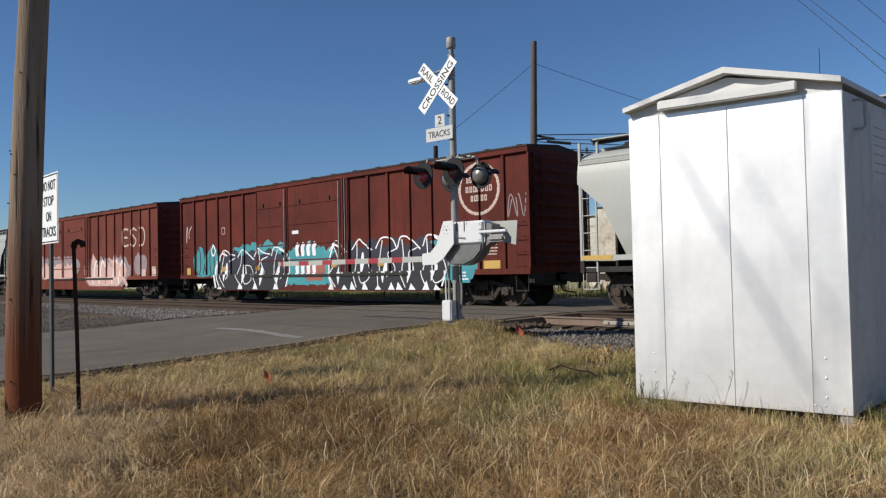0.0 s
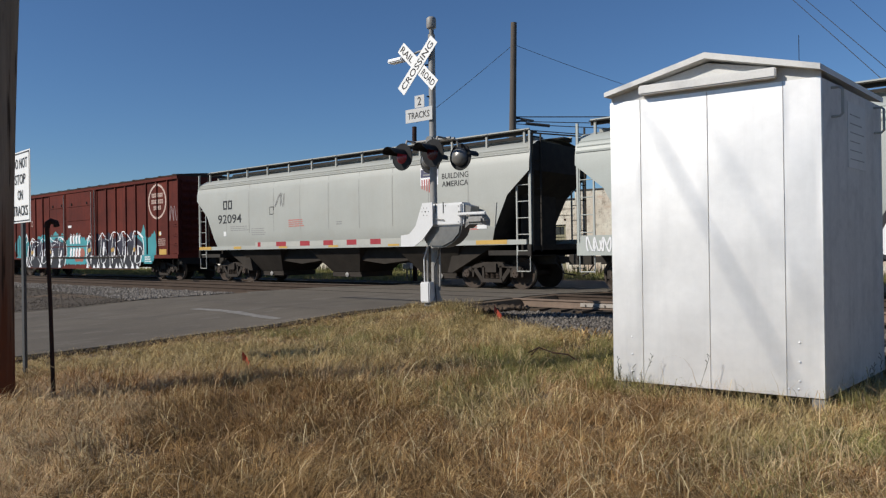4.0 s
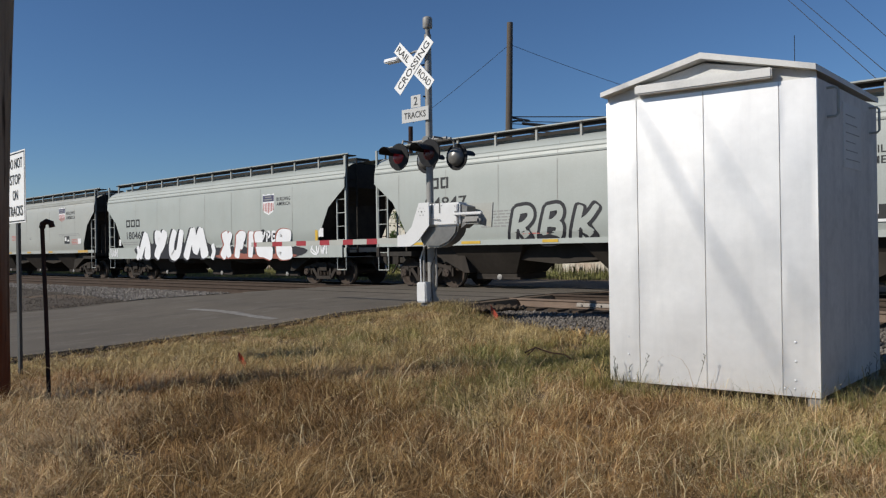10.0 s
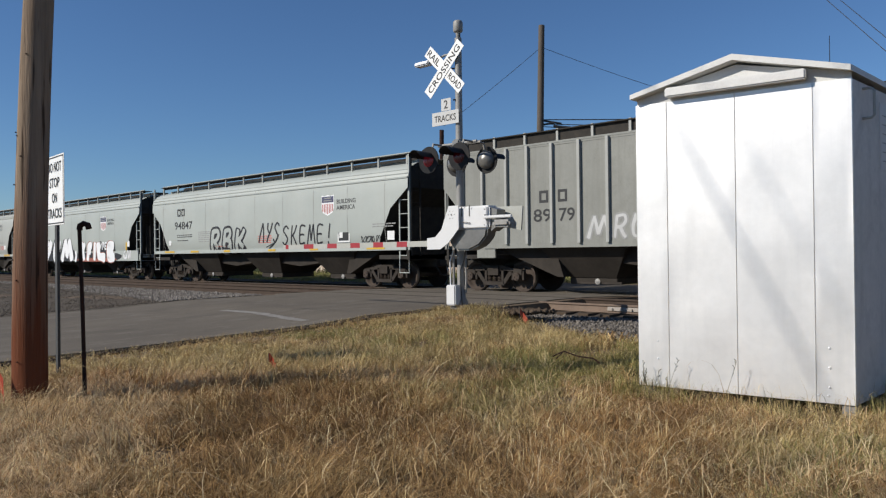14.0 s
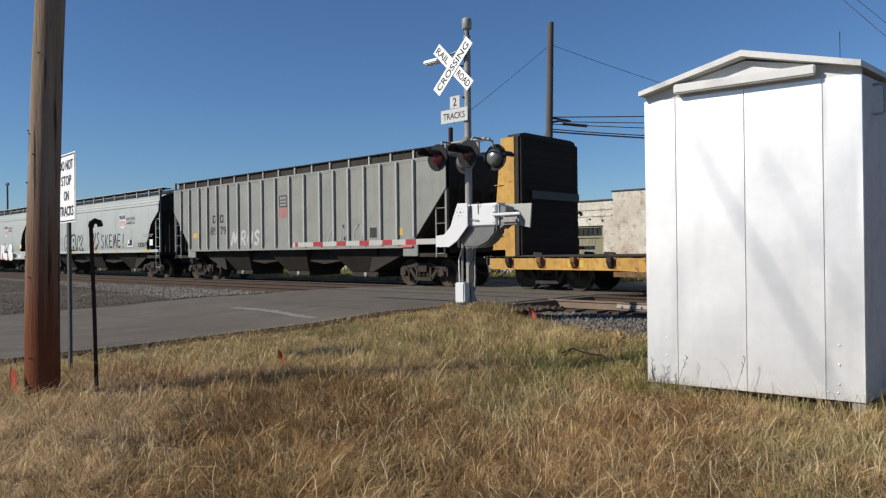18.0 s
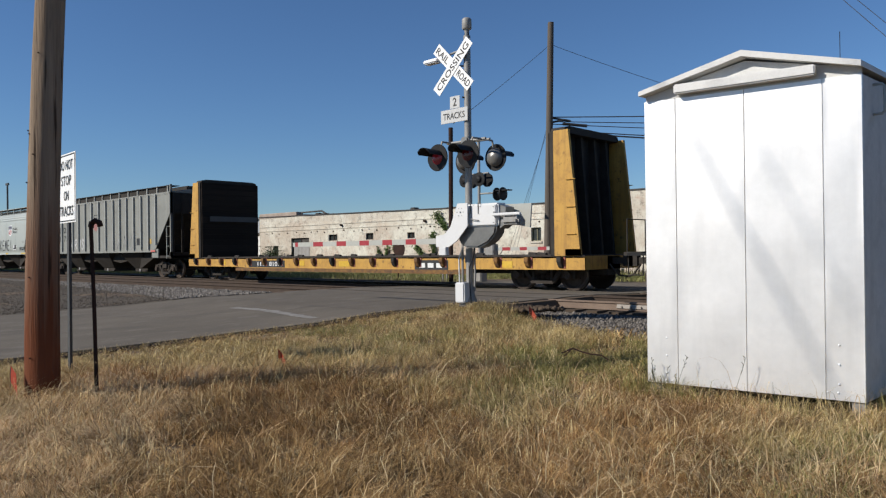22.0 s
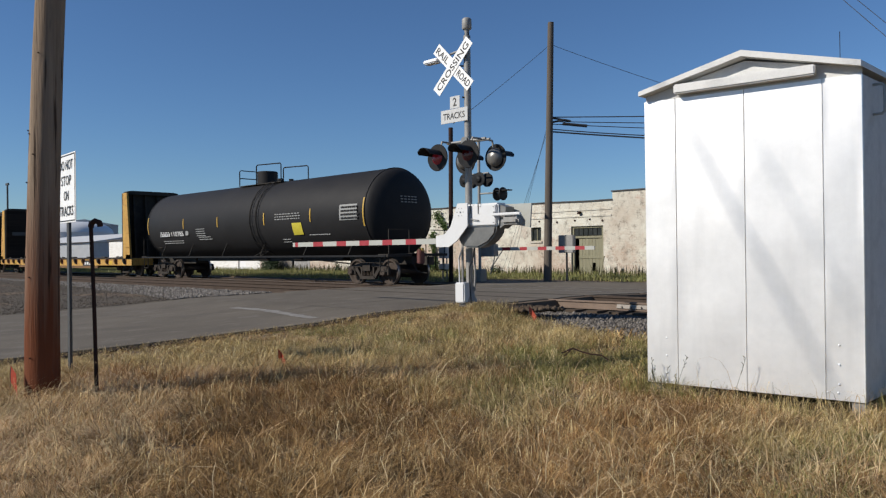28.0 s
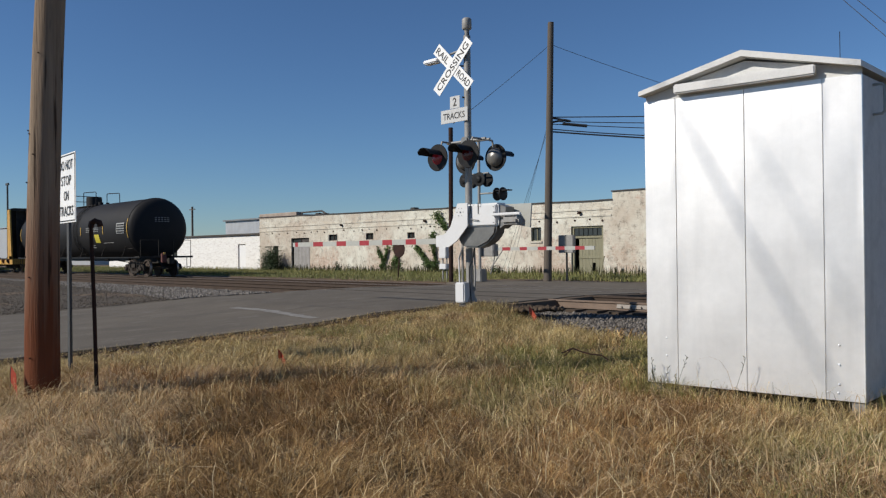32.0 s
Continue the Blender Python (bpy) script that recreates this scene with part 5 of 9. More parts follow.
pl3 = part("track_plate", soft_box(-.6, .085, -.105, -.097, 3.5, 3.76, .004, 1), M['dullsign'], ms_, "white plate reading TRACKS")
part("lettering", lettering("TRACKS", .55, .125, -.26, 3.63, lambda q: -.1055, .002), M['letter'], pl3)
part("sign_bracket", rods([((-.05, -.097, 3.95), (0, 0, 3.95)), ((-.05, -.097, 3.58), (0, 0, 3.58))], .016), M['black'], ms_)
# luminaire
part("luminaire_arm", tube(bmesh.new(), [(0, 0, 4.86), (-.35, .02, 4.87), (-.8, .03, 4.8)], .022, 8), M['mastal'], ms_)
part("luminaire", soft_box(-1.12, -.74, -.06, .12, 4.76, 4.84, .02), M['lamp_led'], ms_, "white flat luminaire on a short arm")
# lamps
part("lamp_crossarm", tube(bmesh.new(), [(-.48, -.06, 3.12), (.48, -.06, 3.12)], .026, 10), M['mastal'], ms_)
part("lamp_crossarm", tube(bmesh.new(), [(-.48, .06, 3.12), (.48, .06, 3.12)], .026, 10), M['mastal'], ms_)
part("arm_junction", soft_box(-.1, .1, -.12, .12, 3.0, 3.2, .03), M['lampback'], ms_)


def flasher(x, s, lit):
    """A flashing lamp: black background disc, hood, red lens and a domed back. s=-1 looks towards -y."""
    y = -.45 if s < 0 else .36
    zc = 2.81
    hold = pose(x, y, zc, 90 if s < 0 else -90)
    bm = bmesh.new()
    lathe(bm, [(.13, -.012), (.25, -.02), (.256, -.008), (.25, .004), (.13, .006)], hold, 28)
    disc = part("lamp_background", bm, M['black'], ms_, "black round background disc", smooth=True)
    bm = bmesh.new()
    lathe(bm, [(.175, .0), (.17, -.05), (.145, -.11), (.09, -.15), (.0, -.16)], hold, 24)
    part("lamp_back", bm, M['lampback'], disc, "grey domed lamp housing", smooth=True)
    bm = bmesh.new()
    lathe(bm, [(.0, .035), (.05, .032), (.1, .022), (.13, .006)], hold, 24)
    part("lens", bm, M['redlens'] if lit else M['darklens'], disc, "red glass lens", smooth=True)
    bm = bmesh.new()
    seg, rings = 20, []
    for r, h in ((.145, .0), (.15, .2), (.152, .4), (.146, .4), (.144, .2), (.139, .0)):
        rings.append([bm.verts.new(hold @ Vector((r * math.cos(a), -s * r * math.sin(a), h * (.8 + .2 * min(1, max(0, math.sin(a)) * 2.0))))) for a in
                      [(.06 + .88 * i / seg) * math.pi for i in range(seg + 1)]])
    for a, b in zip(rings, rings[1:] + rings[:1]):
        for i in range(seg):
            bm.faces.new((a[i], a[i + 1], b[i + 1], b[i]))
    part("hood", bm, M['black'], disc, "black lamp hood", smooth=True)
    part("lamp_bracket", tube(bmesh.new(), [(x, .06 * s, 3.12), (x, y * .7, 3.12), (x, y * .8, 2.98)], .02, 8), M['mastal'], disc)


flasher(-.38, -1, True)
flasher(.38, -1, False)
flasher(-.38, 1, False)
flasher(.38, 1, False)
# gate mechanism
part("gate_machine", soft_box(.16, .98, -.36, -.07, 1.48, 1.9, .03), M['white'], ms_, "silver gate machine housing")
bm = bmesh.new()
slab(bm, [(.02, 1.5), (.94, 1.5), (.9, 1.34), (.74, 1.19), (.5, 1.1), (.2, 1.11), (.04, 1.22)], -.35, -.06, 'y')
bmesh.ops.bevel(bm, geom=list(bm.edges), offset=.03, segments=2, affect='EDGES')
# the belly's shade is put in by this darker grey
part("machine_belly", bm, M['lampback'], ms_, "rounded belly of the gate machine, greyed for its shade", smooth=True)
part("machine_door", soft_box(.22, .94, -.375, -.36, 1.51, 1.87, .01), M['white'], ms_)
for x in (.36, .54):
    part("hinge_strap", box(x, x + .02, -.385, -.374, 1.72, 1.92), M['lampback'], ms_)
part("handle_bar", tube(bmesh.new(), [(.4, -.378, 1.62), (.4, -.41, 1.62), (.56, -.41, 1.6), (.56, -.378, 1.6)], .008, 6), M['lampback'], ms_)
part("latch", box(.9, .95, -.39, -.376, 1.66, 1.74), M['lampback'], ms_)
bm = bmesh.new()
for x, z in ((.26, 1.83), (.26, 1.55), (.9, 1.83), (.9, 1.55), (.6, 1.85)):
    rod(bm, (x, -.385, z), (x, -.374, z), .009, seg=6)
part("door_screws", bm, M['lampback'], ms_)
bm = bmesh.new()
slab(bm, [(.12, 1.92), (.36, 1.92), (.36, 1.5), (.1, 1.24), (-.1, 1.13), (-.43, 1.13), (-.43, 1.34), (-.22, 1.36), (-.06, 1.5), (.04, 1.74)], -.46, -.438, 'y')
rod(bm, (.19, -.44, 1.7), (.19, -.3, 1.7), .06, seg=14)
ab = part("arm_bracket", bm, M['white'], ms_, "white curved gate-arm bracket")
bm = bmesh.new()
for k in range(6):
    a = k * math.pi / 3
    rod(bm, (0.19 + .075 * math.cos(a), -.466, 1.76 + .075 * math.sin(a)), (0.19 + .075 * math.cos(a), -.45, 1.76 + .075 * math.sin(a)), .008, seg=6)
rod(bm, (.19, -.47, 1.76), (.19, -.45, 1.76), .014, seg=10)
part("hub_bolts", bm, M['lampback'], ab)
bm = bmesh.new()
slab(bm, [(.72, 1.52), (1.15, 1.5), (1.4, 1.45), (1.44, 1.88), (.8, 1.89)], .02, .05, 'y')
part("counterweight_plate", bm, M['hopgrey'], ms_, "pale grey counterweight plate")
part("counterweight_arm", soft_box(.9, 1.52, -.43, -.38, 1.66, 1.71, .01), M['white'], ms_)
part("counterweight", soft_box(1.12, 1.5, -.47, -.3, 1.5, 1.63, .04), M['mastal'], ms_)
bm = bmesh.new()
slab(bm, [(.98, 1.86), (1.12, 1.82), (1.08, 1.5), (.98, 1.44)], -.3, -.06, 'y')
part("machine_side", bm, M['lampback'], ms_)
# gate arm, red and white bands
k = 0
edges = [-.42, -.98, -1.27, -1.66, -1.95, -2.36, -2.66, -3.1, -3.42, -3.9, -4.25, -4.82, -4.93, -5.02]
for a, b in zip(edges[:-1], edges[1:]):
    red = k % 2 == 1 and k < 11 or k == 11
    f0, f1 = .054 - .001 * abs(a), .054 - .001 * abs(b)
    bm = bmesh.new()
    vs = []
    for q, h in ((a, f0), (b, f1)):
        for yy in (-.445, -.40):
            for zz in (1.24 - h, 1.24 + h):
                vs.append(bm.verts.new((q, yy, zz)))
    for fce in ((0, 1, 3, 2), (4, 6, 7, 5), (0, 4, 5, 1), (2, 3, 7, 6), (0, 2, 6, 4), (1, 5, 7, 3)):
        bm.faces.new([vs[i] for i in fce])
    part("arm_band", bm, M['red'] if red else M['armwhite'], ms_, "red reflective band" if red else "")
    k += 1

# ---------------- beyond the tracks ----------------
def holed_wall(x0, x1, y0, y1, z0, top, holes, xs_extra=()):
    """A wall along x with openings through it; top(x) is its upper edge."""
    bm = bmesh.new()
    xs = sorted({x0, x1, *xs_extra, *[h[0] for h in holes], *[h[1] for h in holes]})
    for a, b in zip(xs[:-1], xs[1:]):
        m_ = (a + b) / 2
        cuts = sorted((h[2], h[3]) for h in holes if h[0] <= m_ <= h[1])
        z = z0
        for c, d in cuts + [(None, None)]:
            ua, ub = (c, c) if c is not None else (top(a + 1e-6), top(b - 1e-6))
            if min(ua, ub) - z > .01:
                vs = [bm.verts.new(p) for p in ((a, y0, z), (b, y0, z), (b, y0, ub), (a, y0, ua), (a, y1, z), (b, y1, z), (b, y1, ub), (a, y1, ua))]
                for f_ in ((0, 1, 2, 3), (5, 4, 7, 6), (0, 4, 5, 1), (3, 2, 6, 7), (0, 3, 7, 4), (1, 5, 6, 2)):
                    bm.faces.new([vs[i] for i in f_])
            if d is not None:
                z = d
    bmesh.ops.remove_doubles(bm, verts=bm.verts, dist=1e-4)
    return bm


bd = thing("warehouse", pose(0, 30, 0), "long old brick warehouse with peeling white paint and a flat roof", "warehouse")


def parapet(x):
    return 3.82 if x > -17.36 else float(np.interp(x, [-46.4, -17.36], [3.76, 3.43])) + .03 * noise.noise((x * .9, 0, 0))


HOLES = [(-19.62, -17.86, -.1, 2.29), (-21.98, -21.37, 1.62, 2.31), (-38.3, -37.4, 1.95, 2.35), (-34.6, -33.9, 1.95, 2.35), (-42.45, -40.4, -.1, 2.2), (-44.6, -44.0, .7, 1.7), (-26.2, -25.5, 1.9, 2.4), (-30.9, -30.3, 1.95, 2.3)]
part("wall", holed_wall(-46.35, 14, 0, .35, -.15, parapet, HOLES, steps((-46.35, -17.36, 24))), M['wall'], bd, "peeling white-painted brick wall")
part("wall", box(-46.35, -46.0, .35, 9, -.15, 3.7), M['wall'], bd)
bm = bmesh.new()
for a, b in zip(steps((-46.4, -17.36, 24))[:-1], steps((-46.4, -17.36, 24))[1:]):
    vs = [bm.verts.new(p) for p in ((a, -.06, parapet(a)), (b, -.06, parapet(b)), (b, .4, parapet(b)), (a, .4, parapet(a)), (a, -.06, parapet(a) + .055), (b, -.06, parapet(b) + .055), (b, .4, parapet(b) + .055), (a, .4, parapet(a) + .055))]
    for f_ in ((0, 1, 5, 4), (4, 5, 6, 7), (0, 3, 2, 1), (3, 7, 6, 2)):
        bm.faces.new([vs[i] for i in f_])
bx(bm, -17.4, 14, -.05, .4, 3.82, 3.875)
part("coping", bm, M['coping'], bd, "dark tarred coping")
part("roof", box(-46.3, 14, .35, 12, 3.1, 3.2), M['coping'], bd)
# corbelled string courses
for z in (3.02, 2.72):
    part("string_course", box(-46.35, -17.4, -.035, 0, z, z + .07), M['wall'], bd)
for i in range(33):
    x = -45.4 + i * .86 + .22 * math.sin(i * 5.3)
    z = 2.56 + .05 * math.sin(i * 2.1)
    bm = bmesh.new()
    rod(bm, (x, -.03, z), (x, 0, z), .035 + .02 * abs(math.sin(i * 1.7)), seg=8)
    part("anchor_plate", bm, M['rustpipe'], bd, "rusty iron tie-rod plate")
# door with a transom, lying open and broken below
dr = part("door_frame", holed_wall(-19.62, -17.86, .08, .2, -.1, lambda x: 2.29, [(-19.5, -17.98, -.09, 1.72), (-19.5, -17.98, 1.82, 2.2)]), M['oldwood'], bd)
for i in range(6):
    a = -19.5 + i * .253
    part("transom_pane", box(a + .02, a + .235, .12, .13, 1.84, 2.18), M['glass'], dr)
for i in range(7):
    a = -19.25 + i * .18
    z0 = .55 if i in (4,) else -.09
    part("door_plank", box(a, a + .172, .13, .17, z0, 1.7), M['oldwood'], dr, "weathered grey-green plank")
part("door_rail", box(-19.25, -17.99, .105, .13, .75, .88), M['oldwood'], dr)
for a, b, c, d in HOLES[1:]:
    w = part("window", holed_wall(a, b, .1, .18, c, lambda x: d, [(a + .05, (a + b) / 2 - .02, c + .05, d - .05), ((a + b) / 2 + .02, b - .05, c + .05, d - .05)]), M['oldwood'] if a > -25 else M['darkroof'], bd)
    part("pane", box(a + .05, (a + b) / 2 - .02, .14, .15, c + .05, d - .05), M['glass'], w)
    part("pane", box((a + b) / 2 + .02, b - .05, .14, .15, c + .05, d - .05), M['coping'] if a < -40 else M['glass'], w)
    part("sill", box(a - .06, b + .06, -.06, .1, c - .08, c), M['wall'], w)
part("door_sheet", box(-42.1, -40.35, -.02, .03, -.1, 1.72), M['greyleaf'], bd, "grey sheet leaning in the old doorway")
# dark sheet behind the openings, stands for the unlit inside
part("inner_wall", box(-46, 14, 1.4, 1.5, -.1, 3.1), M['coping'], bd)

ax = thing("low_annex", pose(0, 30.6, 0), "low whitewashed annex with a dark flat roof", "annex")
part("wall", holed_wall(-74, -46.4, 0, .3, -.15, lambda x: 2.58, [(-50.3, -49.2, -.1, 1.9), (-61, -60, .9, 1.7)]), M['whitewash'], ax)
part("door", box(-50.3, -49.2, .1, .16, -.1, 1.9), M['sign'], ax, "plain pale door")
for a in (-61,):
    part("window", box(a, a + .95, .12, .16, .9, 1.7), M['glass'], ax)
part("roof", box(-74.1, -46.3, -.15, 7, 2.58, 2.7), M['coping'], ax)
sh = thing("metal_shed", pose(0, 35.5, 0), "grey corrugated sheet-metal shed behind the annex", "shed")
bm = bmesh.new()
zz = []
for i in range(0, 110):
    zz.append((-60.4 + i * .0955, .03 * (i % 2)))
lo = [bm.verts.new((x, y, -.1)) for x, y in zz]
hi = [bm.verts.new((x, y, 4.15)) for x, y in zz]
for i in range(len(zz) - 1):
    bm.faces.new((lo[i], lo[i + 1], hi[i + 1], hi[i]))
part("corrugated_wall", bm, M['metalshed'], sh)
bm = bmesh.new()
slab(bm, [(-.2, 4.12), (1.6, 4.28), (1.6, 4.36), (-.25, 4.24)], -60.5, -49.8, 'x')
part("roof", bm, M['metalshed'], sh)
part("side_wall", box(-50.1, -50.0, .1, 6, -.1, 4.4), M['metalshed'], sh)
# pale low sheds far off down the line
for x0, x1, y, h, nm in ((-150, -112, 44, 3.6, "warehouse_shed"), (-275, -223, 75, 10.6, "warehouse_shed")):
    fs = thing(nm, pose(0, y, -.4), "pale sheet-metal warehouse far down the line", "warehouse", "far warehouses")
    part("wall", box(x0, x1, 0, 20, -.2, h), M['metalshed'], fs)
    bm = bmesh.new()
    slab(bm, [(-.5, h), (10, h + 1.6), (20.5, h)], x0 - .3, x1 + .3, 'x')
    part("roof", bm, M['alu2'], fs)


tk = thing("storage_tank", pose(-204.4, 75, -1), "pale grey domed storage tank far down the line", "storage tank")
bm = bmesh.new()
lathe(bm, [(10, 0), (10, 8.2)], pose(0, 0, 0), 40)
part("shell", bm, M['white'], tk, smooth=True)
bm = bmesh.new()
lathe(bm, [(10.05, 8.15), (9.6, 9.1), (8.2, 10.2), (5.5, 11.0), (0, 11.3)], pose(0, 0, 0), 40)
part("dome", bm, M['white'], tk, smooth=True)


def smooth_line_xz(path, k=8):
    out = []
    for (a, b), (c_, d_) in zip(path[:-1], path[1:]):
        out += [(a + (c_ - a) * i / k, b + (d_ - b) * i / k) for i in range(k)]
    return out


def leaves(name, where, n, size, label, parent=None, material=None):
    """Small folded leaf blades scattered by where(rng) -> x, y, z."""
    co, tri = [], []
    for _ in range(n):
        c = np.array(where(rng))
        a = rng.normal(size=3)
        a /= np.linalg.norm(a)
        b = np.cross(a, rng.normal(size=3))
        b /= np.linalg.norm(b)
        s = size * rng.uniform(.6, 1.3)
        k_ = len(co)
        co += [c - a * s, c + b * s * .45, c + a * s, c - b * s * .45 + np.cross(a, b) * s * .2]
        tri += [(k_, k_ + 1, k_ + 2), (k_, k_ + 2, k_ + 3)]
    me = quick_mesh(name, np.array(co), np.array(tri))
    if parent is not None:
        return part(name, me, material or M['leaf'], parent, label)
    return me


VINES = (
    (-28.2, [(.5, 2.55), (.1, 2.9), (-.25, 3.45)], .2, 420),
    (-32.95, [(.0, 0.1), (.02, .75), (-.5, 1.5)], .13, 420),
    (-32.95, [(.05, .7), (.3, 1.1), (.45, 1.6)], .12, 260),
    (-31.8, [(-.1, .2), (.0, .8), (.1, 1.25), (-.15, 1.75)], .27, 900),
    (-29.45, [(.75, .1), (.3, .6), (-.2, 1.1), (-.7, 1.6)], .22, 900),
    (-28.7, [(.05, .1), (.1, .9), (-.05, 1.7), (.0, 2.3)], .2, 700),
)
for cx, path, spread, n in VINES:
    vn = thing("wall_vine", pose(cx, 29.96, -.1), "green climbing vine on the peeling brick wall", "vine", "vines on the warehouse wall")
    part("stem", tube(bmesh.new(), [(u, -.03, w) for u, w in path], .018, 6), M['tie'], vn)
    pl_ = smooth_line_xz(path)

    def along(r, pl_=pl_, sp=spread):
        u, w = pl_[int(r.random() * len(pl_))]
        k_ = .55 + .45 * math.sin(w * 4.3 + u)
        return u + r.normal(0, sp * k_), -abs(r.normal(0, .07)) - .02, max(.03, w + r.normal(0, .12))

    leaves("foliage", along, n, .075, "", vn)
for x, y, h, n in ((-43.75, 29.2, 1.75, 3600), (-36.5, 29.3, .7, 200), (-27.3, 29.4, .6, 160), (-24.0, 29.5, .5, 140), (-12.5, 29.3, .6, 160)):
    bs = thing("bush", pose(x, y, -.1), "small dark green bush at the foot of the warehouse wall", "bush", "bushes along the warehouse")
    part("stem", rods([((0, 0, 0), (.1, 0, h * .6)), ((0, 0, 0), (-.15, .05, h * .5)), ((0, 0, 0), (.2, -.1, h * .45))], .015, 6), M['tie'], bs)
    leaves("foliage", lambda r, hh=h: (float(np.clip(r.normal(0, .24), -.45, .45)) * hh, r.normal(0, .16 * hh), min(abs(r.normal(.42, .26)), 1.0) * hh), n, .06, "", bs, M['darkleaf'])
st = thing("wooden_stake", pose(-17.6, 29.2, -.1, 0, 14, 0), "pale wooden stake leaning beside the old door", "stake")
part("stick", box(-.03, .03, -.02, .02, 0, 1.0), M['oldwood'], st)

part("parapet_block", soft_box(-46.36, -41.8, -.02, .5, 3.66, 4.02, .03, 1), M['stainblock'], bd, "brown stained end of the parapet")
part("roof_hatch_frame", rods([((-41.6, .3, 3.78), (-41.6, .3, 3.95)), ((-41.6, .3, 3.95), (-39.4, .3, 3.97)), ((-39.4, .3, 3.97), (-38.8, .3, 3.72))], .06, 6), M['coping'], bd, "broken dark roof frame")
# lumps of roofing on the parapet, drain spouts, low stubs along the wall foot
for x, w, hh in ((-42.6, .5, .1), (-39.6, .35, .1), (-38.9, .5, .06), (-30.5, .4, .12), (-25.2, .7, .06)):
    part("roofing_lump", soft_box(x - w / 2, x + w / 2, .0, .45, parapet(x) + .02, parapet(x) + .05 + hh, .05), M['coping'], bd, "torn dark roofing felt")
for x in (-36.9, -29.4, -19.1):
    sp = part("drain_spout", box(x - .06, x + .06, -.16, .02, 2.86, 2.98), M['rustpipe'], bd, "rusty drain spout")
n = 1500
gpx = -46 + rng.random(n) * 44
blades("wall_weeds", gpx, 29.55 + rng.random(n) * .4, np.full(n, -.08), rng.uniform(.25, .62, n), rng.uniform(.012, .03, n), rng.uniform(.02, .3, n), M['darkweeds'], "dark upright weed stalks along the foot of the wall")

# utility pole with its lines
p2 = thing("utility_pole", pose(-16.81, 23.99, -.1), "tall grey wooden utility pole with cable bracket", "utility pole")
bm = bmesh.new()
rod(bm, (0, 0, 0), (.2, .15, 10.25), .165, .12, 14)
part("shaft", bm, M['greypole'], p2, smooth=True)
part("cable_bracket", rods([((.12, .1, 6.5), (.75, .65, 6.35)), ((.12, .1, 6.3), (.6, .5, 6.4))], .04), M['wire'], p2)
part("splice_case", rods([((.5, .45, 6.25), (1.2, 1.1, 6.15))], .06), M['wire'], p2, "black cable splice case")
dp = thing("steel_pole", pose(-19.6, 21.4, -.1), "dark thin pole beside the far crossing signal", "pole")
part("shaft", rods([((0, 0, 0), (.05, .03, 6.15))], .09, 12), M['rustpipe'], dp)
wp = thing("utility_pole", pose(-112.4, 60, -.8), "far wooden utility pole with a single crossarm", "utility pole")
part("shaft", rods([((0, 0, 0), (0, 0, 9.8))], .17, 8), M['greypole'], wp)
part("crossarm", rods([((-1.3, .2, 9.35), (1.3, -.2, 9.35))], .08, 6), M['greypole'], wp)
fp = thing("light_pole", pose(-113, 33, -.8), "slim floodlight pole far down the line", "light pole")
part("shaft", rods([((0, 0, 0), (0, 0, 12.0))], .12, 8), M['greypost'], fp)
part("lamp_head", box(-.5, .5, -.1, .1, 11.8, 12.1), M['greypost'], fp)


def wire(name, a, b, sag, r, label, group="overhead lines"):
    w = thing(name, pose(0, 0, 0), label, "overhead line", group)
    pts = []
    for i in range(17):
        q = i / 16
        p = Vector(a).lerp(Vector(b), q)
        p.z -= sag * 4 * q * (1 - q)
        pts.append(p)
    part("cable", tube(bmesh.new(), pts, r, 6), M['wire'], w)
    return w


pt = Vector((-16.7, 24.1, 0))
for z0, z1, r, sag in ((6.42, 6.5, .02, .05), (6.25, 6.1, .016, .1), (6.15, 5.55, .016, .1), (5.95, 5.7, .02, .35), (5.85, 5.0, .03, .15)):
    wire("overhead_cable", pt + Vector((0, 0, z0)), (-4.5, 35.5, z1), sag, r, "black overhead cable from the grey utility pole")
wire("overhead_wire", pt + Vector((.05, .05, 9.3)), (-19.5, 21.5, 6.2), .05, .009, "thin wire from the pole top to the dark pole")
wire("overhead_wire", pt + Vector((.05, .05, 9.3)), (-7.5, 33, 5.4), .25, .009, "thin wire sloping from the pole top")
for k in range(3):
    wire("guy_wire", pt + Vector((-.05, 0, 6.3 - k * .15)), (-19.2 - .25 * k, 24.6, -.05), 0, .0055, "thin guy wire from the pole to the ground", "guy wires")

# the far crossing signal
f2 = thing("crossing_signal", pose(-18.9, 22.35, -.06), "far level-crossing signal with lowered red and white gate arm", "crossing signal")
part("mast", rods([((0, 0, 0), (0, 0, 5.6))], .06, 12), M['mastal'], f2)
part("base_box", soft_box(-.2, .2, -.2, .2, 0, .5, .03), M['mastal'], f2)
for z, dy in ((4.05, -.25), (4.05, .25)):
    for s in (-.38, .38):
        bm = bmesh.new()
        lathe(bm, [(0, -.12), (.1, -.1), (.15, -.03), (.28, -.02), (.28, .02), (.0, .03)], pose(s - .15, dy, z, 90 if dy > 0 else -90), 20)
        part("lamp", bm, M['black'], f2, "black round crossing lamp seen from behind", smooth=True)
part("lamp_crossarm", rods([((-.5, 0, 4.3), (.5, 0, 4.3))], .03), M['mastal'], f2)
part("side_arm", rods([((0, 0, 3.5), (.95, .2, 3.5))], .035), M['mastal'], f2)
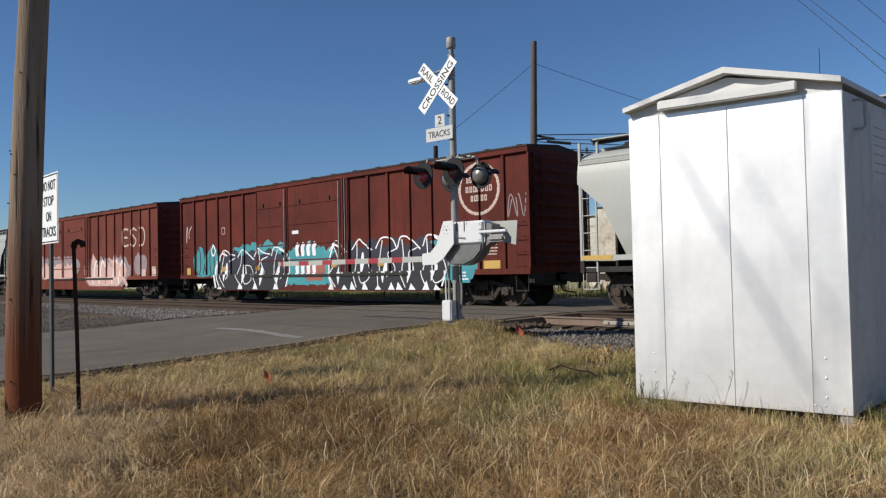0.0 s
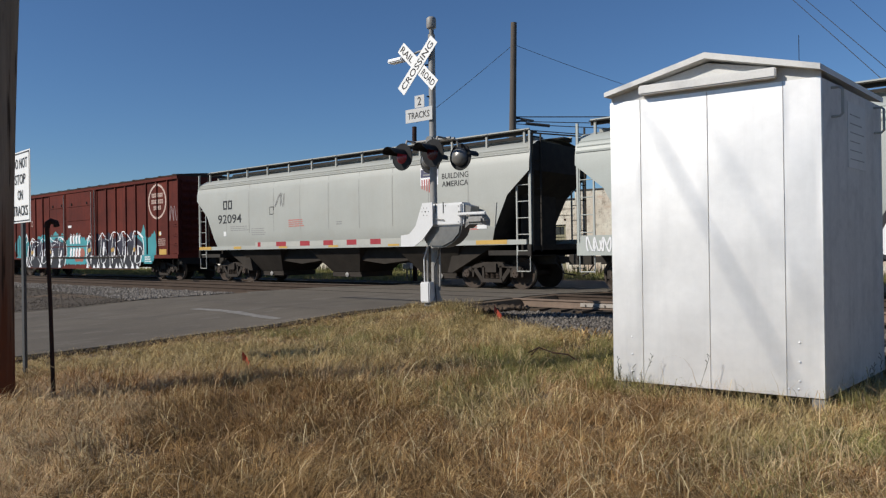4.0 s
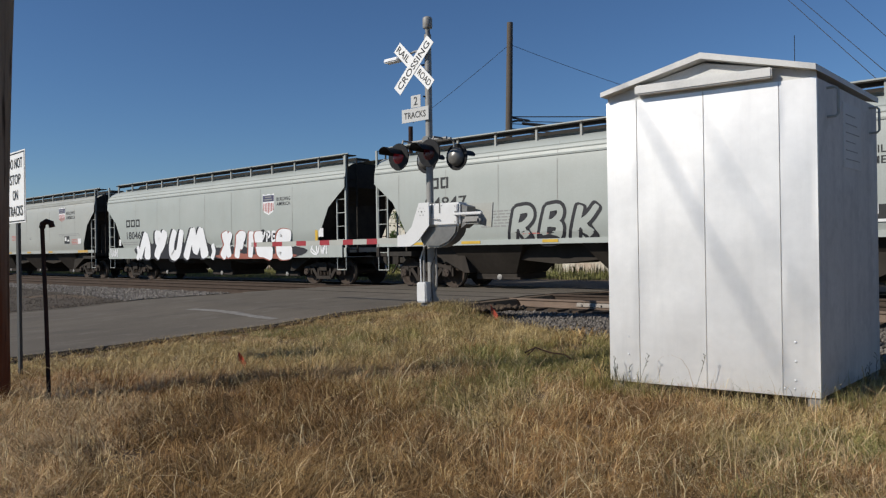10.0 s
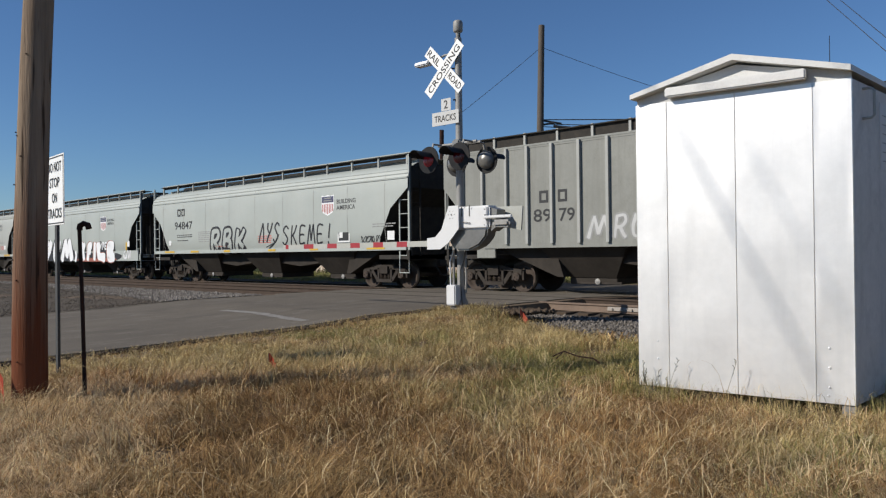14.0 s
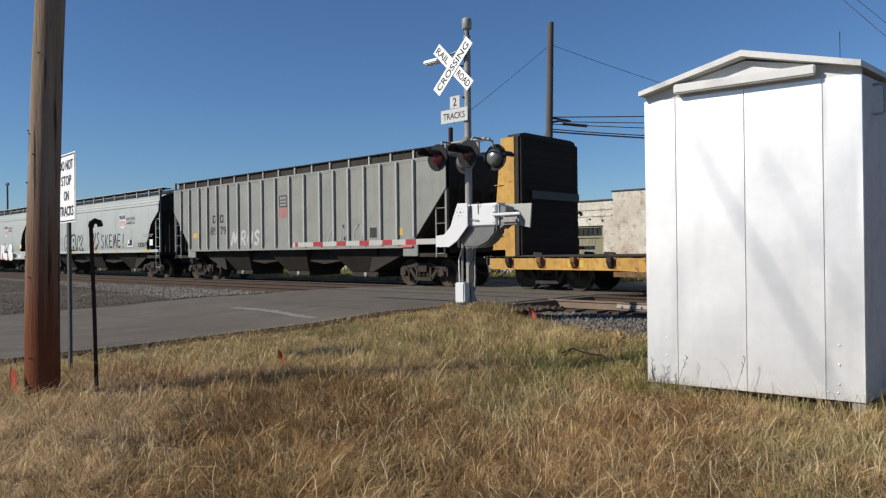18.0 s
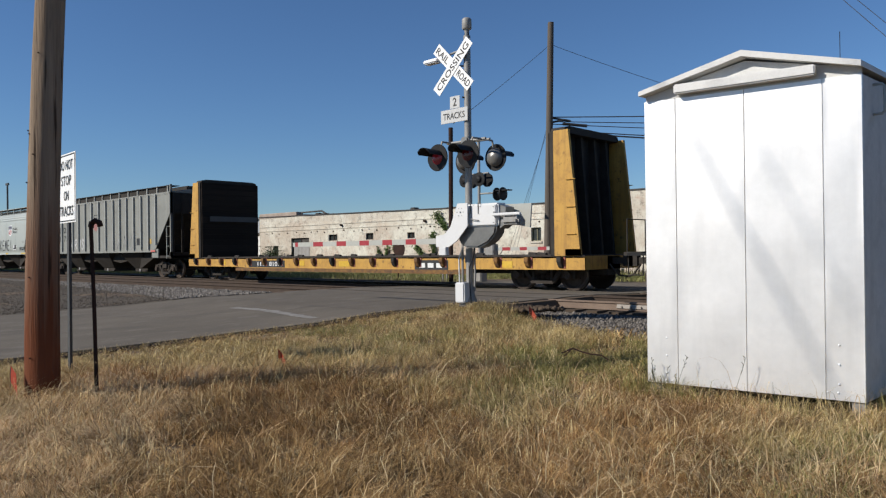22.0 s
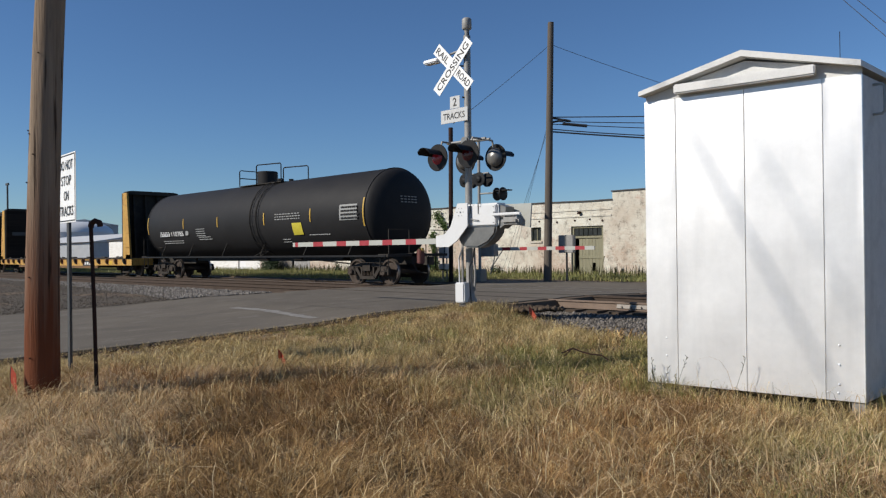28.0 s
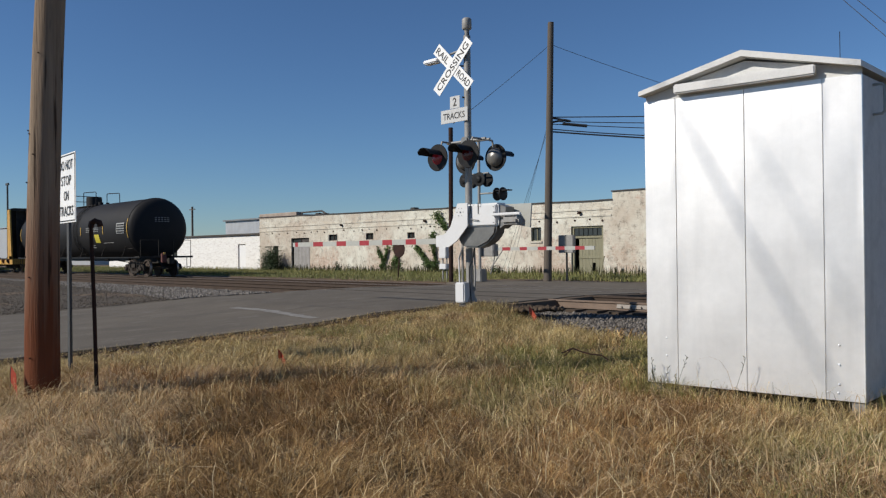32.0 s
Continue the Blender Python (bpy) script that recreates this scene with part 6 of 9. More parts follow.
for s in (.75, 1.05):
    bm = bmesh.new()
    lathe(bm, [(0, -.12), (.12, -.1), (.26, -.02), (.26, .02), (.0, .03)], pose(s, .2, 3.45, 0, 90, 0), 18)
    part("lamp", bm, M['black'], f2, smooth=True)
    part("hood", box(s, s + .35, .05, .35, 3.56, 3.6), M['black'], f2)
part("gate_machine", soft_box(-.1, .6, .1, .45, 1.0, 1.5, .03), M['mastal'], f2)
xs = [.45, .9, 1.3, 1.75, 2.1, 2.6, 3.0, 3.4, 3.8, 4.25, 4.65, 5.05]
for i, (a, b) in enumerate(zip(xs[:-1], xs[1:])):
    part("arm_band", box(a, b, .3, .34, 1.23, 1.36), M['armwhite'] if i % 2 == 0 else M['red'], f2)
part("arm_strut", rods([((.3, .3, .5), (.9, .32, 1.25)), ((.3, .3, .3), (.6, .32, 1.3))], .02), M['mastal'], f2)
cs = thing("signal_case", pose(-20.4, 21.9, -.06), "small white signal equipment boxes on a thin stand", "signal case")
part("case", soft_box(-.2, .2, -.15, .15, .95, 1.4, .02), M['white'], cs)
part("case", soft_box(-.18, .2, -.15, .15, .5, .72, .02), M['white'], cs)
part("stand", rods([((-.1, 0, 0), (-.1, 0, 1.0)), ((.12, 0, 0), (.12, 0, 1.0))], .03), M['mastal'], cs)
mb = thing("meter_box", pose(-16.3, 24.6, -.1), "grey meter box on a thin post", "meter box")
part("post", rods([((0, 0, 0), (0, 0, 1.3))], .04), M['greypost'], mb)
part("case", soft_box(-.33, .02, -.1, .1, 1.15, 1.85, .02), M['mastal'], mb)
part("case", soft_box(.04, .36, -.1, .1, 1.15, 1.85, .02), M['mastal'], mb)
rs = thing("round_sign", pose(-23.4, 22.1, -.1, 0, 6, 0), "back of a weathered round sign on a leaning post", "road sign")
part("post", rods([((0, 0, 0), (0, 0, 1.75))], .03), M['rustpipe'], rs)
bm = bmesh.new()
lathe(bm, [(0, -.01), (.36, -.01), (.37, 0), (.36, .01), (0, .01)], pose(0, -.04, 1.4, 90), 24)
part("disc", bm, M['rustpipe'], rs, "rusty brown disc")
# lines that cross overhead, above the cabinet
for a, b in (((-7.18, 25.54, 9.69), (-4.28, 22.91, 6.14)), ((-6.86, 25.84, 9.68), (-4.26, 22.9, 6.55)), ((-5.76, 26.83, 9.65), (-4.23, 22.9, 7.42))):
    d = (Vector(b) - Vector(a))
    wire("overhead_cable", Vector(a) - d * .8, (-2.85, 21.3, b[2] - 1.6), .0, .009, "thin dark overhead line above the cabinet")
p3 = thing("utility_pole", pose(-2.85, 21.3, -.1), "grey wooden pole that carries the sloping lines", "utility pole")
part("shaft", rods([((0, 0, 0), (0, 0, 7.2))], .14, 12), M['greypole'], p3, "bare wooden pole")

# ---------------- the train ----------------
SLACK_T = (-2, 0, 1, 2, 3, 4.5, 6, 8, 10, 12, 14, 16, 18, 20, 22, 24, 26, 28, 30, 32, 34)
SLACK_D = (.70, .33, .14, -.04, -.16, -.25, -.26, -.19, .06, .26, .20, .09, -.02, -.12, -.08, -.03, .03, .08, 0, -.05, -.10)


def s_of(t):
    """How far the train has come at t seconds, in metres, counted from its place at 24 s."""
    base = 4.6223 * (t - 24) + 0.01717 * (t - 24) ** 2 / 2
    wob = [float(np.interp(t + k * .25, SLACK_T, SLACK_D)) for k in range(-3, 4)]
    return base - sum(wob) / 7


WR = .457
CARS, AXLES = [], []


def car(name, centre, label, category, group=""):
    ob = thing(name, pose(centre - s_of(0), YF, ZF), label, category, group)
    CARS.append((ob, centre))
    return ob


WHEEL_MESH = {}


def truck(c, x):
    """A three-piece truck with two wheelsets at x on the car."""
    if 'frame' not in WHEEL_MESH:
        for s in (-1, 1):
            bm = bmesh.new()
            y0, y1 = s * 1.0 - .06, s * 1.0 + .06
            slab(bm, [(-1.08, .58), (-1.05, .66), (-.62, .72), (-.3, .80), (.3, .80), (.62, .72), (1.05, .66), (1.08, .58), (.8, .58), (.45, .64), (-.45, .64), (-.8, .58)], y0, y1, 'y')
            slab(bm, [(-.72, .6), (-.58, .64), (-.32, .3), (-.38, .2)], y0, y1, 'y')
            slab(bm, [(.72, .6), (.58, .64), (.32, .3), (.38, .2)], y0, y1, 'y')
            slab(bm, [(-.4, .2), (.4, .2), (.36, .31), (-.36, .31)], y0 - .03, y1 + .03, 'y')
            for k in (-1, 1):
                slab(bm, [(k * .28, .3), (k * .36, .3), (k * .36, .68), (k * .28, .68)], y0, y1, 'y')
                bx(bm, k * .89 - .15, k * .89 + .15, y0 - .02, y1 + .02, .5, .66)
                bx(bm, k * 1.07 - .04, k * 1.07 + .04, y0, y1, .36, .62)
                bx(bm, k * .7 - .035, k * .7 + .035, y0, y1, .36, .62)
            bmesh.ops.recalc_face_normals(bm, faces=bm.faces)
            me = bpy.data.meshes.new("side_frame")
            bm.to_mesh(me)
            bm.free()
            me.materials.append(M['truck'])
            WHEEL_MESH['frame' if s < 0 else 'frame2'] = me
        bm = box(-.2, .2, -1.12, 1.12, .5, .76)
        me = bpy.data.meshes.new("bolster")
        bm.to_mesh(me)
        me.materials.append(M['truck'])
        WHEEL_MESH['bolster'] = me
        bm.free()
        bm = bmesh.new()
        for k in (-.19, 0, .19):
            for h in range(5):
                lathe(bm, [(.055, -.018), (.085, 0), (.055, .018)], pose(k, 0, .335 + h * .04), 10)
        me = bpy.data.meshes.new("spring_nest")
        bm.to_mesh(me)
        me.materials.append(M['wheel'])
        WHEEL_MESH['springs'] = me
        bm.free()
        bm = bmesh.new()
        for s in (-1, 1):
            m_ = pose(0, 0, 0, -90)
            lathe(bm, [(.001, s * .78), (.11, s * .79), (.14, s * .75), (.33, s * .735), (.39, s * .80), (.455, s * .80)], m_, 28)
            lathe(bm, [(.11, s * .66), (.33, s * .69), (.39, s * .665), (.485, s * .665), (.487, s * .69)], m_, 28)
            rod(bm, (.2, s * .79, .1), (.2, s * .735, .1), .03, seg=6)
        rod(bm, (0, -1.12, 0), (0, 1.12, 0), .085, seg=14)
        for s in (-1, 1):
            lathe(bm, [(.001, s * 1.15), (.11, s * 1.15), (.13, s * 1.11), (.13, s * .92)], pose(0, 0, 0, -90), 16)
            for k in range(3):
                a = k * 2.094
                rod(bm, (.065 * math.cos(a), s * 1.14, .065 * math.sin(a)), (.065 * math.cos(a), s * 1.175, .065 * math.sin(a)), .018, seg=6)
        bmesh.ops.recalc_face_normals(bm, faces=bm.faces)
        me = bpy.data.meshes.new("wheelset")
        bm.to_mesh(me)
        bm.free()
        me.materials.append(M['wheel'])
        me.shade_smooth()
        me.set_sharp_from_angle(angle=radians(35))
        WHEEL_MESH['wheelset'] = me
        for s in (-1, 1):
            bm = bmesh.new()
            lathe(bm, [(.4555, s * .802), (.4575, s * .795), (.459, s * .69)], pose(0, 0, 0, -90), 28)
            me = bpy.data.meshes.new("tread")
            bm.to_mesh(me)
            bm.free()
            me.materials.append(M['tread'])
            me.shade_smooth()
            WHEEL_MESH['tread' if s < 0 else 'tread2'] = me
    tf = new("truck_bolster", WHEEL_MESH['bolster'])
    tf.parent, tf.location = c, (x, 0, 0)
    for nm, key in (("side_frame", 'frame'), ("side_frame", 'frame2')):
        o = new(nm, WHEEL_MESH[key])
        o.parent = tf
    for y in (-1.0, 1.0):
        o = new("spring_nest", WHEEL_MESH['springs'])
        o.parent, o.location = tf, (0, y, 0)
    for k in (-.89, .89):
        w = new("wheelset", WHEEL_MESH['wheelset'])
        w.parent = c
        w.location = (x + k, 0, WR)
        for key in ('tread', 'tread2'):
            o = new("tread", WHEEL_MESH[key])
            o.parent = w
        AXLES.append((w, x + k))


def couplers(c, half, z=.86):
    for s in (-1, 1):
        bm = box(s * half - .02 * s, s * (half + .52), -.08, .08, z - .1, z + .08)
        bx(bm, s * (half + .36), s * (half + .66), -.13, .1, z - .16, z + .14)
        cp = part("coupler", bm, M['under'], c)
        part("air_hose", tube(bmesh.new(), [(s * (half + .1), -.4, z - .1), (s * (half + .35), -.38, z - .4), (s * (half + .6), -.2, z - .45)], .025, 6), M['under'], cp)


def ladder(c, x, y, z0, z1, w, material, label="", n=None, name="ladder"):
    n = n or int((z1 - z0) / .38)
    bm = bmesh.new()
    for k in (-w / 2, w / 2):
        bx(bm, x + k - .022, x + k + .022, y - .012, y + .028, z0, z1)
    for i in range(n):
        z = z0 + .12 + i * (z1 - z0 - .15) / max(1, n - 1)
        rod(bm, (x - w / 2, y, z), (x + w / 2, y, z), .014, seg=6)
    return part(name, bm, material, c, label)


def end_ladder(c, x, y0, z0, z1, material):
    bm = bmesh.new()
    for k in (0, .42):
        bx(bm, x - .02, x + .02, y0 + k - .02, y0 + k + .02, z0, z1)
    n = int((z1 - z0) / .4)
    for i in range(n):
        z = z0 + .15 + i * .4
        rod(bm, (x, y0, z), (x, y0 + .42, z), .014, seg=6)
    return part("end_ladder", bm, material, c)


def shield(c, x, z, w, h, y_of, bare=False):
    """A plain crest: dark head, white ground and red stripes; bare: an open dark frame over stripes on the car's own paint."""
    def outline(k):
        return [(x - w / 2 * k, z + h * .5), (x - w * .25, z + h * .44), (x, z + h * .5), (x + w * .25, z + h * .44), (x + w / 2 * k, z + h * .5), (x + w / 2 * k, z - h * .15), (x + w * .38, z - h * .36), (x, z - h * .5), (x - w * .38, z - h * .36), (x - w / 2 * k, z - h * .15)]
    if bare:
        fr = [(x, z + h * .47, w * .78, .045), (x, z + h * .02, w * .84, .045), (x - w * .4, z + h * .245, .045, h * .41), (x + w * .4, z + h * .245, .045, h * .41), (x, z + h * .3, w * .6, .035), (x, z + h * .17, w * .6, .035)]
        sh_ = part("crest", bars(fr, y_of, .004), M['letter'], c, "worn dark open crest frame over red stripes")
        r = [(x + w * (i - 3) * .15, z - h * (.24 - .012 * abs(i - 3)), w * .085, h * (.5 - .05 * abs(i - 3))) for i in range(7)]
        part("crest_stripes", bars(r, y_of, .004), M['shieldred'], sh_)
        return
    bm = bmesh.new()
    slab(bm, outline(1), y_of(z) - .004, y_of(z) + .004, 'y')
    sh_ = part("crest", bm, M['spraywhite'], c, "plain shield crest with red stripes and dark head")
    r = [(x + w * (i - 3) * .135, z - h * (.17 - .02 * abs(i - 3)), w * .07, h * (.5 - .055 * abs(i - 3))) for i in range(7)]
    part("crest_stripes", bars(r, lambda q: y_of(z) - .004, .004), M['shieldred'], sh_)
    part("crest_head", bars([(x, z + h * .28, w * .94, h * .29)], lambda q: y_of(z) - .004, .004), M['shieldblue'], sh_)
    part("crest_band", bars([(x, z + h * .345, w * .56, h * .05), (x, z + h * .225, w * .66, h * .05)], lambda q: y_of(z) - .008, .003), M['greystencil'], sh_)


GLYPHS = {
    'A': [[(0, 0), (.16, .5), (.38, 1)], [(.38, 1), (.66, .55), (.78, 0)]],
    'Y': [[(.05, 1), (.1, .72), (.42, .5)], [(.78, 1), (.6, .55), (.3, .25), (.18, 0)]],
    'U': [[(.16, 1), (.02, .5), (.14, .08), (.48, .02)], [(.48, .02), (.74, .2), (.84, .98)]],
    'M': [[(0, 0), (.1, .55), (.2, 1)], [(.2, 1), (.36, .5), (.46, .2)], [(.46, .2), (.56, .6), (.66, 1)], [(.66, 1), (.84, .5), (1.0, .04)]],
    'X': [[(.05, 1), (.4, .55), (.8, 0)], [(.8, 1), (.42, .5), (0, 0)]],
    'F': [[(.1, 0), (.16, .5), (.14, .95)], [(.14, .95), (.45, 1), (.8, .92)], [(.15, .52), (.4, .55), (.62, .5)]],
    'I': [[(.2, 0), (.26, .5), (.24, 1)]],
    'L': [[(.08, 1), (.1, .5), (.14, .08)], [(.14, .08), (.5, .12), (.95, .06)]],
    'E': [[(.75, .95), (.3, 1), (.08, .85), (.1, .15), (.3, .03), (.8, .08)], [(.12, .5), (.4, .52), (.66, .5)]],
    'P': [[(.1, 0), (.1, .5), (.12, .98)], [(.12, .98), (.6, 1), (.76, .72), (.55, .45), (.14, .42)]],
    'R': [[(.1, 0), (.1, .5), (.12, .98)], [(.12, .98), (.6, 1), (.74, .75), (.5, .5), (.14, .46)], [(.4, .46), (.6, .2), (.82, 0)]],
    'B': [[(.1, 0), (.1, .5), (.12, .98)], [(.12, .98), (.55, 1), (.66, .76), (.45, .54), (.14, .5)], [(.3, .52), (.7, .44), (.74, .15), (.5, .02), (.1, .02)]],
    'K': [[(.1, 0), (.1, .5), (.12, 1)], [(.74, 1), (.5, .65), (.16, .45)], [(.3, .5), (.56, .25), (.84, 0)]],
    'O': [[(.4, 1), (.08, .75), (.1, .2), (.42, 0), (.74, .25), (.74, .78), (.4, 1)]],
    'T': [[(.4, 0), (.42, .5), (.4, .9)], [(0, .92), (.4, 1), (.85, .92)]],
    'S': [[(.78, .86), (.4, 1), (.1, .78), (.42, .54), (.74, .3), (.4, 0), (.05, .14)]],
    'D': [[(.1, 0), (.12, .5), (.1, 1)], [(.1, 1), (.6, .92), (.8, .5), (.6, .08), (.1, 0)]],
    '!': [[(.45, 1), (.42, .6), (.4, .3)], [(.38, .1), (.4, .04), (.4, 0)]],
    'H': [[(.08, 0), (.12, .5), (.1, 1)], [(.74, 0), (.7, .5), (.76, 1)], [(.1, .48), (.4, .55), (.72, .5)]],
}


def smooth_line(pts, k=5):
    """Points along a smooth curve through pts."""
    p = [Vector(q) for q in pts]
    p = [p[0] * 2 - p[1]] + p + [p[-1] * 2 - p[-2]]
    out = []
    for i in range(1, len(p) - 2):
        for j in range(k):
            t = j / k
            out.append(.5 * ((2 * p[i]) + (p[i + 1] - p[i - 1]) * t + (2 * p[i - 1] - 5 * p[i] + 4 * p[i + 1] - p[i + 2]) * t * t + (3 * p[i] - p[i - 1] - 3 * p[i + 1] + p[i + 2]) * t ** 3))
    return out + [p[-2]]


def ribbon(bm, pts, half, y, blunt=.55):
    """A painted stroke with rounded ends."""
    n = len(pts)
    rows_ = []
    for i, q in enumerate(pts):
        d = (pts[min(i + 1, n - 1)] - pts[max(i - 1, 0)]).normalized()
        nn = Vector((-d.y, d.x))
        w = half(i / (n - 1))
        if i == 0:
            for f, g in ((-blunt, .5), (-blunt * .7, .85)):
                rows_.append((q + d * w * f + nn * w * g, q + d * w * f - nn * w * g))
        rows_.append((q + nn * w, q - nn * w))
        if i == n - 1:
            for f, g in ((blunt * .7, .85), (blunt, .5)):
                rows_.append((q + d * w * f + nn * w * g, q + d * w * f - nn * w * g))
    vs = [(bm.verts.new((a.x, y, a.y)), bm.verts.new((b.x, y, b.y))) for a, b in rows_]
    for (a, b), (c_, d_) in zip(vs, vs[1:]):
        bm.faces.new((a, b, d_, c_))


def drape(bm, spans):
    """Lays flat paint onto ribs, doors and the sill that stand proud of the panel: spans of x with their shift in y."""
    cuts = [((0, 0, z), (0, 0, 1)) for z in (1.135, 1.139)] + [((x, 0, 0), (1, 0, 0)) for a, b, dy in spans for x in (a - .004, a, b, b + .004)]
    lo, hi = min(v.co.x for v in bm.verts), max(v.co.x for v in bm.verts)
    for co, no in cuts:
        if no[2] or lo < co[0] < hi:
            bmesh.ops.bisect_plane(bm, geom=bm.verts[:] + bm.edges[:] + bm.faces[:], plane_co=co, plane_no=no, dist=1e-5)
    for v in bm.verts:
        if v.co.z < 1.1352:
            v.co.y -= .1
        else:
            v.co.y += next((dy for a, b, dy in spans if a - 1e-4 < v.co.x < b + 1e-4), 0.0)


def letter_blobs(c, x0, x1, z0, z1, n, y_of, fill, edge, seed, name="graffiti", lean=.12, label="spray-painted graffiti letters", text=None, fat=.2, rim=.05, spans=None, shade=(0, 0)):
    """Fat spray-painted letters of smooth thick strokes, with an outline behind them."""
    r = random.Random(seed)
    text = text or "".join(r.choice("AYUMXFLEPOTH") for _ in range(n))
    wide = [{'M': 1.45, 'I': .5}.get(q, 1.0) for q in text]
    unit = (x1 - x0) / sum(wide)
    h = z1 - z0
    at = x0
    for i, q in enumerate(text):
        w = unit * wide[i]
        fillb, edgeb = bmesh.new(), bmesh.new()
        top = 1 - r.uniform(0, .1)
        for j, st_ in enumerate(GLYPHS[q]):
            th = unit * fat * r.uniform(.9, 1.15) * .5
            sx, zz = 1 - 2 * th / w, z0 + th * .7
            pts = smooth_line([(at + th + w * (px * .95) * sx + lean * (pz - .5) * h, zz + pz * top * (h - 1.4 * th)) for px, pz in st_])
            fat_at = r.uniform(-.25, .25)
            half = lambda u, th=th, f=fat_at: th * (1 + f * (u - .5) * 2)
            y = y_of((z0 + z1) / 2)
            ribbon(edgeb, [Vector((p.x + shade[0], p.y + shade[1])) for p in pts], lambda u: half(u) + rim, y - .002 - .0003 * j)
            ribbon(fillb, pts, half, y - .0045 - .0004 * j - .0016 * (i % 2))
        at += w
        if spans:
            drape(edgeb, spans)
            drape(fillb, spans)
        else:
            for v in (*edgeb.verts, *fillb.verts):
                v.co.y += y_of(v.co.z) - y_of((z0 + z1) / 2)
        g = part("graffiti_letter", edgeb, edge, c, label)
        part("letter_fill", fillb, fill, g)
    return g


def scrawl(c, x0, x1, z0, z1, n, y_of, material, seed, th=.05):
    """A handwritten tag: one looping ribbon for each letter."""
    r = random.Random(seed)
    w, hh = (x1 - x0) / n, (z1 - z0) / 2
    for k in range(n):
        bm = bmesh.new()
        cx, cz = x0 + (k + .5) * w, (z0 + z1) / 2 + r.uniform(-.12, .12) * hh
        f1, f2 = r.choice((1, 1, 2)), r.choice((1, 2, 2, 3))
        p1, p2, turn = r.uniform(0, 6.28), r.uniform(0, 6.28), r.uniform(3.2, 5.6)
        prev = None
        for i in range(19):
            t = turn * i / 18
            x = cx + w * .5 * math.cos(f1 * t + p1) + .12 * w * math.sin(t)
            z = cz + hh * math.sin(f2 * t + p2)
            cur = Vector((x, z))
            if prev is not None and (cur - prev).length > .01:
                d = (cur - prev).normalized()
                nn = Vector((-d.y, d.x)) * th / 2
                y = y_of((cur.y + prev.y) / 2) - .006
                a, b = prev - d * th * .3, cur + d * th * .3
                slab(bm, [(p.x, p.y) for p in (a + nn, a - nn, b - nn, b + nn)], y - .0004 * (i % 3), y + .003, 'y')
            prev = cur
        part("graffiti_tag", bm, material, c, "thin sprayed tag")


def cloud(c, x0, x1, z0, z1, n, y_of, material, seed, name="graffiti_cloud", spans=None):
    """Ragged sprayed patch behind the letters, with puffs on top and a drippy foot."""
    bm = bmesh.new()
    y = y_of((z0 + z1) / 2)
    m = n * 4
    prev = None
    for i in range(m + 1):
        u = i / m
        x = x0 + (x1 - x0) * u
        e = min(1.0, min(u, 1 - u) * 7) ** .5
        mid = (z0 + z1) / 2
        tz = z1 - (z1 - z0) * (.22 + .3 * noise.noise((x * 1.9, seed, 0)) + .12 * noise.noise((x * 6, seed, 3)))
        bz = z0 + (z1 - z0) * (.05 + .06 * noise.noise((x * 7, seed, 5)))
        cur = (bm.verts.new((x, y - .001, mid + (bz - mid) * e)), bm.verts.new((x, y - .001, mid + (tz - mid) * e)))
        if prev:
            bm.faces.new((prev[0], cur[0], cur[1], prev[1]))
        prev = cur
    if spans:
        drape(bm, spans)
    return part(name, bm, material, c, "sprayed paint patch behind the letters")


PROFILE = [(1.50, 1.40), (1.575, 1.62), (1.60, 2.0), (1.61, 2.6), (1.605, 3.2), (1.59, 3.6), (1.54, 3.88), (1.43, 4.05), (1.15, 4.2), (.5, 4.33), (0, 4.35)]


def prof_y(z):
    return float(np.interp(z, [p[1] for p in PROFILE[:9]], [p[0] for p in PROFILE[:9]]))


def discharge_bays(c, centres, end):
    """Inverted pyramids under a hopper, ridges between them and slope sheets out to the ends, all darkened for shade.
    """
    for xb in centres:
        bm = bmesh.new()
        top = [bm.verts.new((xb + a * 1.4, b * 1.46, 1.36)) for a, b in ((-1, -1), (1, -1), (1, 1), (-1, 1))]
        bot = [bm.verts.new((xb + a * .72, b * .82, .46)) for a, b in ((-1, -1), (1, -1), (1, 1), (-1, 1))]
        for i in range(4):
            j = (i + 1) % 4
            bm.faces.new((top[i], top[j], bot[j], bot[i]))
        bm.faces.new(bot)
        by = part("hopper_bay", bm, M['bay'], c, "dusty brown discharge hopper bay, darkened for shade")
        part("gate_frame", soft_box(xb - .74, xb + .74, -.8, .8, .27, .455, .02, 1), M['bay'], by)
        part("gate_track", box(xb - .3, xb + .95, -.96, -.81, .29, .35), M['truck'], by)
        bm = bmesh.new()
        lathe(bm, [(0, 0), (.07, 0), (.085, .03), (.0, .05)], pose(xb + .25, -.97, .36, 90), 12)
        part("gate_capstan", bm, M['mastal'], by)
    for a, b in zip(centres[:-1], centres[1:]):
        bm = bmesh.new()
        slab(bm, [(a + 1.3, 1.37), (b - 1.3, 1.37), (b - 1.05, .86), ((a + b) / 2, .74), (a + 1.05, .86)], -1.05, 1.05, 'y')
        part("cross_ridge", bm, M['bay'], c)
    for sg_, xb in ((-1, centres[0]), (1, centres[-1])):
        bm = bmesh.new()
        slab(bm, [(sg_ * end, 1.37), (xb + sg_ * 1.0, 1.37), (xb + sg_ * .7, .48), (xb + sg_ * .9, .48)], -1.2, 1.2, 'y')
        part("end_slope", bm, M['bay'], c)


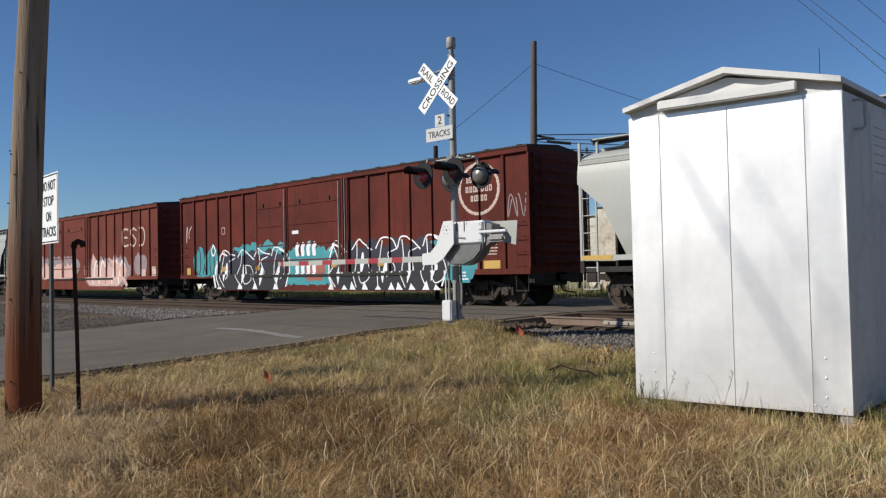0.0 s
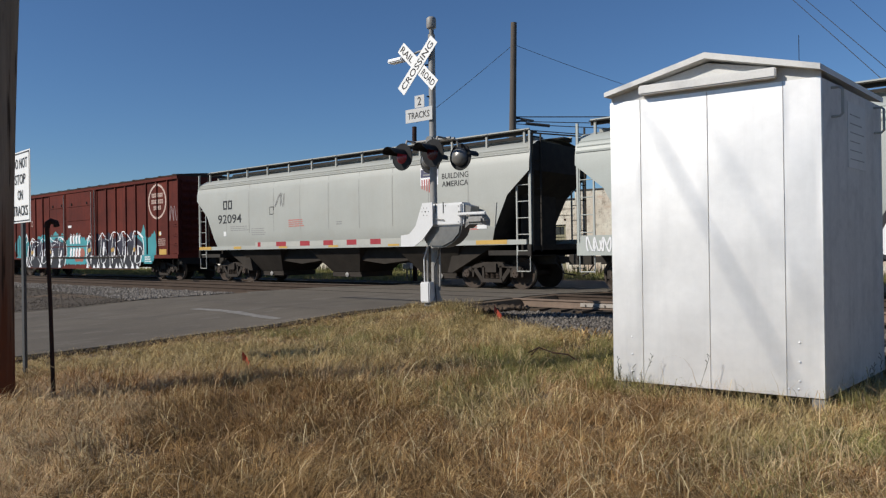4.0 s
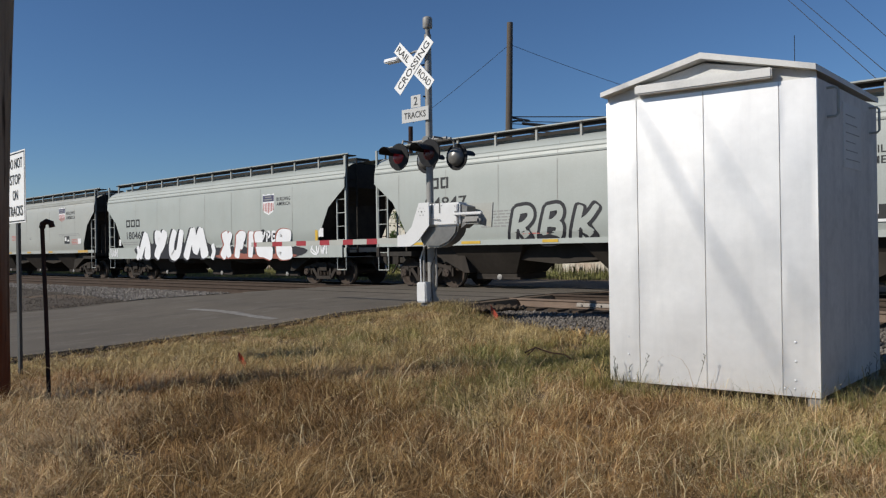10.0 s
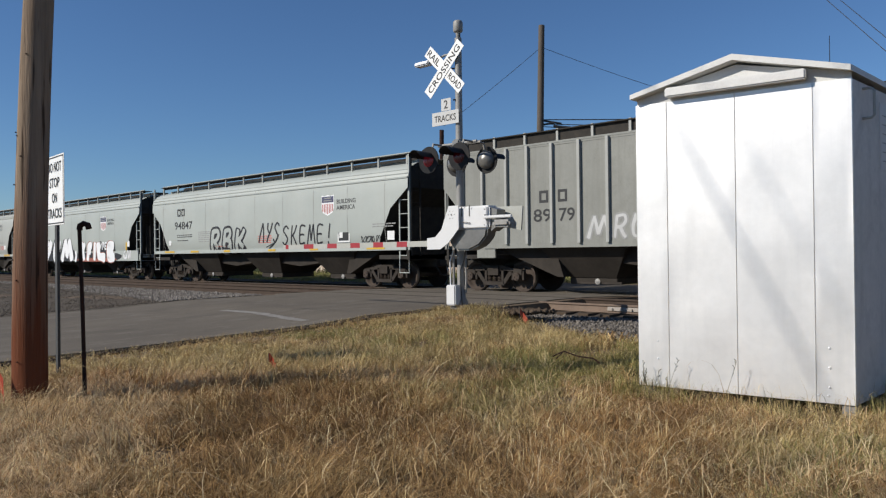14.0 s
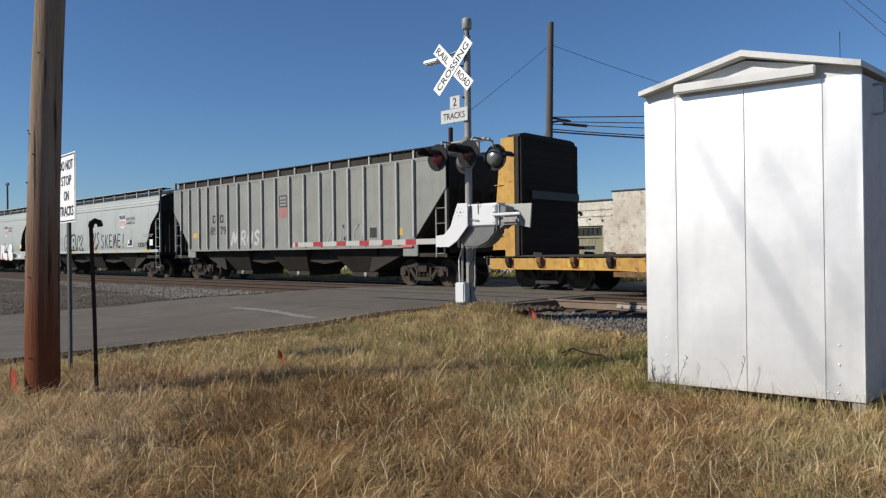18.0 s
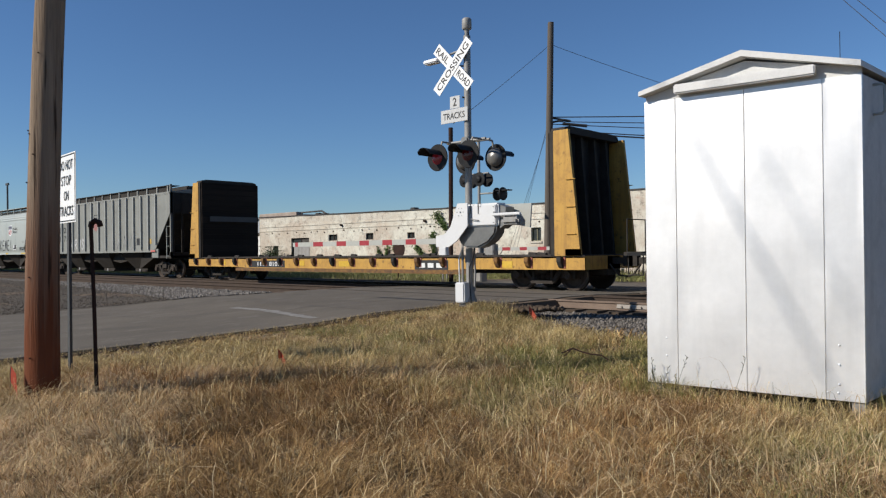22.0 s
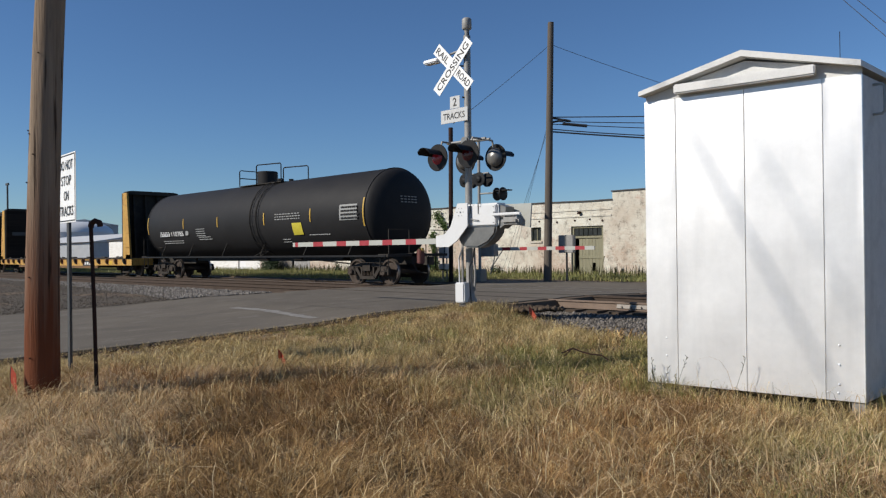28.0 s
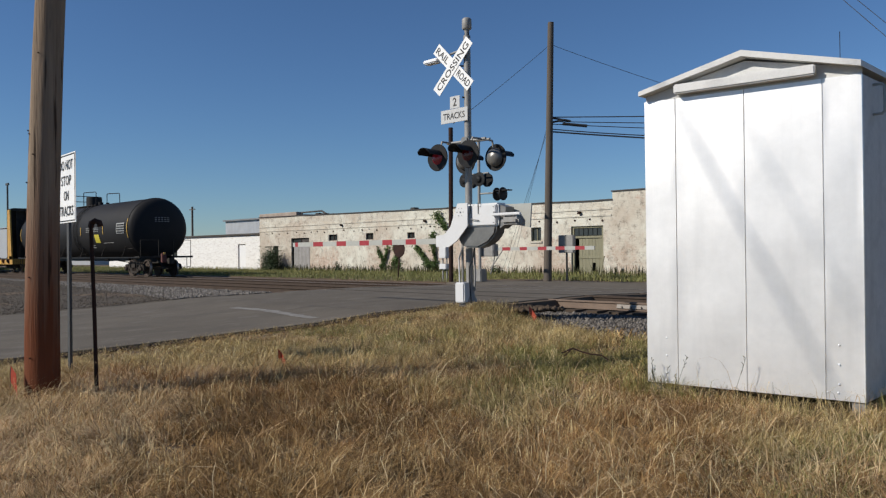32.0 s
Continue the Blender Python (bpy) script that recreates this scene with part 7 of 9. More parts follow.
def curved_hopper(name, x0, x1, paint, label, seams, sill_pale=True, deep=False, cut=1.35, mark_col=None):
    """A curved-side covered grain hopper between x0 and x1 (where they are at 24 s)."""
    L_, ctr = x1 - x0, (x0 + x1) / 2
    h = L_ / 2
    c = car(name, ctr, label, "hopper car", "covered hopper cars")
    zs = [p[1] for p in PROFILE]

    def zlow(x):
        d = h - abs(x)
        return 1.40 if d > cut else float(np.interp(d, [0, cut * .55, cut * .9, cut], [3.35, 2.7, 1.75, 1.40]))

    xs = sorted({-h, -h + cut * .25, -h + cut * .55, -h + cut * .9, -h + cut, 0, h - cut, h - cut * .9, h - cut * .55, h - cut * .25, h})
    bm = bmesh.new()
    rows_ = []
    for x in xs:
        zl = zlow(x)
        ring = []
        for s in (-1, 1):
            pr = [(float(np.interp(max(z, zl), zs[:9], [p[0] for p in PROFILE[:9]])) if z < 4.24 else y, max(z, zl)) for y, z in PROFILE]
            pr = [(s * y, z) for y, z in pr]
            ring += pr if s < 0 else pr[-2::-1]
        rows_.append([bm.verts.new((x, y, z)) for y, z in ring])
    for a, b in zip(rows_[:-1], rows_[1:]):
        for i in range(len(a) - 1):
            bm.faces.new((a[i], a[i + 1], b[i + 1], b[i]))
    bmesh.ops.remove_doubles(bm, verts=bm.verts, dist=.0005)
    part("body", bm, paint, c, smooth=True)
    # slope sheets and floor under the body, in a dark tone that stands for shade
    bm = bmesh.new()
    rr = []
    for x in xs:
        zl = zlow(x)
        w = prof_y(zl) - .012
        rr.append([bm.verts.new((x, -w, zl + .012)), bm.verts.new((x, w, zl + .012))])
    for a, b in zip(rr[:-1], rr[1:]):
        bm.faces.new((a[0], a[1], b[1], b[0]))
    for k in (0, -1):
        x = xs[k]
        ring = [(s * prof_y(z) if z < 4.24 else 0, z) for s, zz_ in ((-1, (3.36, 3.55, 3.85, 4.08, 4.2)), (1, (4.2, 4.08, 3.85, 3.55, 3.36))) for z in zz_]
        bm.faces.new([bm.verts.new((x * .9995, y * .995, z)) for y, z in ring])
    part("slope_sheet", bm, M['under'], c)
    yo = lambda z: -prof_y(z)
    for s in (-1, 1):
        for sx in seams:
            bm = bmesh.new()
            prev = None
            for za in (1.42, 2.0, 2.6, 3.2, 3.55, 3.85, 4.05):
                ya = s * (prof_y(za) + .004)
                cur = [bm.verts.new((sx - .011, ya, za)), bm.verts.new((sx + .011, ya, za))]
                if prev:
                    bm.faces.new((prev[0], prev[1], cur[1], cur[0]))
                prev = cur
            part("weld_seam", bm, M['hopdirty'], c)
    for z, hh in ((3.70, .035),) if deep else ((3.93, .035),):
        bm = bmesh.new()
        for s in (-1, 1):
            y = prof_y(z) + .012
            slab(bm, [(s * (y + .02), z - hh), (s * (y + .025), z + hh * .2), (s * (y - .04), z + hh)], -h + .02, h - .02, 'x')
        part("eave_rib", bm, paint, c)
    # side sill
    for s in (-1, 1):
        if deep == 2:
            bm = box(-h + .15, h - .15, s * 1.585 - .02, s * 1.585 + .02, .98, 1.5)
        else:
            bm = bmesh.new()
            bx(bm, -h + .15, h - .15, s * 1.53 - .03, s * 1.53 + .03, 1.30, 1.44)
        part("side_sill", bm, paint, c)
    # pressed ledges along the shoulder
    for s in (-1, 1):
        for yy, zz_ in ((prof_y(3.83), 3.83), (prof_y(3.96), 3.96)) if deep else ((1.55, 3.86), (1.475, 4.0)):
            part("shoulder_ledge", tube(bmesh.new(), [(-h + .05, s * yy, zz_), (h - .05, s * yy, zz_)], .022, 6), paint, c)
    # roof walkway with its posts, hatches
    for s in (-1, 1):
        part("walkway", box(-h + .25, h - .25, s * .98 - .3, s * .98 + .2, 4.5, 4.53), M['under'], c, "dark grating roof walkway")
        part("walkway_side", box(-h + .25, h - .25, s * 1.16 - .012, s * 1.16 + .012, 4.41, 4.545), M['under'], c, "dark grating along the walkway edge")
        part("walkway_rim", box(-h + .25, h - .25, s * 1.17 - .02, s * 1.17 + .02, 4.546, 4.58), paint, c)
        n = 13
        for i in range(n):
            x = -h + .4 + i * (L_ - .8) / (n - 1)
            part("walkway_post", box(x - .03, x + .03, s * 1.205 - .03, s * 1.205 + .03, 4.1, 4.56), M['ribpale'], c)
    part("hatch_trough", soft_box(-h + .7, h - .7, -.38, .38, 4.3, 4.53, .05), M['under'], c, "dark loading-hatch trough")
    part("roof_upstand", box(-h + .3, h - .3, -.8, .8, 4.27, 4.36), M['hopdirty'], c)
    discharge_bays(c, [b * (h - cut) * .62 for b in (-1, 0, 1)], h - cut)
    # ends: platforms, posts, ladders, brake gear; the dark tone also carries their shade
    for s in (-1, 1):
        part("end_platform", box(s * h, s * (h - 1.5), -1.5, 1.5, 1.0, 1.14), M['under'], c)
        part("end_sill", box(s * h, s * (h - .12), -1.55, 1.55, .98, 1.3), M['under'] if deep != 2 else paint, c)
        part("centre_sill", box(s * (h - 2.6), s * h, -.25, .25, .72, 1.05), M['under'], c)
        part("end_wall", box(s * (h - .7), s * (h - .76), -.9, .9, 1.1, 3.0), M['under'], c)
        for y in (-1.5, 1.5):
            ladder(c, s * (h - .28), y, 1.0, 3.45, .42, paint)
            part("corner_post", box(s * h, s * (h - .06), y - .03, y + .03, 1.1, 4.45), paint, c)
            part("step", rods([((s * (h - .5), y * 1.0, 1.05), (s * (h - .5), y, .55)), ((s * (h - .06), y, 1.05), (s * (h - .06), y, .55)), ((s * (h - .5), y, .55), (s * (h - .06), y, .55))], .016, 6), paint, c)
        end_ladder(c, s * (h + .02), -1.45, 1.1, 4.4, M['under'])
    for x, y0, y1, z, r in ((h - .9, 0, .9, 2.2, .18), (h - 1.2, .3, 1.1, 1.3, .2)):
        bm = bmesh.new()
        rod(bm, (x, y0, z), (x, y1, z), r, seg=14)
        part("brake_reservoir", bm, M['under'], c)
    for s in (-1, 1):
        truck(c, s * (h - 1.72))
    couplers(c, h)
    return c, yo, ctr


def mark(c, ctr, rects, y_of, material, label, name="stencil_bar"):
    for x, z, w, hh in rects:
        part(name, bars([(x - ctr, z, w, hh)], y_of), material, c, label)


def initials(c, ctr, x0, x1, z, hh, n, y_of, material, label):
    """Plain hollow shapes in place of initials."""
    step = (x1 - x0) / n
    for i in range(n):
        a, b = x0 - ctr + (i + .1) * step, x0 - ctr + (i + .9) * step
        k = min(.075, (b - a) * .26)
        part("stencil_shape", bars([(a + k / 2, z, k, hh), (b - k / 2, z, k, hh), ((a + b) / 2, z - hh / 2 + k / 2, b - a - 2 * k, k), ((a + b) / 2, z + hh / 2 - k / 2, b - a - 2 * k, k)], y_of), material, c, label)


rt = random.Random(11)

# a pale hopper at the head
h0, yo, ct = curved_hopper("hopper_car", -178.6, -161.0, M['hopgrey'], "pale grey curved-side covered hopper car ahead of the boxcars", [x * 1.7 for x in range(-3, 4)], deep=1)

# red boxcars
RIB_X = [-8.60, -7.63, -6.65, -5.68, -4.67, 2.97, 3.95, 4.95, 5.92, 6.90, 7.84, 8.80]
BOX_SPANS = [(x - .045, x + .045, -.062) for x in RIB_X] + [(-3.70, 1.97, -.062)]


def boxcar(x0, x1, paint, label, plain):
    L_, ctr = x1 - x0, (x0 + x1) / 2
    h = L_ / 2
    c = car("boxcar", ctr, label, "boxcar", "red boxcars")
    Y_, TOP = 1.56, 4.60
    part("body", box(-h + .03, h - .03, -Y_ + .07, Y_ - .07, 1.05, TOP), paint, c)
    bm = bmesh.new()
    slab(bm, [(-Y_ - .05, TOP), (-Y_ - .05, TOP + .05), (0, TOP + .2), (Y_ + .05, TOP + .05), (Y_ + .05, TOP)], -h, h, 'x')
    rf = part("roof", bm, M['darkroof'], c, "sooty dark roof")
    for i in range(17):
        x = -h + .3 + i * (L_ - .6) / 16
        bm = bmesh.new()
        slab(bm, [(-Y_ - .055, TOP + .02), (-Y_ - .055, TOP + .075), (0, TOP + .225), (Y_ + .055, TOP + .075), (Y_ + .055, TOP + .02), (0, TOP + .19)], x - .06, x + .06, 'x')
        part("roof_seam", bm, M['darkroof'], rf)
    for s in (-1, 1):
        part("top_chord", box(-h, h, s * Y_ - .03, s * Y_ + .02, TOP - .14, TOP), paint, c)
        part("side_sill", box(-h, h, s * Y_ - .03, s * Y_ + .03, .98, 1.14), paint, c)
        bm = bmesh.new()
        slab(bm, [(-6.75, 1.0), (-6.45, .47), (6.0, .47), (6.35, 1.0)], s * Y_ - .025, s * Y_ + .015, 'y')
        part("deep_sill", bm, paint, c, "fishbelly centre part of the side sill")
        for xl in RIB_X:
            bm = bmesh.new()
            slab(bm, [(xl - .06, -.05), (xl - .045, .012), (xl + .045, .012), (xl + .055, -.05)], 1.14, TOP - .14, 'z')
            for v in bm.verts:
                v.co.y = s * (Y_ - .02 + v.co.y)
            part("rib", bm, paint, c)
        for a, b in ((-3.70, -1.66), (-1.62, 1.58)):
            d = part("door", box(a, b, s * (Y_ - .07), s * (Y_ - .01), 1.12, TOP - .16), paint, c, "sliding door")
            for z in (1.62, 2.22, 2.98, 3.72):
                part("door_stiffener", box(a + .07, b - .07, s * (Y_ - .01), s * (Y_ + .012), z, z + .04), paint, d)
            for x in (a + .02, b - .06):
                part("door_edge", box(x, x + .04, s * (Y_ - .01), s * (Y_ + .016), 1.13, TOP - .18), paint, d)
            part("lock_bar", rods([((b - .1, s * (Y_ + .03), 1.15), (b - .1, s * (Y_ + .03), TOP - .2))], .022, 6), M['hopdirty'] if not plain else paint, d)
            for k in (.25, .8):
                part("door_hasp", box(a + (b - a) * k - .03, a + (b - a) * k + .03, s * (Y_ - .01), s * (Y_ + .035), 3.78, 3.92), M['under'], d)
        part("door_track", box(-4.0, 4.9, s * (Y_ + .0), s * (Y_ + .07), 1.0, 1.09), M['under'], c)
        bm = box(1.62, 1.71, s * (Y_ - .01), s * (Y_ + .03), 1.14, TOP - .14)
        bx(bm, 1.88, 1.96, s * (Y_ - .01), s * (Y_ + .03), 1.14, TOP - .14)
        part("door_post", bm, paint, c)
        part("door_post_rod", rods([((1.8, s * (Y_ + .02), 1.15), (1.8, s * (Y_ + .02), TOP - .15))], .016, 6), M['hopdirty'] if not plain else paint, c)
    for s in (-1, 1):
        en = part("end_wall", box(s * h, s * (h - .06), -Y_, Y_, 1.0, TOP), paint, c)
        for i in range(10):
            bm = bmesh.new()
            z = 1.2 + i * .335
            slab(bm, [(0, z), (.07, z + .1), (.07, z + .17), (0, z + .27)], -1.42, 1.42, 'y')
            for v in bm.verts:
                v.co.x = s * (h + v.co.x)
            part("end_corrugation", bm, paint, en)
        part("end_sill", box(s * h, s * (h - .2), -1.4, 1.4, .72, 1.0), M['under'], c)
        for y in (-1, 1):
            for k in range(4):
                z = 1.2 + k * .42
                part("grab_iron", tube(bmesh.new(), [(s * (h - .35) - .2, y * (Y_ - .01), z), (s * (h - .35) - .2, y * (Y_ + .06), z), (s * (h - .35) + .2, y * (Y_ + .06), z), (s * (h - .35) + .2, y * (Y_ - .01), z)], .012, 6), paint, c)
        end_ladder(c, s * (h + .05), -1.4, 1.2, 4.4, paint)
        part("step", rods([((s * (h - .55), -1.5, 1.0), (s * (h - .55), -1.5, .5)), ((s * (h - .12), -1.5, 1.0), (s * (h - .12), -1.5, .5)), ((s * (h - .55), -1.5, .5), (s * (h - .12), -1.5, .5))], .018, 6), M['under'], c)
        truck(c, s * 7.62)
    part("centre_sill", box(-h, h, -.3, .3, .62, 1.0), M['under'], c)
    couplers(c, h)
    return c, ctr


def spray(c, pts, half, y, material, name, label="", spans=None, parent=None):
    """One sprayed stroke through a few points, laid over ribs and doors."""
    bm = bmesh.new()
    ribbon(bm, smooth_line(pts), (lambda u: half) if not callable(half) else half, y)
    if spans:
        drape(bm, spans)
    return part(name, bm, material, parent or c, label)


def wild_piece(c, x0, x1, z0, z1, n, y, seed, spans):
    """A wildstyle piece: dark interlocked letters with violet tops, white outlines, white fills and a toothed white foot."""
    r = random.Random(seed)
    w = (x1 - x0) / n
    m = n * 10

    def top(u):
        return z1 - .16 * (z1 - z0) * abs(math.sin(u * n * math.pi)) ** 1.5 - .04 * noise.noise((u * 9, seed, 0))

    for za, mat, yy, nm in ((0.0, M['navy'], y, "piece_ground"), (.5, M['violet'], y - .0008, "piece_shade")):
        bm = bmesh.new()
        prev = None
        for i in range(m + 1):
            u = i / m
            e = min(1.0, min(u, 1 - u) * 9) ** .5
            mid = z0 + .45 * (z1 - z0)
            t_ = mid + (top(u) - mid) * e
            lo = mid + (z0 - mid) * e
            a = lo if za == 0 else lo + (t_ - lo) * (.55 + .16 * math.sin(u * n * 5 + seed))
            cur = (bm.verts.new((x0 + (x1 - x0) * u, yy, a)), bm.verts.new((x0 + (x1 - x0) * u, yy, t_ - .02)))
            if prev:
                bm.faces.new((prev[0], cur[0], cur[1], prev[1]))
            prev = cur
        drape(bm, spans)
        g = part(nm, bm, mat, c, "dark sprayed ground of the letters" if za == 0 else "dark violet upper half of the letters")
    # outline along the top and round the two ends
    h = z1 - z0
    spray(c, [(x0 + .25, z0 + .1), (x0 + .02, z0 + .3 * h), (x0 + .05, z0 + .62 * h), (x0 + .3, z0 + .9 * h), (x0 + .55 * w, top(.5 / n) + .02)], .036, y - .002, M['spraywhite'], "piece_outline", "white outline stroke", spans)
    spray(c, [(x1 - .5 * w, z0 + .95 * h), (x1 - .1, z0 + .78 * h), (x1 - .02, z0 + .4 * h), (x1 - .22, z0 + .08 * h)], .032, y - .002, M['spraywhite'], "piece_outline", "white outline stroke", spans)
    for k in range(n):
        a = x0 + (k + r.uniform(-.1, .1)) * w
        j = lambda q=.12: r.uniform(-q, q) * w
        spray(c, [(a + .1 * w, z0 + .8 * h), (a + .3 * w + j(), z1 - .02), (a + .7 * w + j(), z1 - r.uniform(.0, .12) * h), (a + 1.0 * w, z0 + r.uniform(.7, .9) * h)], .026, y - .0022, M['spraywhite'], "piece_outline", "white outline stroke", spans)
        spray(c, [(a + .3 * w + j(), z0 + .94 * h), (a + .36 * w + j(), z0 + .62 * h), (a + .18 * w + j(), z0 + .34 * h), (a + .36 * w + j(), z0 + .06 * h)], .02, y - .0024, M['spraywhite'], "piece_outline", "white outline stroke", spans)
        if k % 3 != 1:
            spray(c, [(a + .96 * w + j(), z0 + .78 * h), (a + .62 * w + j(), z0 + .68 * h), (a + .8 * w + j(), z0 + .4 * h), (a + .55 * w + j(), z0 + .26 * h)], .02, y - .0026, M['spraywhite'], "piece_outline", "white outline stroke", spans)
        else:
            spray(c, [(a + .5 * w, z0 + .6 * h), (a + .85 * w, z0 + .55 * h), (a + .95 * w, z0 + .25 * h), (a + .6 * w, z0 + .14 * h), (a + .45 * w, z0 + .35 * h)], .019, y - .0026, M['spraywhite'], "piece_outline", "white outline loop", spans)
        fx, fz = a + r.uniform(.42, .6) * w, z0 + r.uniform(.3, .5) * h
        spray(c, [(fx + .06 * w, fz + .24 * h), (fx + j(.05), fz), (fx - .05 * w, fz - .2 * h)], lambda u, q=.085 * w: q * (1.1 - .8 * abs(2 * u - .8)), y - .0028, M['spraywhite'], "piece_fill", "white sprayed fill", spans)
        if k % 2 == 0:
            spray(c, [(a + .22 * w, z0 + .5 * h), (a + .42 * w, z0 + .53 * h)], .095, y - .003, M['rustyellow'], "piece_fill", "ochre sprayed fill", spans)
        for q in range(2 if seed == 8 else 1):
            bm = bmesh.new()
            tx0 = a + (q * .5 + r.uniform(.04, .2)) * w
            tri = [(tx0, z0 + .02), (tx0 + .28 * w, z0 + .02), (tx0 + r.uniform(.08, .2) * w, z0 + r.uniform(.1, .18) * h)]
            bm.faces.new([bm.verts.new((px_, y - .002, pz_)) for px_, pz_ in tri])
            drape(bm, spans)
            part("piece_tooth", bm, M['spraywhite'], c, "white tooth at the foot of the letters")
    return g


def tag_text(c, text, x0, x1, z0, z1, y, half, material, lean=.1, label="thin sprayed tag", spans=None):
    """Hand-sprayed letters of single strokes; y may follow the height."""
    step = (x1 - x0) / len(text)
    for i, q in enumerate(text):
        letter = None
        for st_ in GLYPHS[q]:
            bm = bmesh.new()
            ribbon(bm, smooth_line([(x0 + (i + .08 + .84 * px_) * step + lean * (pz_ - .5) * (z1 - z0), z0 + pz_ * (z1 - z0)) for px_, pz_ in st_]), lambda u: half, 0.0)
            for v in bm.verts:
                v.co.y = (y(v.co.z) if callable(y) else y) - .006
            if spans:
                drape(bm, spans)
            if letter is None:
                letter = part("graffiti_tag", bm, material, c, label)
            else:
                part("stroke", bm, material, letter)


side = lambda z: -1.4925
b1, ct1 = boxcar(-159.42, -139.97, M['boxred2'], "faded red boxcar with pale graffiti along its side", True)
tag_text(b1, "ESD", -143.85 - ct1, -141.2 - ct1, 2.66, 3.56, -1.489, .045, M['cream'], 0, "cream sprayed letters", BOX_SPANS)
cloud(b1, -148.5 - ct1, -142.9 - ct1, .55, 2.55, 22, side, M['greyspray'], 16, spans=BOX_SPANS)
cloud(b1, -148.3 - ct1, -143.4 - ct1, .58, 2.4, 22, lambda z: -1.4932, M['spraypink'], 6, spans=BOX_SPANS)
for k in range(6):
    xk = -148.0 - ct1 + k * .78
    spray(b1, [(xk, .8), (xk - .08, 1.4), (xk + .2, 2.0), (xk + .5, 1.7)], .05, -1.4945, M['spraywhite'] if k % 3 else M['greyspray'], "piece_outline", "pale sprayed outline stroke", BOX_SPANS)
spray(b1, [(-144.4 - ct1, 1.8), (-143.7 - ct1, 1.2), (-143.2 - ct1, .7)], .12, -1.495, M['spraypink'], "piece_fill", "pink sprayed fill", BOX_SPANS)
cloud(b1, -142.6 - ct1, -141.2 - ct1, 1.15, 2.5, 8, side, M['greyspray'], 26, spans=BOX_SPANS)
cloud(b1, -155.5 - ct1, -149.0 - ct1, 1.0, 2.7, 16, side, M['greyspray'], 9, spans=BOX_SPANS)
cloud(b1, -155.0 - ct1, -149.6 - ct1, 1.0, 2.2, 16, lambda z: -1.4934, M['spraypink'], 12, spans=BOX_SPANS)
for x, z, w, hh in ((-141.6, 1.3, .5, .35), (-140.5, 1.35, .4, .5)):
    part("label_plate", bars([(x - ct1, z, w, hh)], lambda q: -1.492), M['cream'], b1, "faded stencil plate")

b2, ct2 = boxcar(-137.79, -118.32, M['boxred'], "rust-red boxcar with teal and black graffiti along its side", False)
# round herald: ring of short bars with plain bars inside, painted over the ribs
bm = bmesh.new()
cx, cz, ro = -120.2 - ct2, 3.55, .8
for i in range(44):
    a0, a1 = 2 * math.pi * (i + .06) / 44, 2 * math.pi * (i + .94) / 44
    bm.faces.new([bm.verts.new((cx + r_ * math.cos(a), -1.4935, cz + r_ * math.sin(a))) for r_, a in ((ro - .05 - .05 * (i % 2), a0), (ro, a0), (ro, a1), (ro - .05 - .05 * (i % 2), a1))])
for i in range(48):
    a0, a1 = 2 * math.pi * i / 48, 2 * math.pi * (i + 1) / 48
    bm.faces.new([bm.verts.new((cx + r_ * math.cos(a), -1.4932, cz + r_ * math.sin(a))) for r_, a in ((ro - .09, a0), (ro - .05, a0), (ro - .05, a1), (ro - .09, a1))])
drape(bm, BOX_SPANS)
hr = part("herald_ring", bm, M['cream'], b2, "faded round cream herald ring")
tagged(hr, "faded round cream herald ring", kind="stuff")
for z, n, w in ((3.84, 8, .98), (3.55, 7, 1.05), (3.27, 5, .66)):
    for i in range(n):
        xx = cx - w / 2 + (i + .5) * w / n
        bm = bmesh.new()
        q = w / n * .36
        for a, b, lo, hi in ((-q, -q + .035, -.09, .09), (q - .035, q, -.09, .09), (-q + .035, q - .035, .055, .09), (-q + .035, q - .035, -.09, -.055)):
            bm.faces.new([bm.verts.new((xx + u, -1.4938, z + v)) for u, v in ((a, lo), (b, lo), (b, hi), (a, hi))])
        drape(bm, BOX_SPANS)
        part("herald_bar", bm, M['cream'], hr)
cloud(b2, -136.7 - ct2, -134.5 - ct2, .98, 2.6, 10, side, M['teal'], 21, spans=BOX_SPANS)
cloud(b2, -133.6 - ct2, -129.6 - ct2, 1.5, 2.6, 14, side, M['teal'], 28, spans=BOX_SPANS)
cloud(b2, -130.2 - ct2, -126.6 - ct2, .6, 2.5, 14, side, M['teal'], 22, spans=BOX_SPANS)
cloud(b2, -122.3 - ct2, -120.2 - ct2, .72, 2.5, 10, side, M['teal'], 23, spans=BOX_SPANS)
cloud(b2, -128.6 - ct2, -127.4 - ct2, .8, 1.7, 8, lambda z: -1.4934, M['rustspray'], 29, spans=BOX_SPANS)
wild_piece(b2, -134.75 - ct2, -129.55 - ct2, .5, 2.18, 4, -1.4945, 5, BOX_SPANS)
wild_piece(b2, -127.2 - ct2, -121.45 - ct2, .5, 2.28, 5, -1.4945, 8, BOX_SPANS)
for z, k in ((2.02, 0), (1.3, 1)):
    for i in range(4):
        x = -129.05 - ct2 + i * .34
        spray(b2, [(x, z - .2), (x - .03, z + .05), (x + .05, z + .2)], .1, -1.4965, M['spraywhite'], "graffiti_letter", "fat white sprayed letter", BOX_SPANS)
tag_text(b2, "OXO", -136.6 - ct2, -134.9 - ct2, 1.1, 2.35, -1.489, .035, M['navy'], 0, "dark strokes on the teal patch", BOX_SPANS)
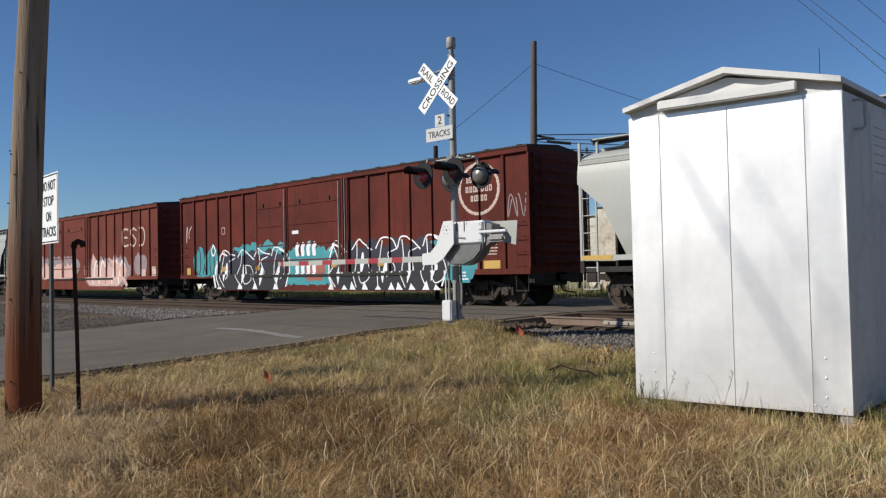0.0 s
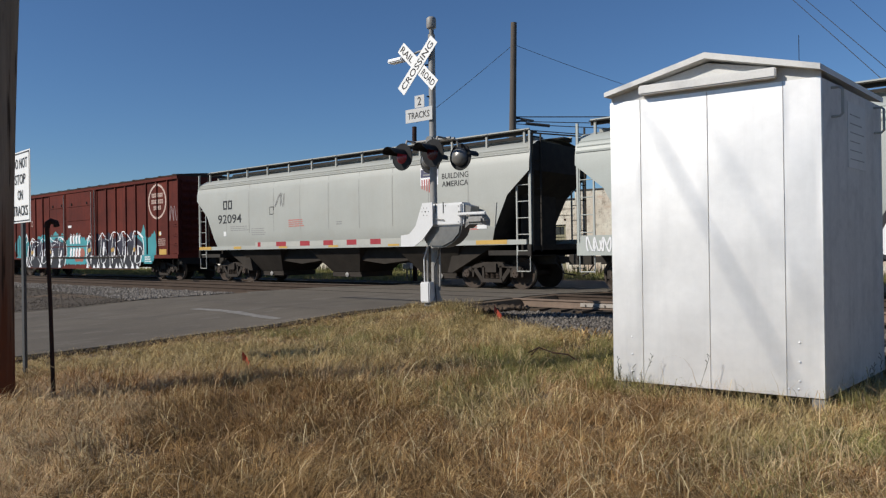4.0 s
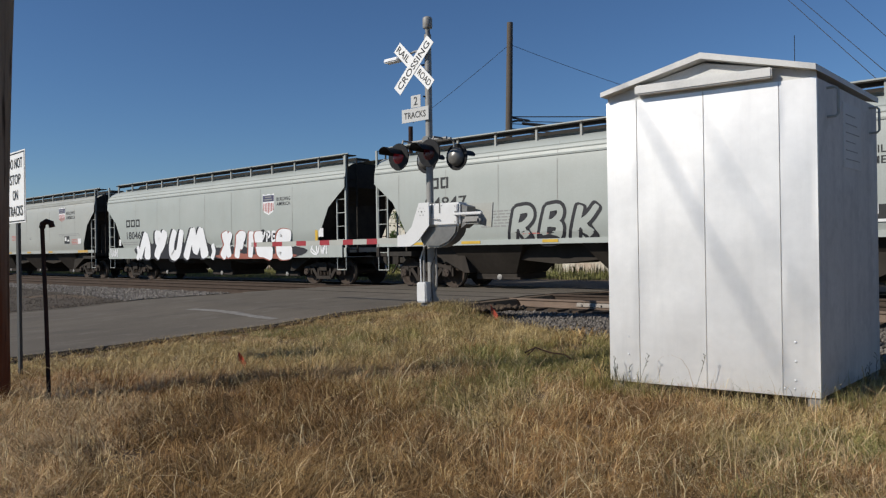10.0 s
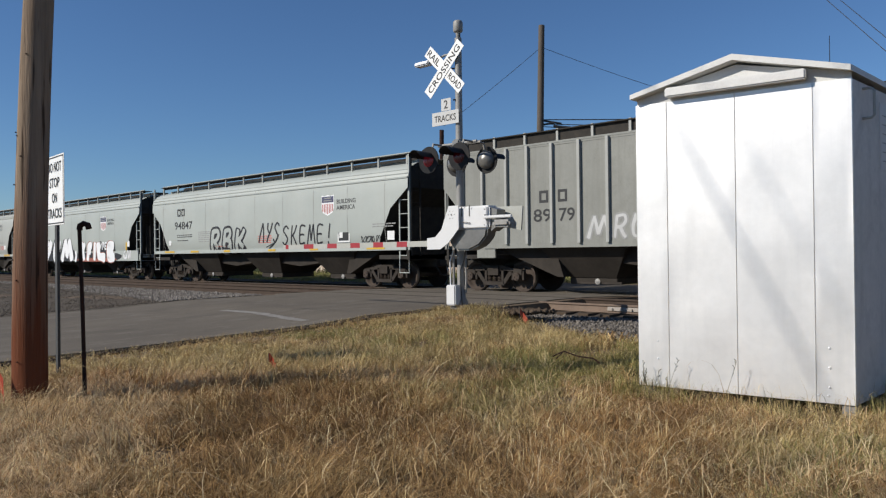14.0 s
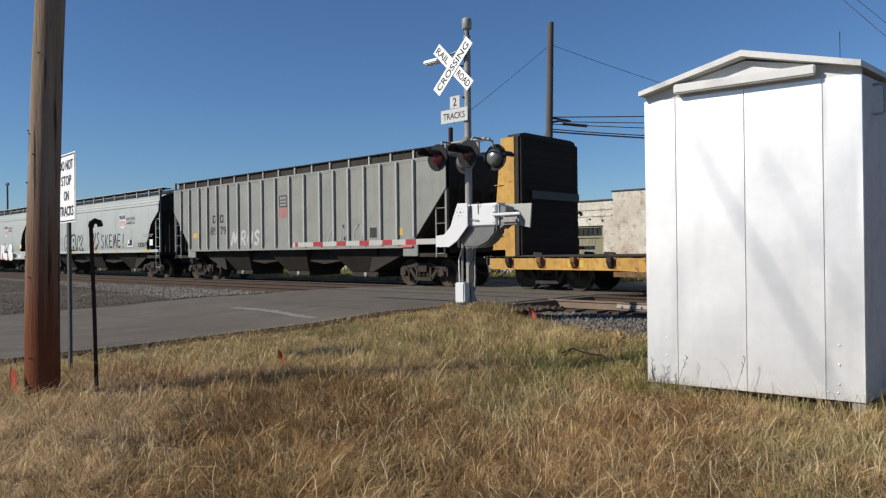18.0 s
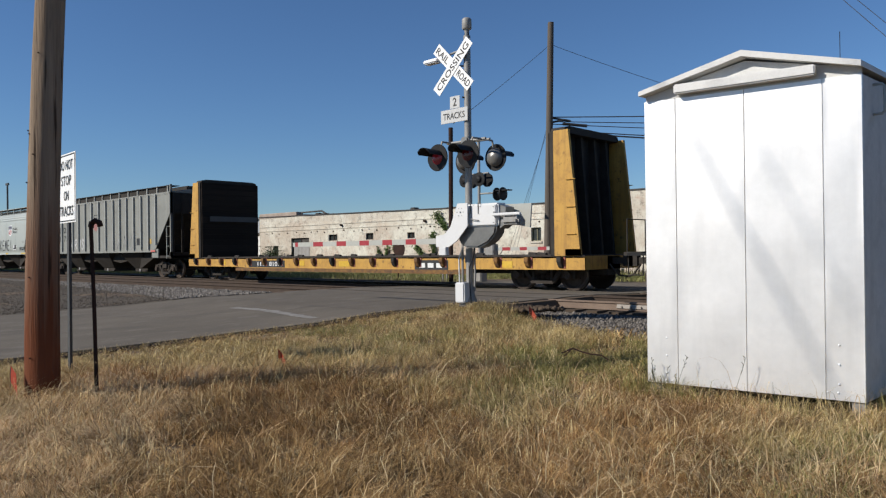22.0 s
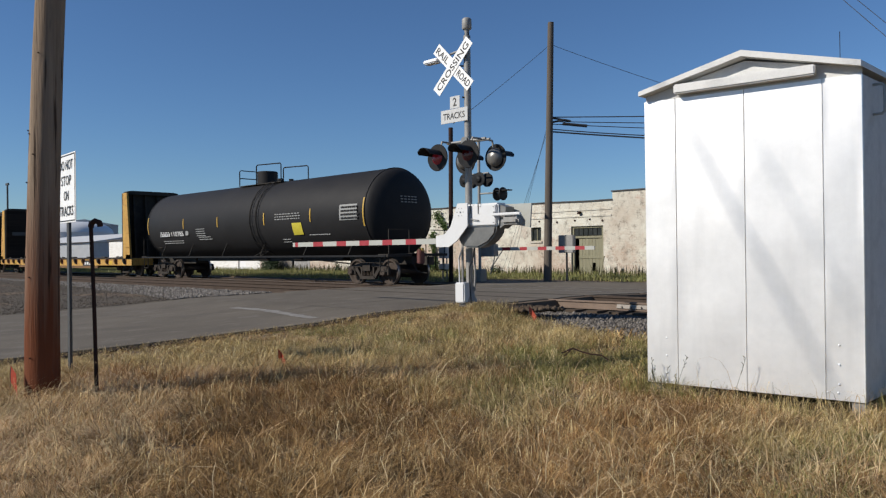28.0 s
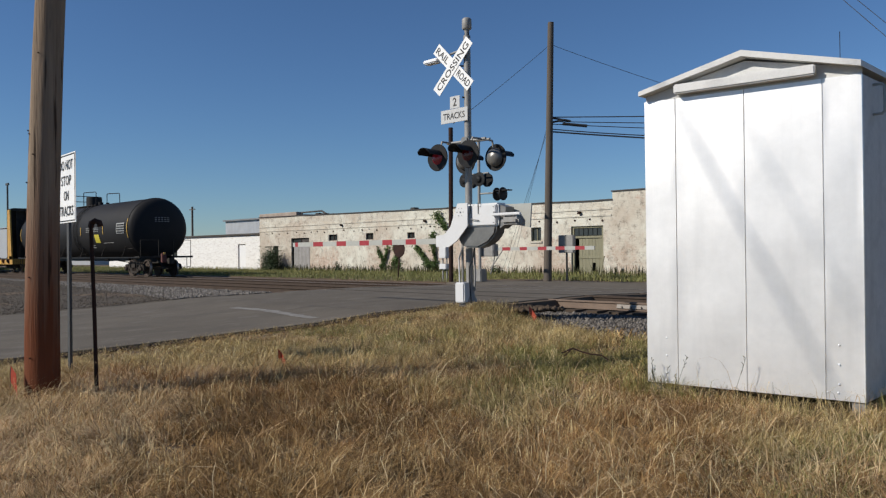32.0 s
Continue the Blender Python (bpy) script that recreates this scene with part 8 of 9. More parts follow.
spray(b2, [(-135.3 - ct2, 2.15), (-135.1 - ct2, 2.4), (-134.95 - ct2, 2.15), (-135.12 - ct2, 1.95), (-135.3 - ct2, 2.15)], .035, -1.4965, M['spraywhite'], "graffiti_tag", "white sprayed loop", BOX_SPANS)
spray(b2, [(-134.8 - ct2, .6), (-134.95 - ct2, 1.3), (-134.7 - ct2, 1.7)], .06, -1.4965, M['spraywhite'], "graffiti_tag", "white sprayed stroke", BOX_SPANS)
part("label_plate", bars([(-129.17 - ct2, 2.69, .4, .13)], lambda q: -1.553), M['stencil'], b2, "small white label plate")
part("label_plate", bars([(-120.0 - ct2, 2.1, .17, .2)], lambda q: -1.493), M['yellowlabel'], b2)
part("label_plate", bars([(-119.95 - ct2, 2.1, .14, .14)], lambda q: -1.4975), M['stencil'], b2)
for x, z, w, hh in ((-119.75, 1.27, .62, .24), (-137.2, 1.3, .3, .3)):
    part("label_plate", bars([(x - ct2, z, w, hh)], lambda q: -1.495), M['orange'], b2, "dull orange label plate")
part("label_plate", bars([(-120.9 - ct2, .95, .75, .42)], lambda q: -1.5915), M['teal'], b2, "teal painted plate under the sill")
tagged(part("print_bars", lines_of_text(-121.2 - ct2, 1.05, .5, 3, .05, .1, random.Random(2), lambda z: -1.595, 4), M['stencil'], b2), kind="stuff")
tagged(part("print_bars", lines_of_text(-120.15 - ct2, 1.85, .6, 4, .035, .09, random.Random(3), lambda z: -1.493, 5), M['cream'], b2), kind="stuff")
scrawl(b2, -119.1 - ct2, -118.5 - ct2, 2.65, 3.3, 2, lambda z: -1.489, M['greyspray'], 41, .035)
scrawl(b2, -137.4 - ct2, -136.95 - ct2, 2.6, 3.3, 2, lambda z: -1.489, M['cream'], 42, .04)
part("stencil_bar", bars([(-134.3 - ct2, 3.0, .26, .3)], lambda q: -1.492), M['cream'], b2)
part("stencil_bar", bars([(-134.3 - ct2, 3.0, .2, .24)], lambda q: -1.4965), M['boxred'], b2)

# three curved hoppers
c3, yo, ct = curved_hopper("hopper_car", -116.72, -100.05, M['hopgrey'], "warm grey curved-side covered hopper car", [x * 1.55 for x in range(-4, 5)])
initials(c3, ct, -114.82, -114.14, 3.1, .36, 2, yo, M['letter'], "plain black hollow shape in place of an initial")
part("car_number", lettering("92094", 1.62, .36, -114.35 - ct, 2.54, yo), M['letter'], c3, "black stencilled car number")
shield(c3, -103.7 - ct, 3.3, .72, .84, yo)
part("slogan", lettering("BUILDING", 1.02, .17, -102.68 - ct, 3.4, yo), M['letter'], c3)
part("slogan", lettering("AMERICA", 1.02, .17, -102.68 - ct, 3.16, yo), M['letter'], c3)
for x, z, w, n, m_ in ((-114.3, 2.22, 1.1, 3, 'greystencil'), (-112.9, 2.1, .8, 4, 'greystencil'), (-110.6, 2.35, .8, 4, 'redprint'), (-104.1, 2.3, 2.4, 2, 'greystencil'), (-108, 2.2, .3, 2, 'greystencil'), (-102.6, 2.0, .7, 4, 'redprint')):
    tagged(part("print_bars", lines_of_text(x - ct, z, w, n, .035, .075, rt, yo), M[m_], c3), kind="stuff")
mark(c3, ct, [(-103.15, 2.0, .6, .38)], yo, M['letter'], "black stencil panel")
mark(c3, ct, [(-103.3, 2.04, .2, .2), (-102.98, 1.96, .2, .1)], lambda z: yo(z) - .004, M['stencil'], "")
mark(c3, ct, [(-101.7, 1.95, .35, .35), (-114.7, 1.95, .18, .2)], yo, M['stencil'], "white label plates")
mark(c3, ct, [(-101.4, 1.38, 1.1, .12), (-116.2, 1.38, .9, .12), (-113.9, 1.38, .5, .1), (-111.0, 1.38, .5, .1), (-108.2, 1.38, .5, .1), (-105.3, 1.38, .5, .1)], lambda z: -1.565, M['orange'], "orange reflective strips", "reflector_strip")
mark(c3, ct, [(-111.6, 2.75, .26, .3)], yo, M['letter'], 'small stencilled box')
mark(c3, ct, [(-111.6, 2.75, .2, .24)], lambda z: yo(z) - .003, M['hopgrey'], '')
scrawl(c3, -111.4 - ct, -110.8 - ct, 2.9, 3.4, 2, yo, M['greystencil'], 3, .02)

c4, yo, ct = curved_hopper("hopper_car", -98.62, -81.66, M['hopgreen'], "pale green-grey covered hopper car with white graffiti", [x * 1.9 for x in range(-3, 4)], deep=2, cut=1.5)
initials(c4, ct, -96.78, -95.45, 2.62, .34, 3, yo, M['letter'], "plain black hollow shape in place of an initial")
part("car_number", lettering("180468", 1.6, .35, -95.92 - ct, 2.06, yo), M['letter'], c4, "black stencilled car number")
shield(c4, -85.84 - ct, 2.98, .7, .8, yo)
part("slogan", lettering("BUILDING", .8, .13, -84.95 - ct, 3.15, yo), M['letter'], c4)
part("slogan", lettering("AMERICA", .8, .13, -84.95 - ct, 2.97, yo), M['letter'], c4)
gy_ = lambda z: min(yo(z), -1.612)
cloud(c4, -96.0 - ct, -89.3 - ct, .93, 1.85, 18, gy_, M['navy'], 51)
cloud(c4, -89.4 - ct, -84.2 - ct, .93, 1.2, 14, gy_, M['rustspray'], 54)
cloud(c4, -90.2 - ct, -83.6 - ct, .93, 1.55, 14, lambda z: gy_(z) + .001, M['navy'], 59)
cloud(c4, -87.0 - ct, -84.6 - ct, 1.25, 2.1, 8, lambda z: gy_(z) - .001, M['navy'], 56)
letter_blobs(c4, -95.55 - ct, -89.75 - ct, .94, 2.28, 4, lambda z: gy_(z) - .003, M['spraywhite'], M['navy'], 52, lean=.16, label="fat white spray-painted letter with a dark edge", text="AYUM", fat=.33, rim=.055, shade=(-.09, -.02))
letter_blobs(c4, -88.95 - ct, -86.7 - ct, .96, 2.05, 5, lambda z: gy_(z) - .003, M['spraywhite'], M['rustspray'], 55, lean=.08, label="fat white letter edged in rust red", text="XFI", fat=.36, rim=.032, shade=(-.05, .0))
letter_blobs(c4, -86.75 - ct, -84.15 - ct, .96, 2.0, 5, lambda z: gy_(z) - .009, M['spraywhite'], M['rustspray'], 57, lean=.0, label="fat white letter edged in rust red", text="LE", fat=.32, rim=.032, shade=(-.05, .0))
tag_text(c4, "YPE", -86.3 - ct, -85.35 - ct, 1.6, 1.95, lambda z: gy_(z) - .016, .045, M['spraywhite'], .1, "small white sprayed letter")
for xk in (-95.7, -89.6):
    spray(c4, [(xk - ct, 1.0), (xk - ct + .12, 1.25), (xk - ct + .05, 1.5)], .12, -1.622, M['spraywhite'], "graffiti_letter", "white sprayed splash")
scrawl(c4, -83.4 - ct, -82.6 - ct, 1.1, 1.5, 3, lambda z: -1.61, M['spraywhite'], 57, .05)
scrawl(c4, -98.3 - ct, -97.6 - ct, 1.1, 1.45, 3, lambda z: -1.61, M['spraywhite'], 58, .04)
mark(c4, ct, [(-97.4, 1.75, .18, .3), (-82.9, 1.85, .25, .3)], yo, M['stencil'], "white label plates")
mark(c4, ct, [(-83.14, 1.88, .14, .8)], yo, M['yellowlabel'], "yellow painted strip beside the ladder")
tagged(part("print_bars", lines_of_text(-97.1 - ct, 1.75, 1.2, 2, .04, .1, rt, yo), M['greystencil'], c4), kind="stuff")

c5, yo, ct = curved_hopper("hopper_car", -80.22, -62.58, M['hopgreen'], "pale green-grey covered hopper car with black graffiti tags", [x * 1.93 for x in range(-4, 5)], deep=1, cut=1.5)
initials(c5, ct, -77.8, -77.05, 3.19, .34, 2, yo, M['letter'], "plain black hollow shape in place of an initial")
part("car_number", lettering("94847", 1.62, .36, -77.2 - ct, 2.59, yo), M['letter'], c5, "black stencilled car number")
shield(c5, -66.7 - ct, 2.97, .7, .76, yo)
part("slogan", lettering("BUILDING", 1.03, .16, -65.67 - ct, 3.08, yo), M['letter'], c5)
part("slogan", lettering("AMERICA", 1.02, .16, -65.69 - ct, 2.86, yo), M['letter'], c5)
letter_blobs(c5, -74.9 - ct, -71.95 - ct, 1.36, 2.36, 3, lambda z: yo(z) - .004, M['hopgreen'], M['navy'], 61, label="black outlined graffiti letter", text="RBK", fat=.2, rim=.1, lean=.2)
tag_text(c5, "AYS", -71.1 - ct, -69.65 - ct, 1.7, 2.45, yo, .04, M['navy'], .25)
tag_text(c5, "SKEME!", -69.55 - ct, -66.35 - ct, 1.58, 2.3, yo, .036, M['navy'], .15)
spray(c5, [(-70.6 - ct, 1.5), (-70.0 - ct, 1.72), (-69.6 - ct, 2.2)], .025, -1.6, M['letter'], "graffiti_tag", "thin sprayed flourish")
for x, z, w, n, m_ in ((-77.8, 2.15, 1.3, 2, 'letter'), (-77.8, 1.9, .9, 1, 'letter'), (-75.9, 2.25, 1.3, 6, 'greystencil'), (-71.2, 1.95, .9, 4, 'redprint'), (-64.3, 2.2, 1.0, 2, 'greystencil'), (-74.5, 1.6, .8, 1, 'redprint')):
    tagged(part("print_bars", lines_of_text(x - ct, z, w, n, .04, .085, rt, yo), M[m_], c5), kind="stuff")
mark(c5, ct, [(-65.84, 1.86, .66, .5)], yo, M['stencil'], "white-bordered label plate")
mark(c5, ct, [(-65.84, 1.86, .54, .38)], lambda z: yo(z) - .003, M['letter'], "black stencil panel")
mark(c5, ct, [(-65.98, 1.87, .18, .2), (-65.68, 1.8, .18, .1), (-63.4, 1.8, .34, .3), (-78.5, 1.8, .22, .22)], lambda z: yo(z) - .004, M['stencil'], "white label plates")
scrawl(c5, -64.9 - ct, -63.9 - ct, 1.6, 1.8, 4, yo, M['letter'], 64, .03)
mark(c5, ct, [(-78.6, 1.38, .9, .08), (-76.3, 1.38, .7, .08), (-73.6, 1.38, .5, .08), (-70.3, 1.38, .5, .08), (-67.6, 1.38, .5, .08), (-64.2, 1.38, .9, .08)], lambda z: -1.565, M['yellowlabel'], "yellow reflective strips", "reflector_strip")

# ribbed hopper
x0, x1 = -61.0, -43.15
ct, h = (x0 + x1) / 2, (x1 - x0) / 2
c6 = car("hopper_car", ct, "weathered grey rib-sided covered hopper car", "hopper car", "covered hopper cars")
CUT = 1.6
bm = bmesh.new()
for s in (-1, 1):
    slab(bm, [(-h, 4.2), (-h, 3.18), (-h + CUT, 1.38), (h - CUT, 1.38), (h, 3.18), (h, 4.2)], s * 1.56 - .02, s * 1.56 + .02, 'y')
part("body", bm, M['ribgrey'], c6, "grey ribbed side sheets")
# slope sheets in the underframe tone, darkened for the shade below them
bm = bmesh.new()
slab(bm, [(-h, 3.18), (-h + CUT, 1.38), (h - CUT, 1.38), (h, 3.18), (h, 4.2), (-h, 4.2)], -1.53, 1.53, 'y')
part("slope_sheet", bm, M['under'], c6)
bm = bmesh.new()
slab(bm, [(-1.6, 4.18), (1.6, 4.18), (1.55, 4.24), (.6, 4.4), (-.6, 4.4), (-1.55, 4.24)], -h, h, 'x')
part("roof", bm, M['ribgrey'], c6)
for s in (-1, 1):
    for x in (-8.1, -7.31, -6.42, -5.68, -4.85, -3.98, -3.12, -2.25, -1.29, -.34, .63, 1.58, 2.56, 3.38, 4.22, 5.08, 5.93, 6.75, 7.55):
        zl = max(1.42, float(np.interp(h - abs(x), [0, CUT], [3.18, 1.38])) + .03)
        bm = bmesh.new()
        slab(bm, [(x - .075, 0), (x - .07, .09), (x + .01, .09), (x + .012, 0)], zl, 4.18, 'z')
        for v in bm.verts:
            v.co.y = s * (1.58 + v.co.y)
        part("rib", bm, M['ribpale'], c6)
    part("side_sill", box(-h + CUT, h - CUT, s * 1.56 - .03, s * 1.56 + .05, 1.3, 1.46), M['ribgrey'], c6)
    part("top_chord", box(-h, h, s * 1.56 - .03, s * 1.56 + .06, 4.12, 4.22), M['ribgrey'], c6)
    part("walkway", box(-h + .2, h - .2, s * 1.2 - .3, s * 1.2 + .25, 4.54, 4.57), M['under'], c6, "dark grating roof walkway")
    part("walkway_side", box(-h + .2, h - .2, s * 1.4 - .012, s * 1.4 + .012, 4.24, 4.575), M['under'], c6, "dark grating along the walkway edge")
    for i in range(16):
        x = -8.1 + i * 1.105
        part("walkway_post", box(x - .035, x + .035, s * 1.445 - .03, s * 1.445 + .03, 4.2, 4.59), M['ribpale'], c6)
part("hatch_trough", soft_box(-h + .5, h - .5, -.4, .4, 4.35, 4.62, .05), M['under'], c6, "dark loading-hatch trough")
discharge_bays(c6, [-4.1, 0.0, 4.1], h - CUT)
for s in (-1, 1):
    part("end_platform", box(s * h, s * (h - 2.0), -1.5, 1.5, 1.0, 1.12), M['under'], c6)
    part("end_sill", box(s * h, s * (h - .15), -1.55, 1.55, .98, 1.3), M['under'], c6)
    part("centre_sill", box(s * (h - 3), s * h, -.25, .25, .7, 1.05), M['under'], c6)
    for y in (-1.5, 1.5):
        ladder(c6, s * (h - .3), y, .98, 3.55, .42, M['ribgrey'])
        part("corner_post", box(s * h, s * (h - .07), y - .05, y + .05, 1.1, 4.6), M['ribgrey'], c6)
        part("sill_gusset", soft_box(s * (h - CUT - .4), s * (h - CUT + .3), y * 1.02 - .03, y * 1.02 + .03, 1.02, 1.46, .01), M['ribgrey'], c6)
    for y in (-.9, -.3, .3, .9, 1.45):
        part("end_post", box(s * (h - .05), s * (h - .11), y - .04, y + .04, 1.1, 3.6), M['under'], c6)
    end_ladder(c6, s * (h + .02), -1.4, 1.1, 4.2, M['under'])
    truck(c6, s * 7.38)
couplers(c6, h)
sy = lambda z: -1.582
initials(c6, ct, -57.44, -57.06, 2.72, .34, 1, sy, M['letter'], "plain dark hollow shape in place of an initial")
initials(c6, ct, -56.82, -56.45, 2.72, .34, 1, sy, M['letter'], "plain dark hollow shape in place of an initial")
part("car_number", lettering("89", .6, .36, -57.3 - ct, 2.2, sy), M['letter'], c6, "dark stencilled car number")
part("car_number", lettering("79", .5, .36, -56.5 - ct, 2.2, sy), M['letter'], c6)
shield(c6, -51.97 - ct, 3.0, .62, .95, sy, True)
mark(c6, ct, [(-58.95, 2.02, .42, .22), (-45.3, 1.85, .36, .25)], sy, M['orange'], "dull orange label plates")
letter_blobs(c6, -55.85 - ct, -53.55 - ct, 1.52, 2.14, 4, sy, M['palespray'], M['greystencil'], 71, label="pale worn graffiti letter", text="MRUS", fat=.16, rim=.05, lean=.1)
tag_text(c6, "AMO", -49.2 - ct, -47.0 - ct, 1.52, 2.15, -1.584, .045, M['greystencil'], .2, label="grey worn graffiti tag")
mark(c6, ct, [(-46.6, 1.85, .35, .35)], sy, M['letter'], "black stencil panel")
mark(c6, ct, [(-44.9, 1.36, .5, .09)], lambda z: -1.615, M['redprint'], "worn reflective strips", "reflector_strip")

# bulkhead flat car
M['rustpocket'] = surface("rusty_pocket", (0.07, 0.035, 0.02), (0.30, 0.15, 0.035), 7, 0.8, bump=0.2, dirt=(0.04, 0.026, 0.019), dirt_amt=0.7)
M['fadedstrip'] = surface("faded_strip", (0.07, 0.068, 0.065), (0.10, 0.098, 0.092), 3, 0.8, bump=0.1)
x0, x1 = -41.42, -19.85
ct, h = (x0 + x1) / 2, (x1 - x0) / 2
c7 = car("flat_car", ct, "yellow bulkhead flat car with empty dark deck", "flat car")
for s in (-1, 1):
    bm = bmesh.new()
    slab(bm, [(-h, .98), (-h, .62), (-h + 4.2, .61), (-h + 5.0, .58), (h - 5.0, .58), (h - 4.2, .61), (h, .62), (h, .98)], s * 1.5 - .03, s * 1.5 + .03, 'y')
    part("side_sill", bm, M['yellow'], c7, "yellow side sill with worn paint")
    part("lower_flange", box(-h + 4.2, h - 4.2, s * 1.5 - .1, s * 1.5 + .0, .45, .58), M['rustpocket'], c7)
    bm = bmesh.new()
    for k in range(60):
        a = -h + k * 2 * h / 60
        bx(bm, a, a + 2 * h / 60 - .004, s * 1.5 - .03, s * 1.5 + .07, .945 - .03 * abs(noise.noise((a * 1.9, s, 0))), 1.01 + .05 * abs(noise.noise((a * 2.3, s, 4))))
    part("upper_flange", bm, M['truck'], c7, "battered rusty deck edge")
    for i in range(19):
        x = -h + .75 + i * (2 * h - 1.5) / 18
        bm = bmesh.new()
        slab(bm, [(s * 1.53, .97), (s * 1.68, .97), (s * 1.68, .84), (s * 1.6, .7), (s * 1.53, .66)], x - .075, x + .075, 'x')
        bmesh.ops.bevel(bm, geom=list(bm.edges), offset=.012, segments=1, affect='EDGES')
        pk = part("stake_pocket", bm, M['rustpocket'] if i % 3 else M['under'], c7, "rusty worn stake pocket")
        part("pocket_flange", box(x + .076, x + .14, s * 1.531, s * 1.55, .66, .96), M['rustspray'], pk)
    for i in range(9):
        x = -h + 1.5 + i * 2.3
        bm = bmesh.new()
        rod(bm, (x, s * 1.35, 1.05), (x + .3, s * 1.35, 1.03), .065, seg=10)
        part("winch", bm, M['under'], c7)
for i in range(36):
    a = -h + .05 + i * (2 * h - .1) / 36
    part("deck_plank", box(a, a + .59, -1.47, 1.47, .98, 1.03), M['deck'], c7)
for s in (-1, 1):
    xi = s * (h - 1.1)
    bh = part("bulkhead", box(xi, xi + s * .12, -1.5, 1.5, 1.0, 4.48), M['under'], c7, "dark steel bulkhead")
    for i in range(13):
        z = 1.05 + i * .262
        part("bulkhead_board", box(xi - s * .075, xi - s * .002, -1.48, 1.48, z, z + .254), M['darkwood'], bh)
    for y in (-1.0, -.35, .35, 1.0):
        bm = bmesh.new()
        slab(bm, [(xi + s * .12, 1.0), (xi + s * .55, 1.0), (xi + s * .3, 4.42), (xi + s * .12, 4.42)], y - .05, y + .05, 'y')
        part("bulkhead_rib", bm, M['under'], bh)
    for y in (-1.5, 1.5):
        bm = bmesh.new()
        slab(bm, [(xi + s * .14, 1.0), (xi + s * .98, 1.0), (xi + s * .62, 4.48), (xi + s * .14, 4.48)], y - .05, y + .05, 'y')
        br_ = part("bulkhead_brace", bm, M['yellow'], c7, "yellow tapered corner brace")
        part("side_plate", box(xi - s * .0, xi + s * .135, y - .03, y + .03, 1.0, 4.48), M['under'], bh)
        for k in range(3):
            z = 1.6 + k * .75
            xx = xi + s * .7
            part("grab_iron", tube(bmesh.new(), [(xx - .15, y * 1.05, z), (xx + .15, y * 1.05, z)], .014, 6), M['yellow'], br_)
        part("corner_patch", bars([(xi + s * .75, 1.1, .5, .18)], lambda q: -1.56), M['yellowlabel'], br_)
    bm = bmesh.new()
    slab(bm, [(-1.5, 4.42), (1.5, 4.42), (1.42, 4.57), (1.2, 4.62), (-1.2, 4.62), (-1.42, 4.57)], xi, xi + s * .45, 'x')
    part("bulkhead_cap", bm, M['under'], bh)
    part("end_sill", box(s * h, s * (h - .15), -1.5, 1.5, .62, 1.0), M['yellow'], c7)
    truck(c7, s * 9.05)
part("centre_sill", box(-h, h, -.35, .35, .45, .98), M['under'], c7)
couplers(c7, h)
fy = lambda z: -1.532
mark(c7, ct, [(-25.6, .72, 1.5, .34), (-35.0, .74, 2.6, .28)], fy, M['letter'], "dull black lettering panels")
mark(c7, ct, [(-26.0, .72, .26, .15), (-25.62, .72, .26, .15), (-25.24, .72, .26, .15)], lambda z: fy(z) - .005, M['stencil'], "plain white bars in place of a name")
part("car_number", lettering("81095", .95, .18, -34.3 - ct, .74, lambda z: fy(z) - .005), M['stencil'], c7)
mark(c7, ct, [(-35.6 + .1 * k, .74, .06, .16) for k in range(0, 8, 2)], lambda z: fy(z) - .005, M['stencil'], "")
mark(c7, ct, [(-38.4, .78, .5, .2), (-30.0, .76, .6, .2), (-22.6, .76, .6, .2), (-32.6, .78, .4, .2)], lambda z: fy(z) - .002, M['yellowlabel'], "brighter yellow paint patches")
part("faded_panel", box(-h + 1.1 + .2, -h + 1.1 + .204, -1.15, 1.35, 2.68, 2.92), M['fadedstrip'], c7, "pale faded strip on the bulkhead boards")

# tank car
ct, h = -9.35, 9.35
c8 = car("tank_car", ct, "black tank car with white stencils and yellow stripes", "tank car")
R, zc, hl = 1.65, 2.6, 8.3
bm = bmesh.new()
pr = []
for i in range(9):
    a = math.pi / 2 * i / 8
    pr.append((R * math.sin(a), -hl - .62 * math.cos(a)))
pr += [(r_, -z_) for r_, z_ in pr[::-1]]
lathe(bm, pr, pose(0, 0, zc, 0, 90, 0), 48)
part("shell", bm, M['tank'], c8, "black welded cylindrical shell with domed heads", smooth=True)
for x in (-hl, 1.05, 1.5, hl):
    bm = bmesh.new()
    lathe(bm, [(R, -.04), (R + .018, -.03), (R + .018, .03), (R, .04)], pose(x, 0, zc, 0, 90, 0), 48)
    part("shell_band", bm, M['tank'], c8, smooth=True)


def ty(z):
    return -math.sqrt(max(.01, R * R - (z - zc) ** 2))


def curved_plate(x, z, w, h_, material, label="", name="stripe", parent=None, off=.022):
    bm = bmesh.new()
    prev = None
    for i in range(7):
        zz_ = z - h_ / 2 + h_ * i / 6
        a = math.asin(max(-1, min(1, (zz_ - zc) / R)))
        p = [(x + k, -(R + off) * math.cos(a), zc + (R + off) * math.sin(a)) for k in (-w / 2, w / 2)]
        cur = [bm.verts.new(q) for q in p]
        if prev:
            bm.faces.new((prev[0], prev[1], cur[1], cur[0]))
        prev = cur
    ob = part(name, bm, material, parent or c8, label)
    so = ob.modifiers.new("t", 'SOLIDIFY')
    so.thickness = .003
    return ob


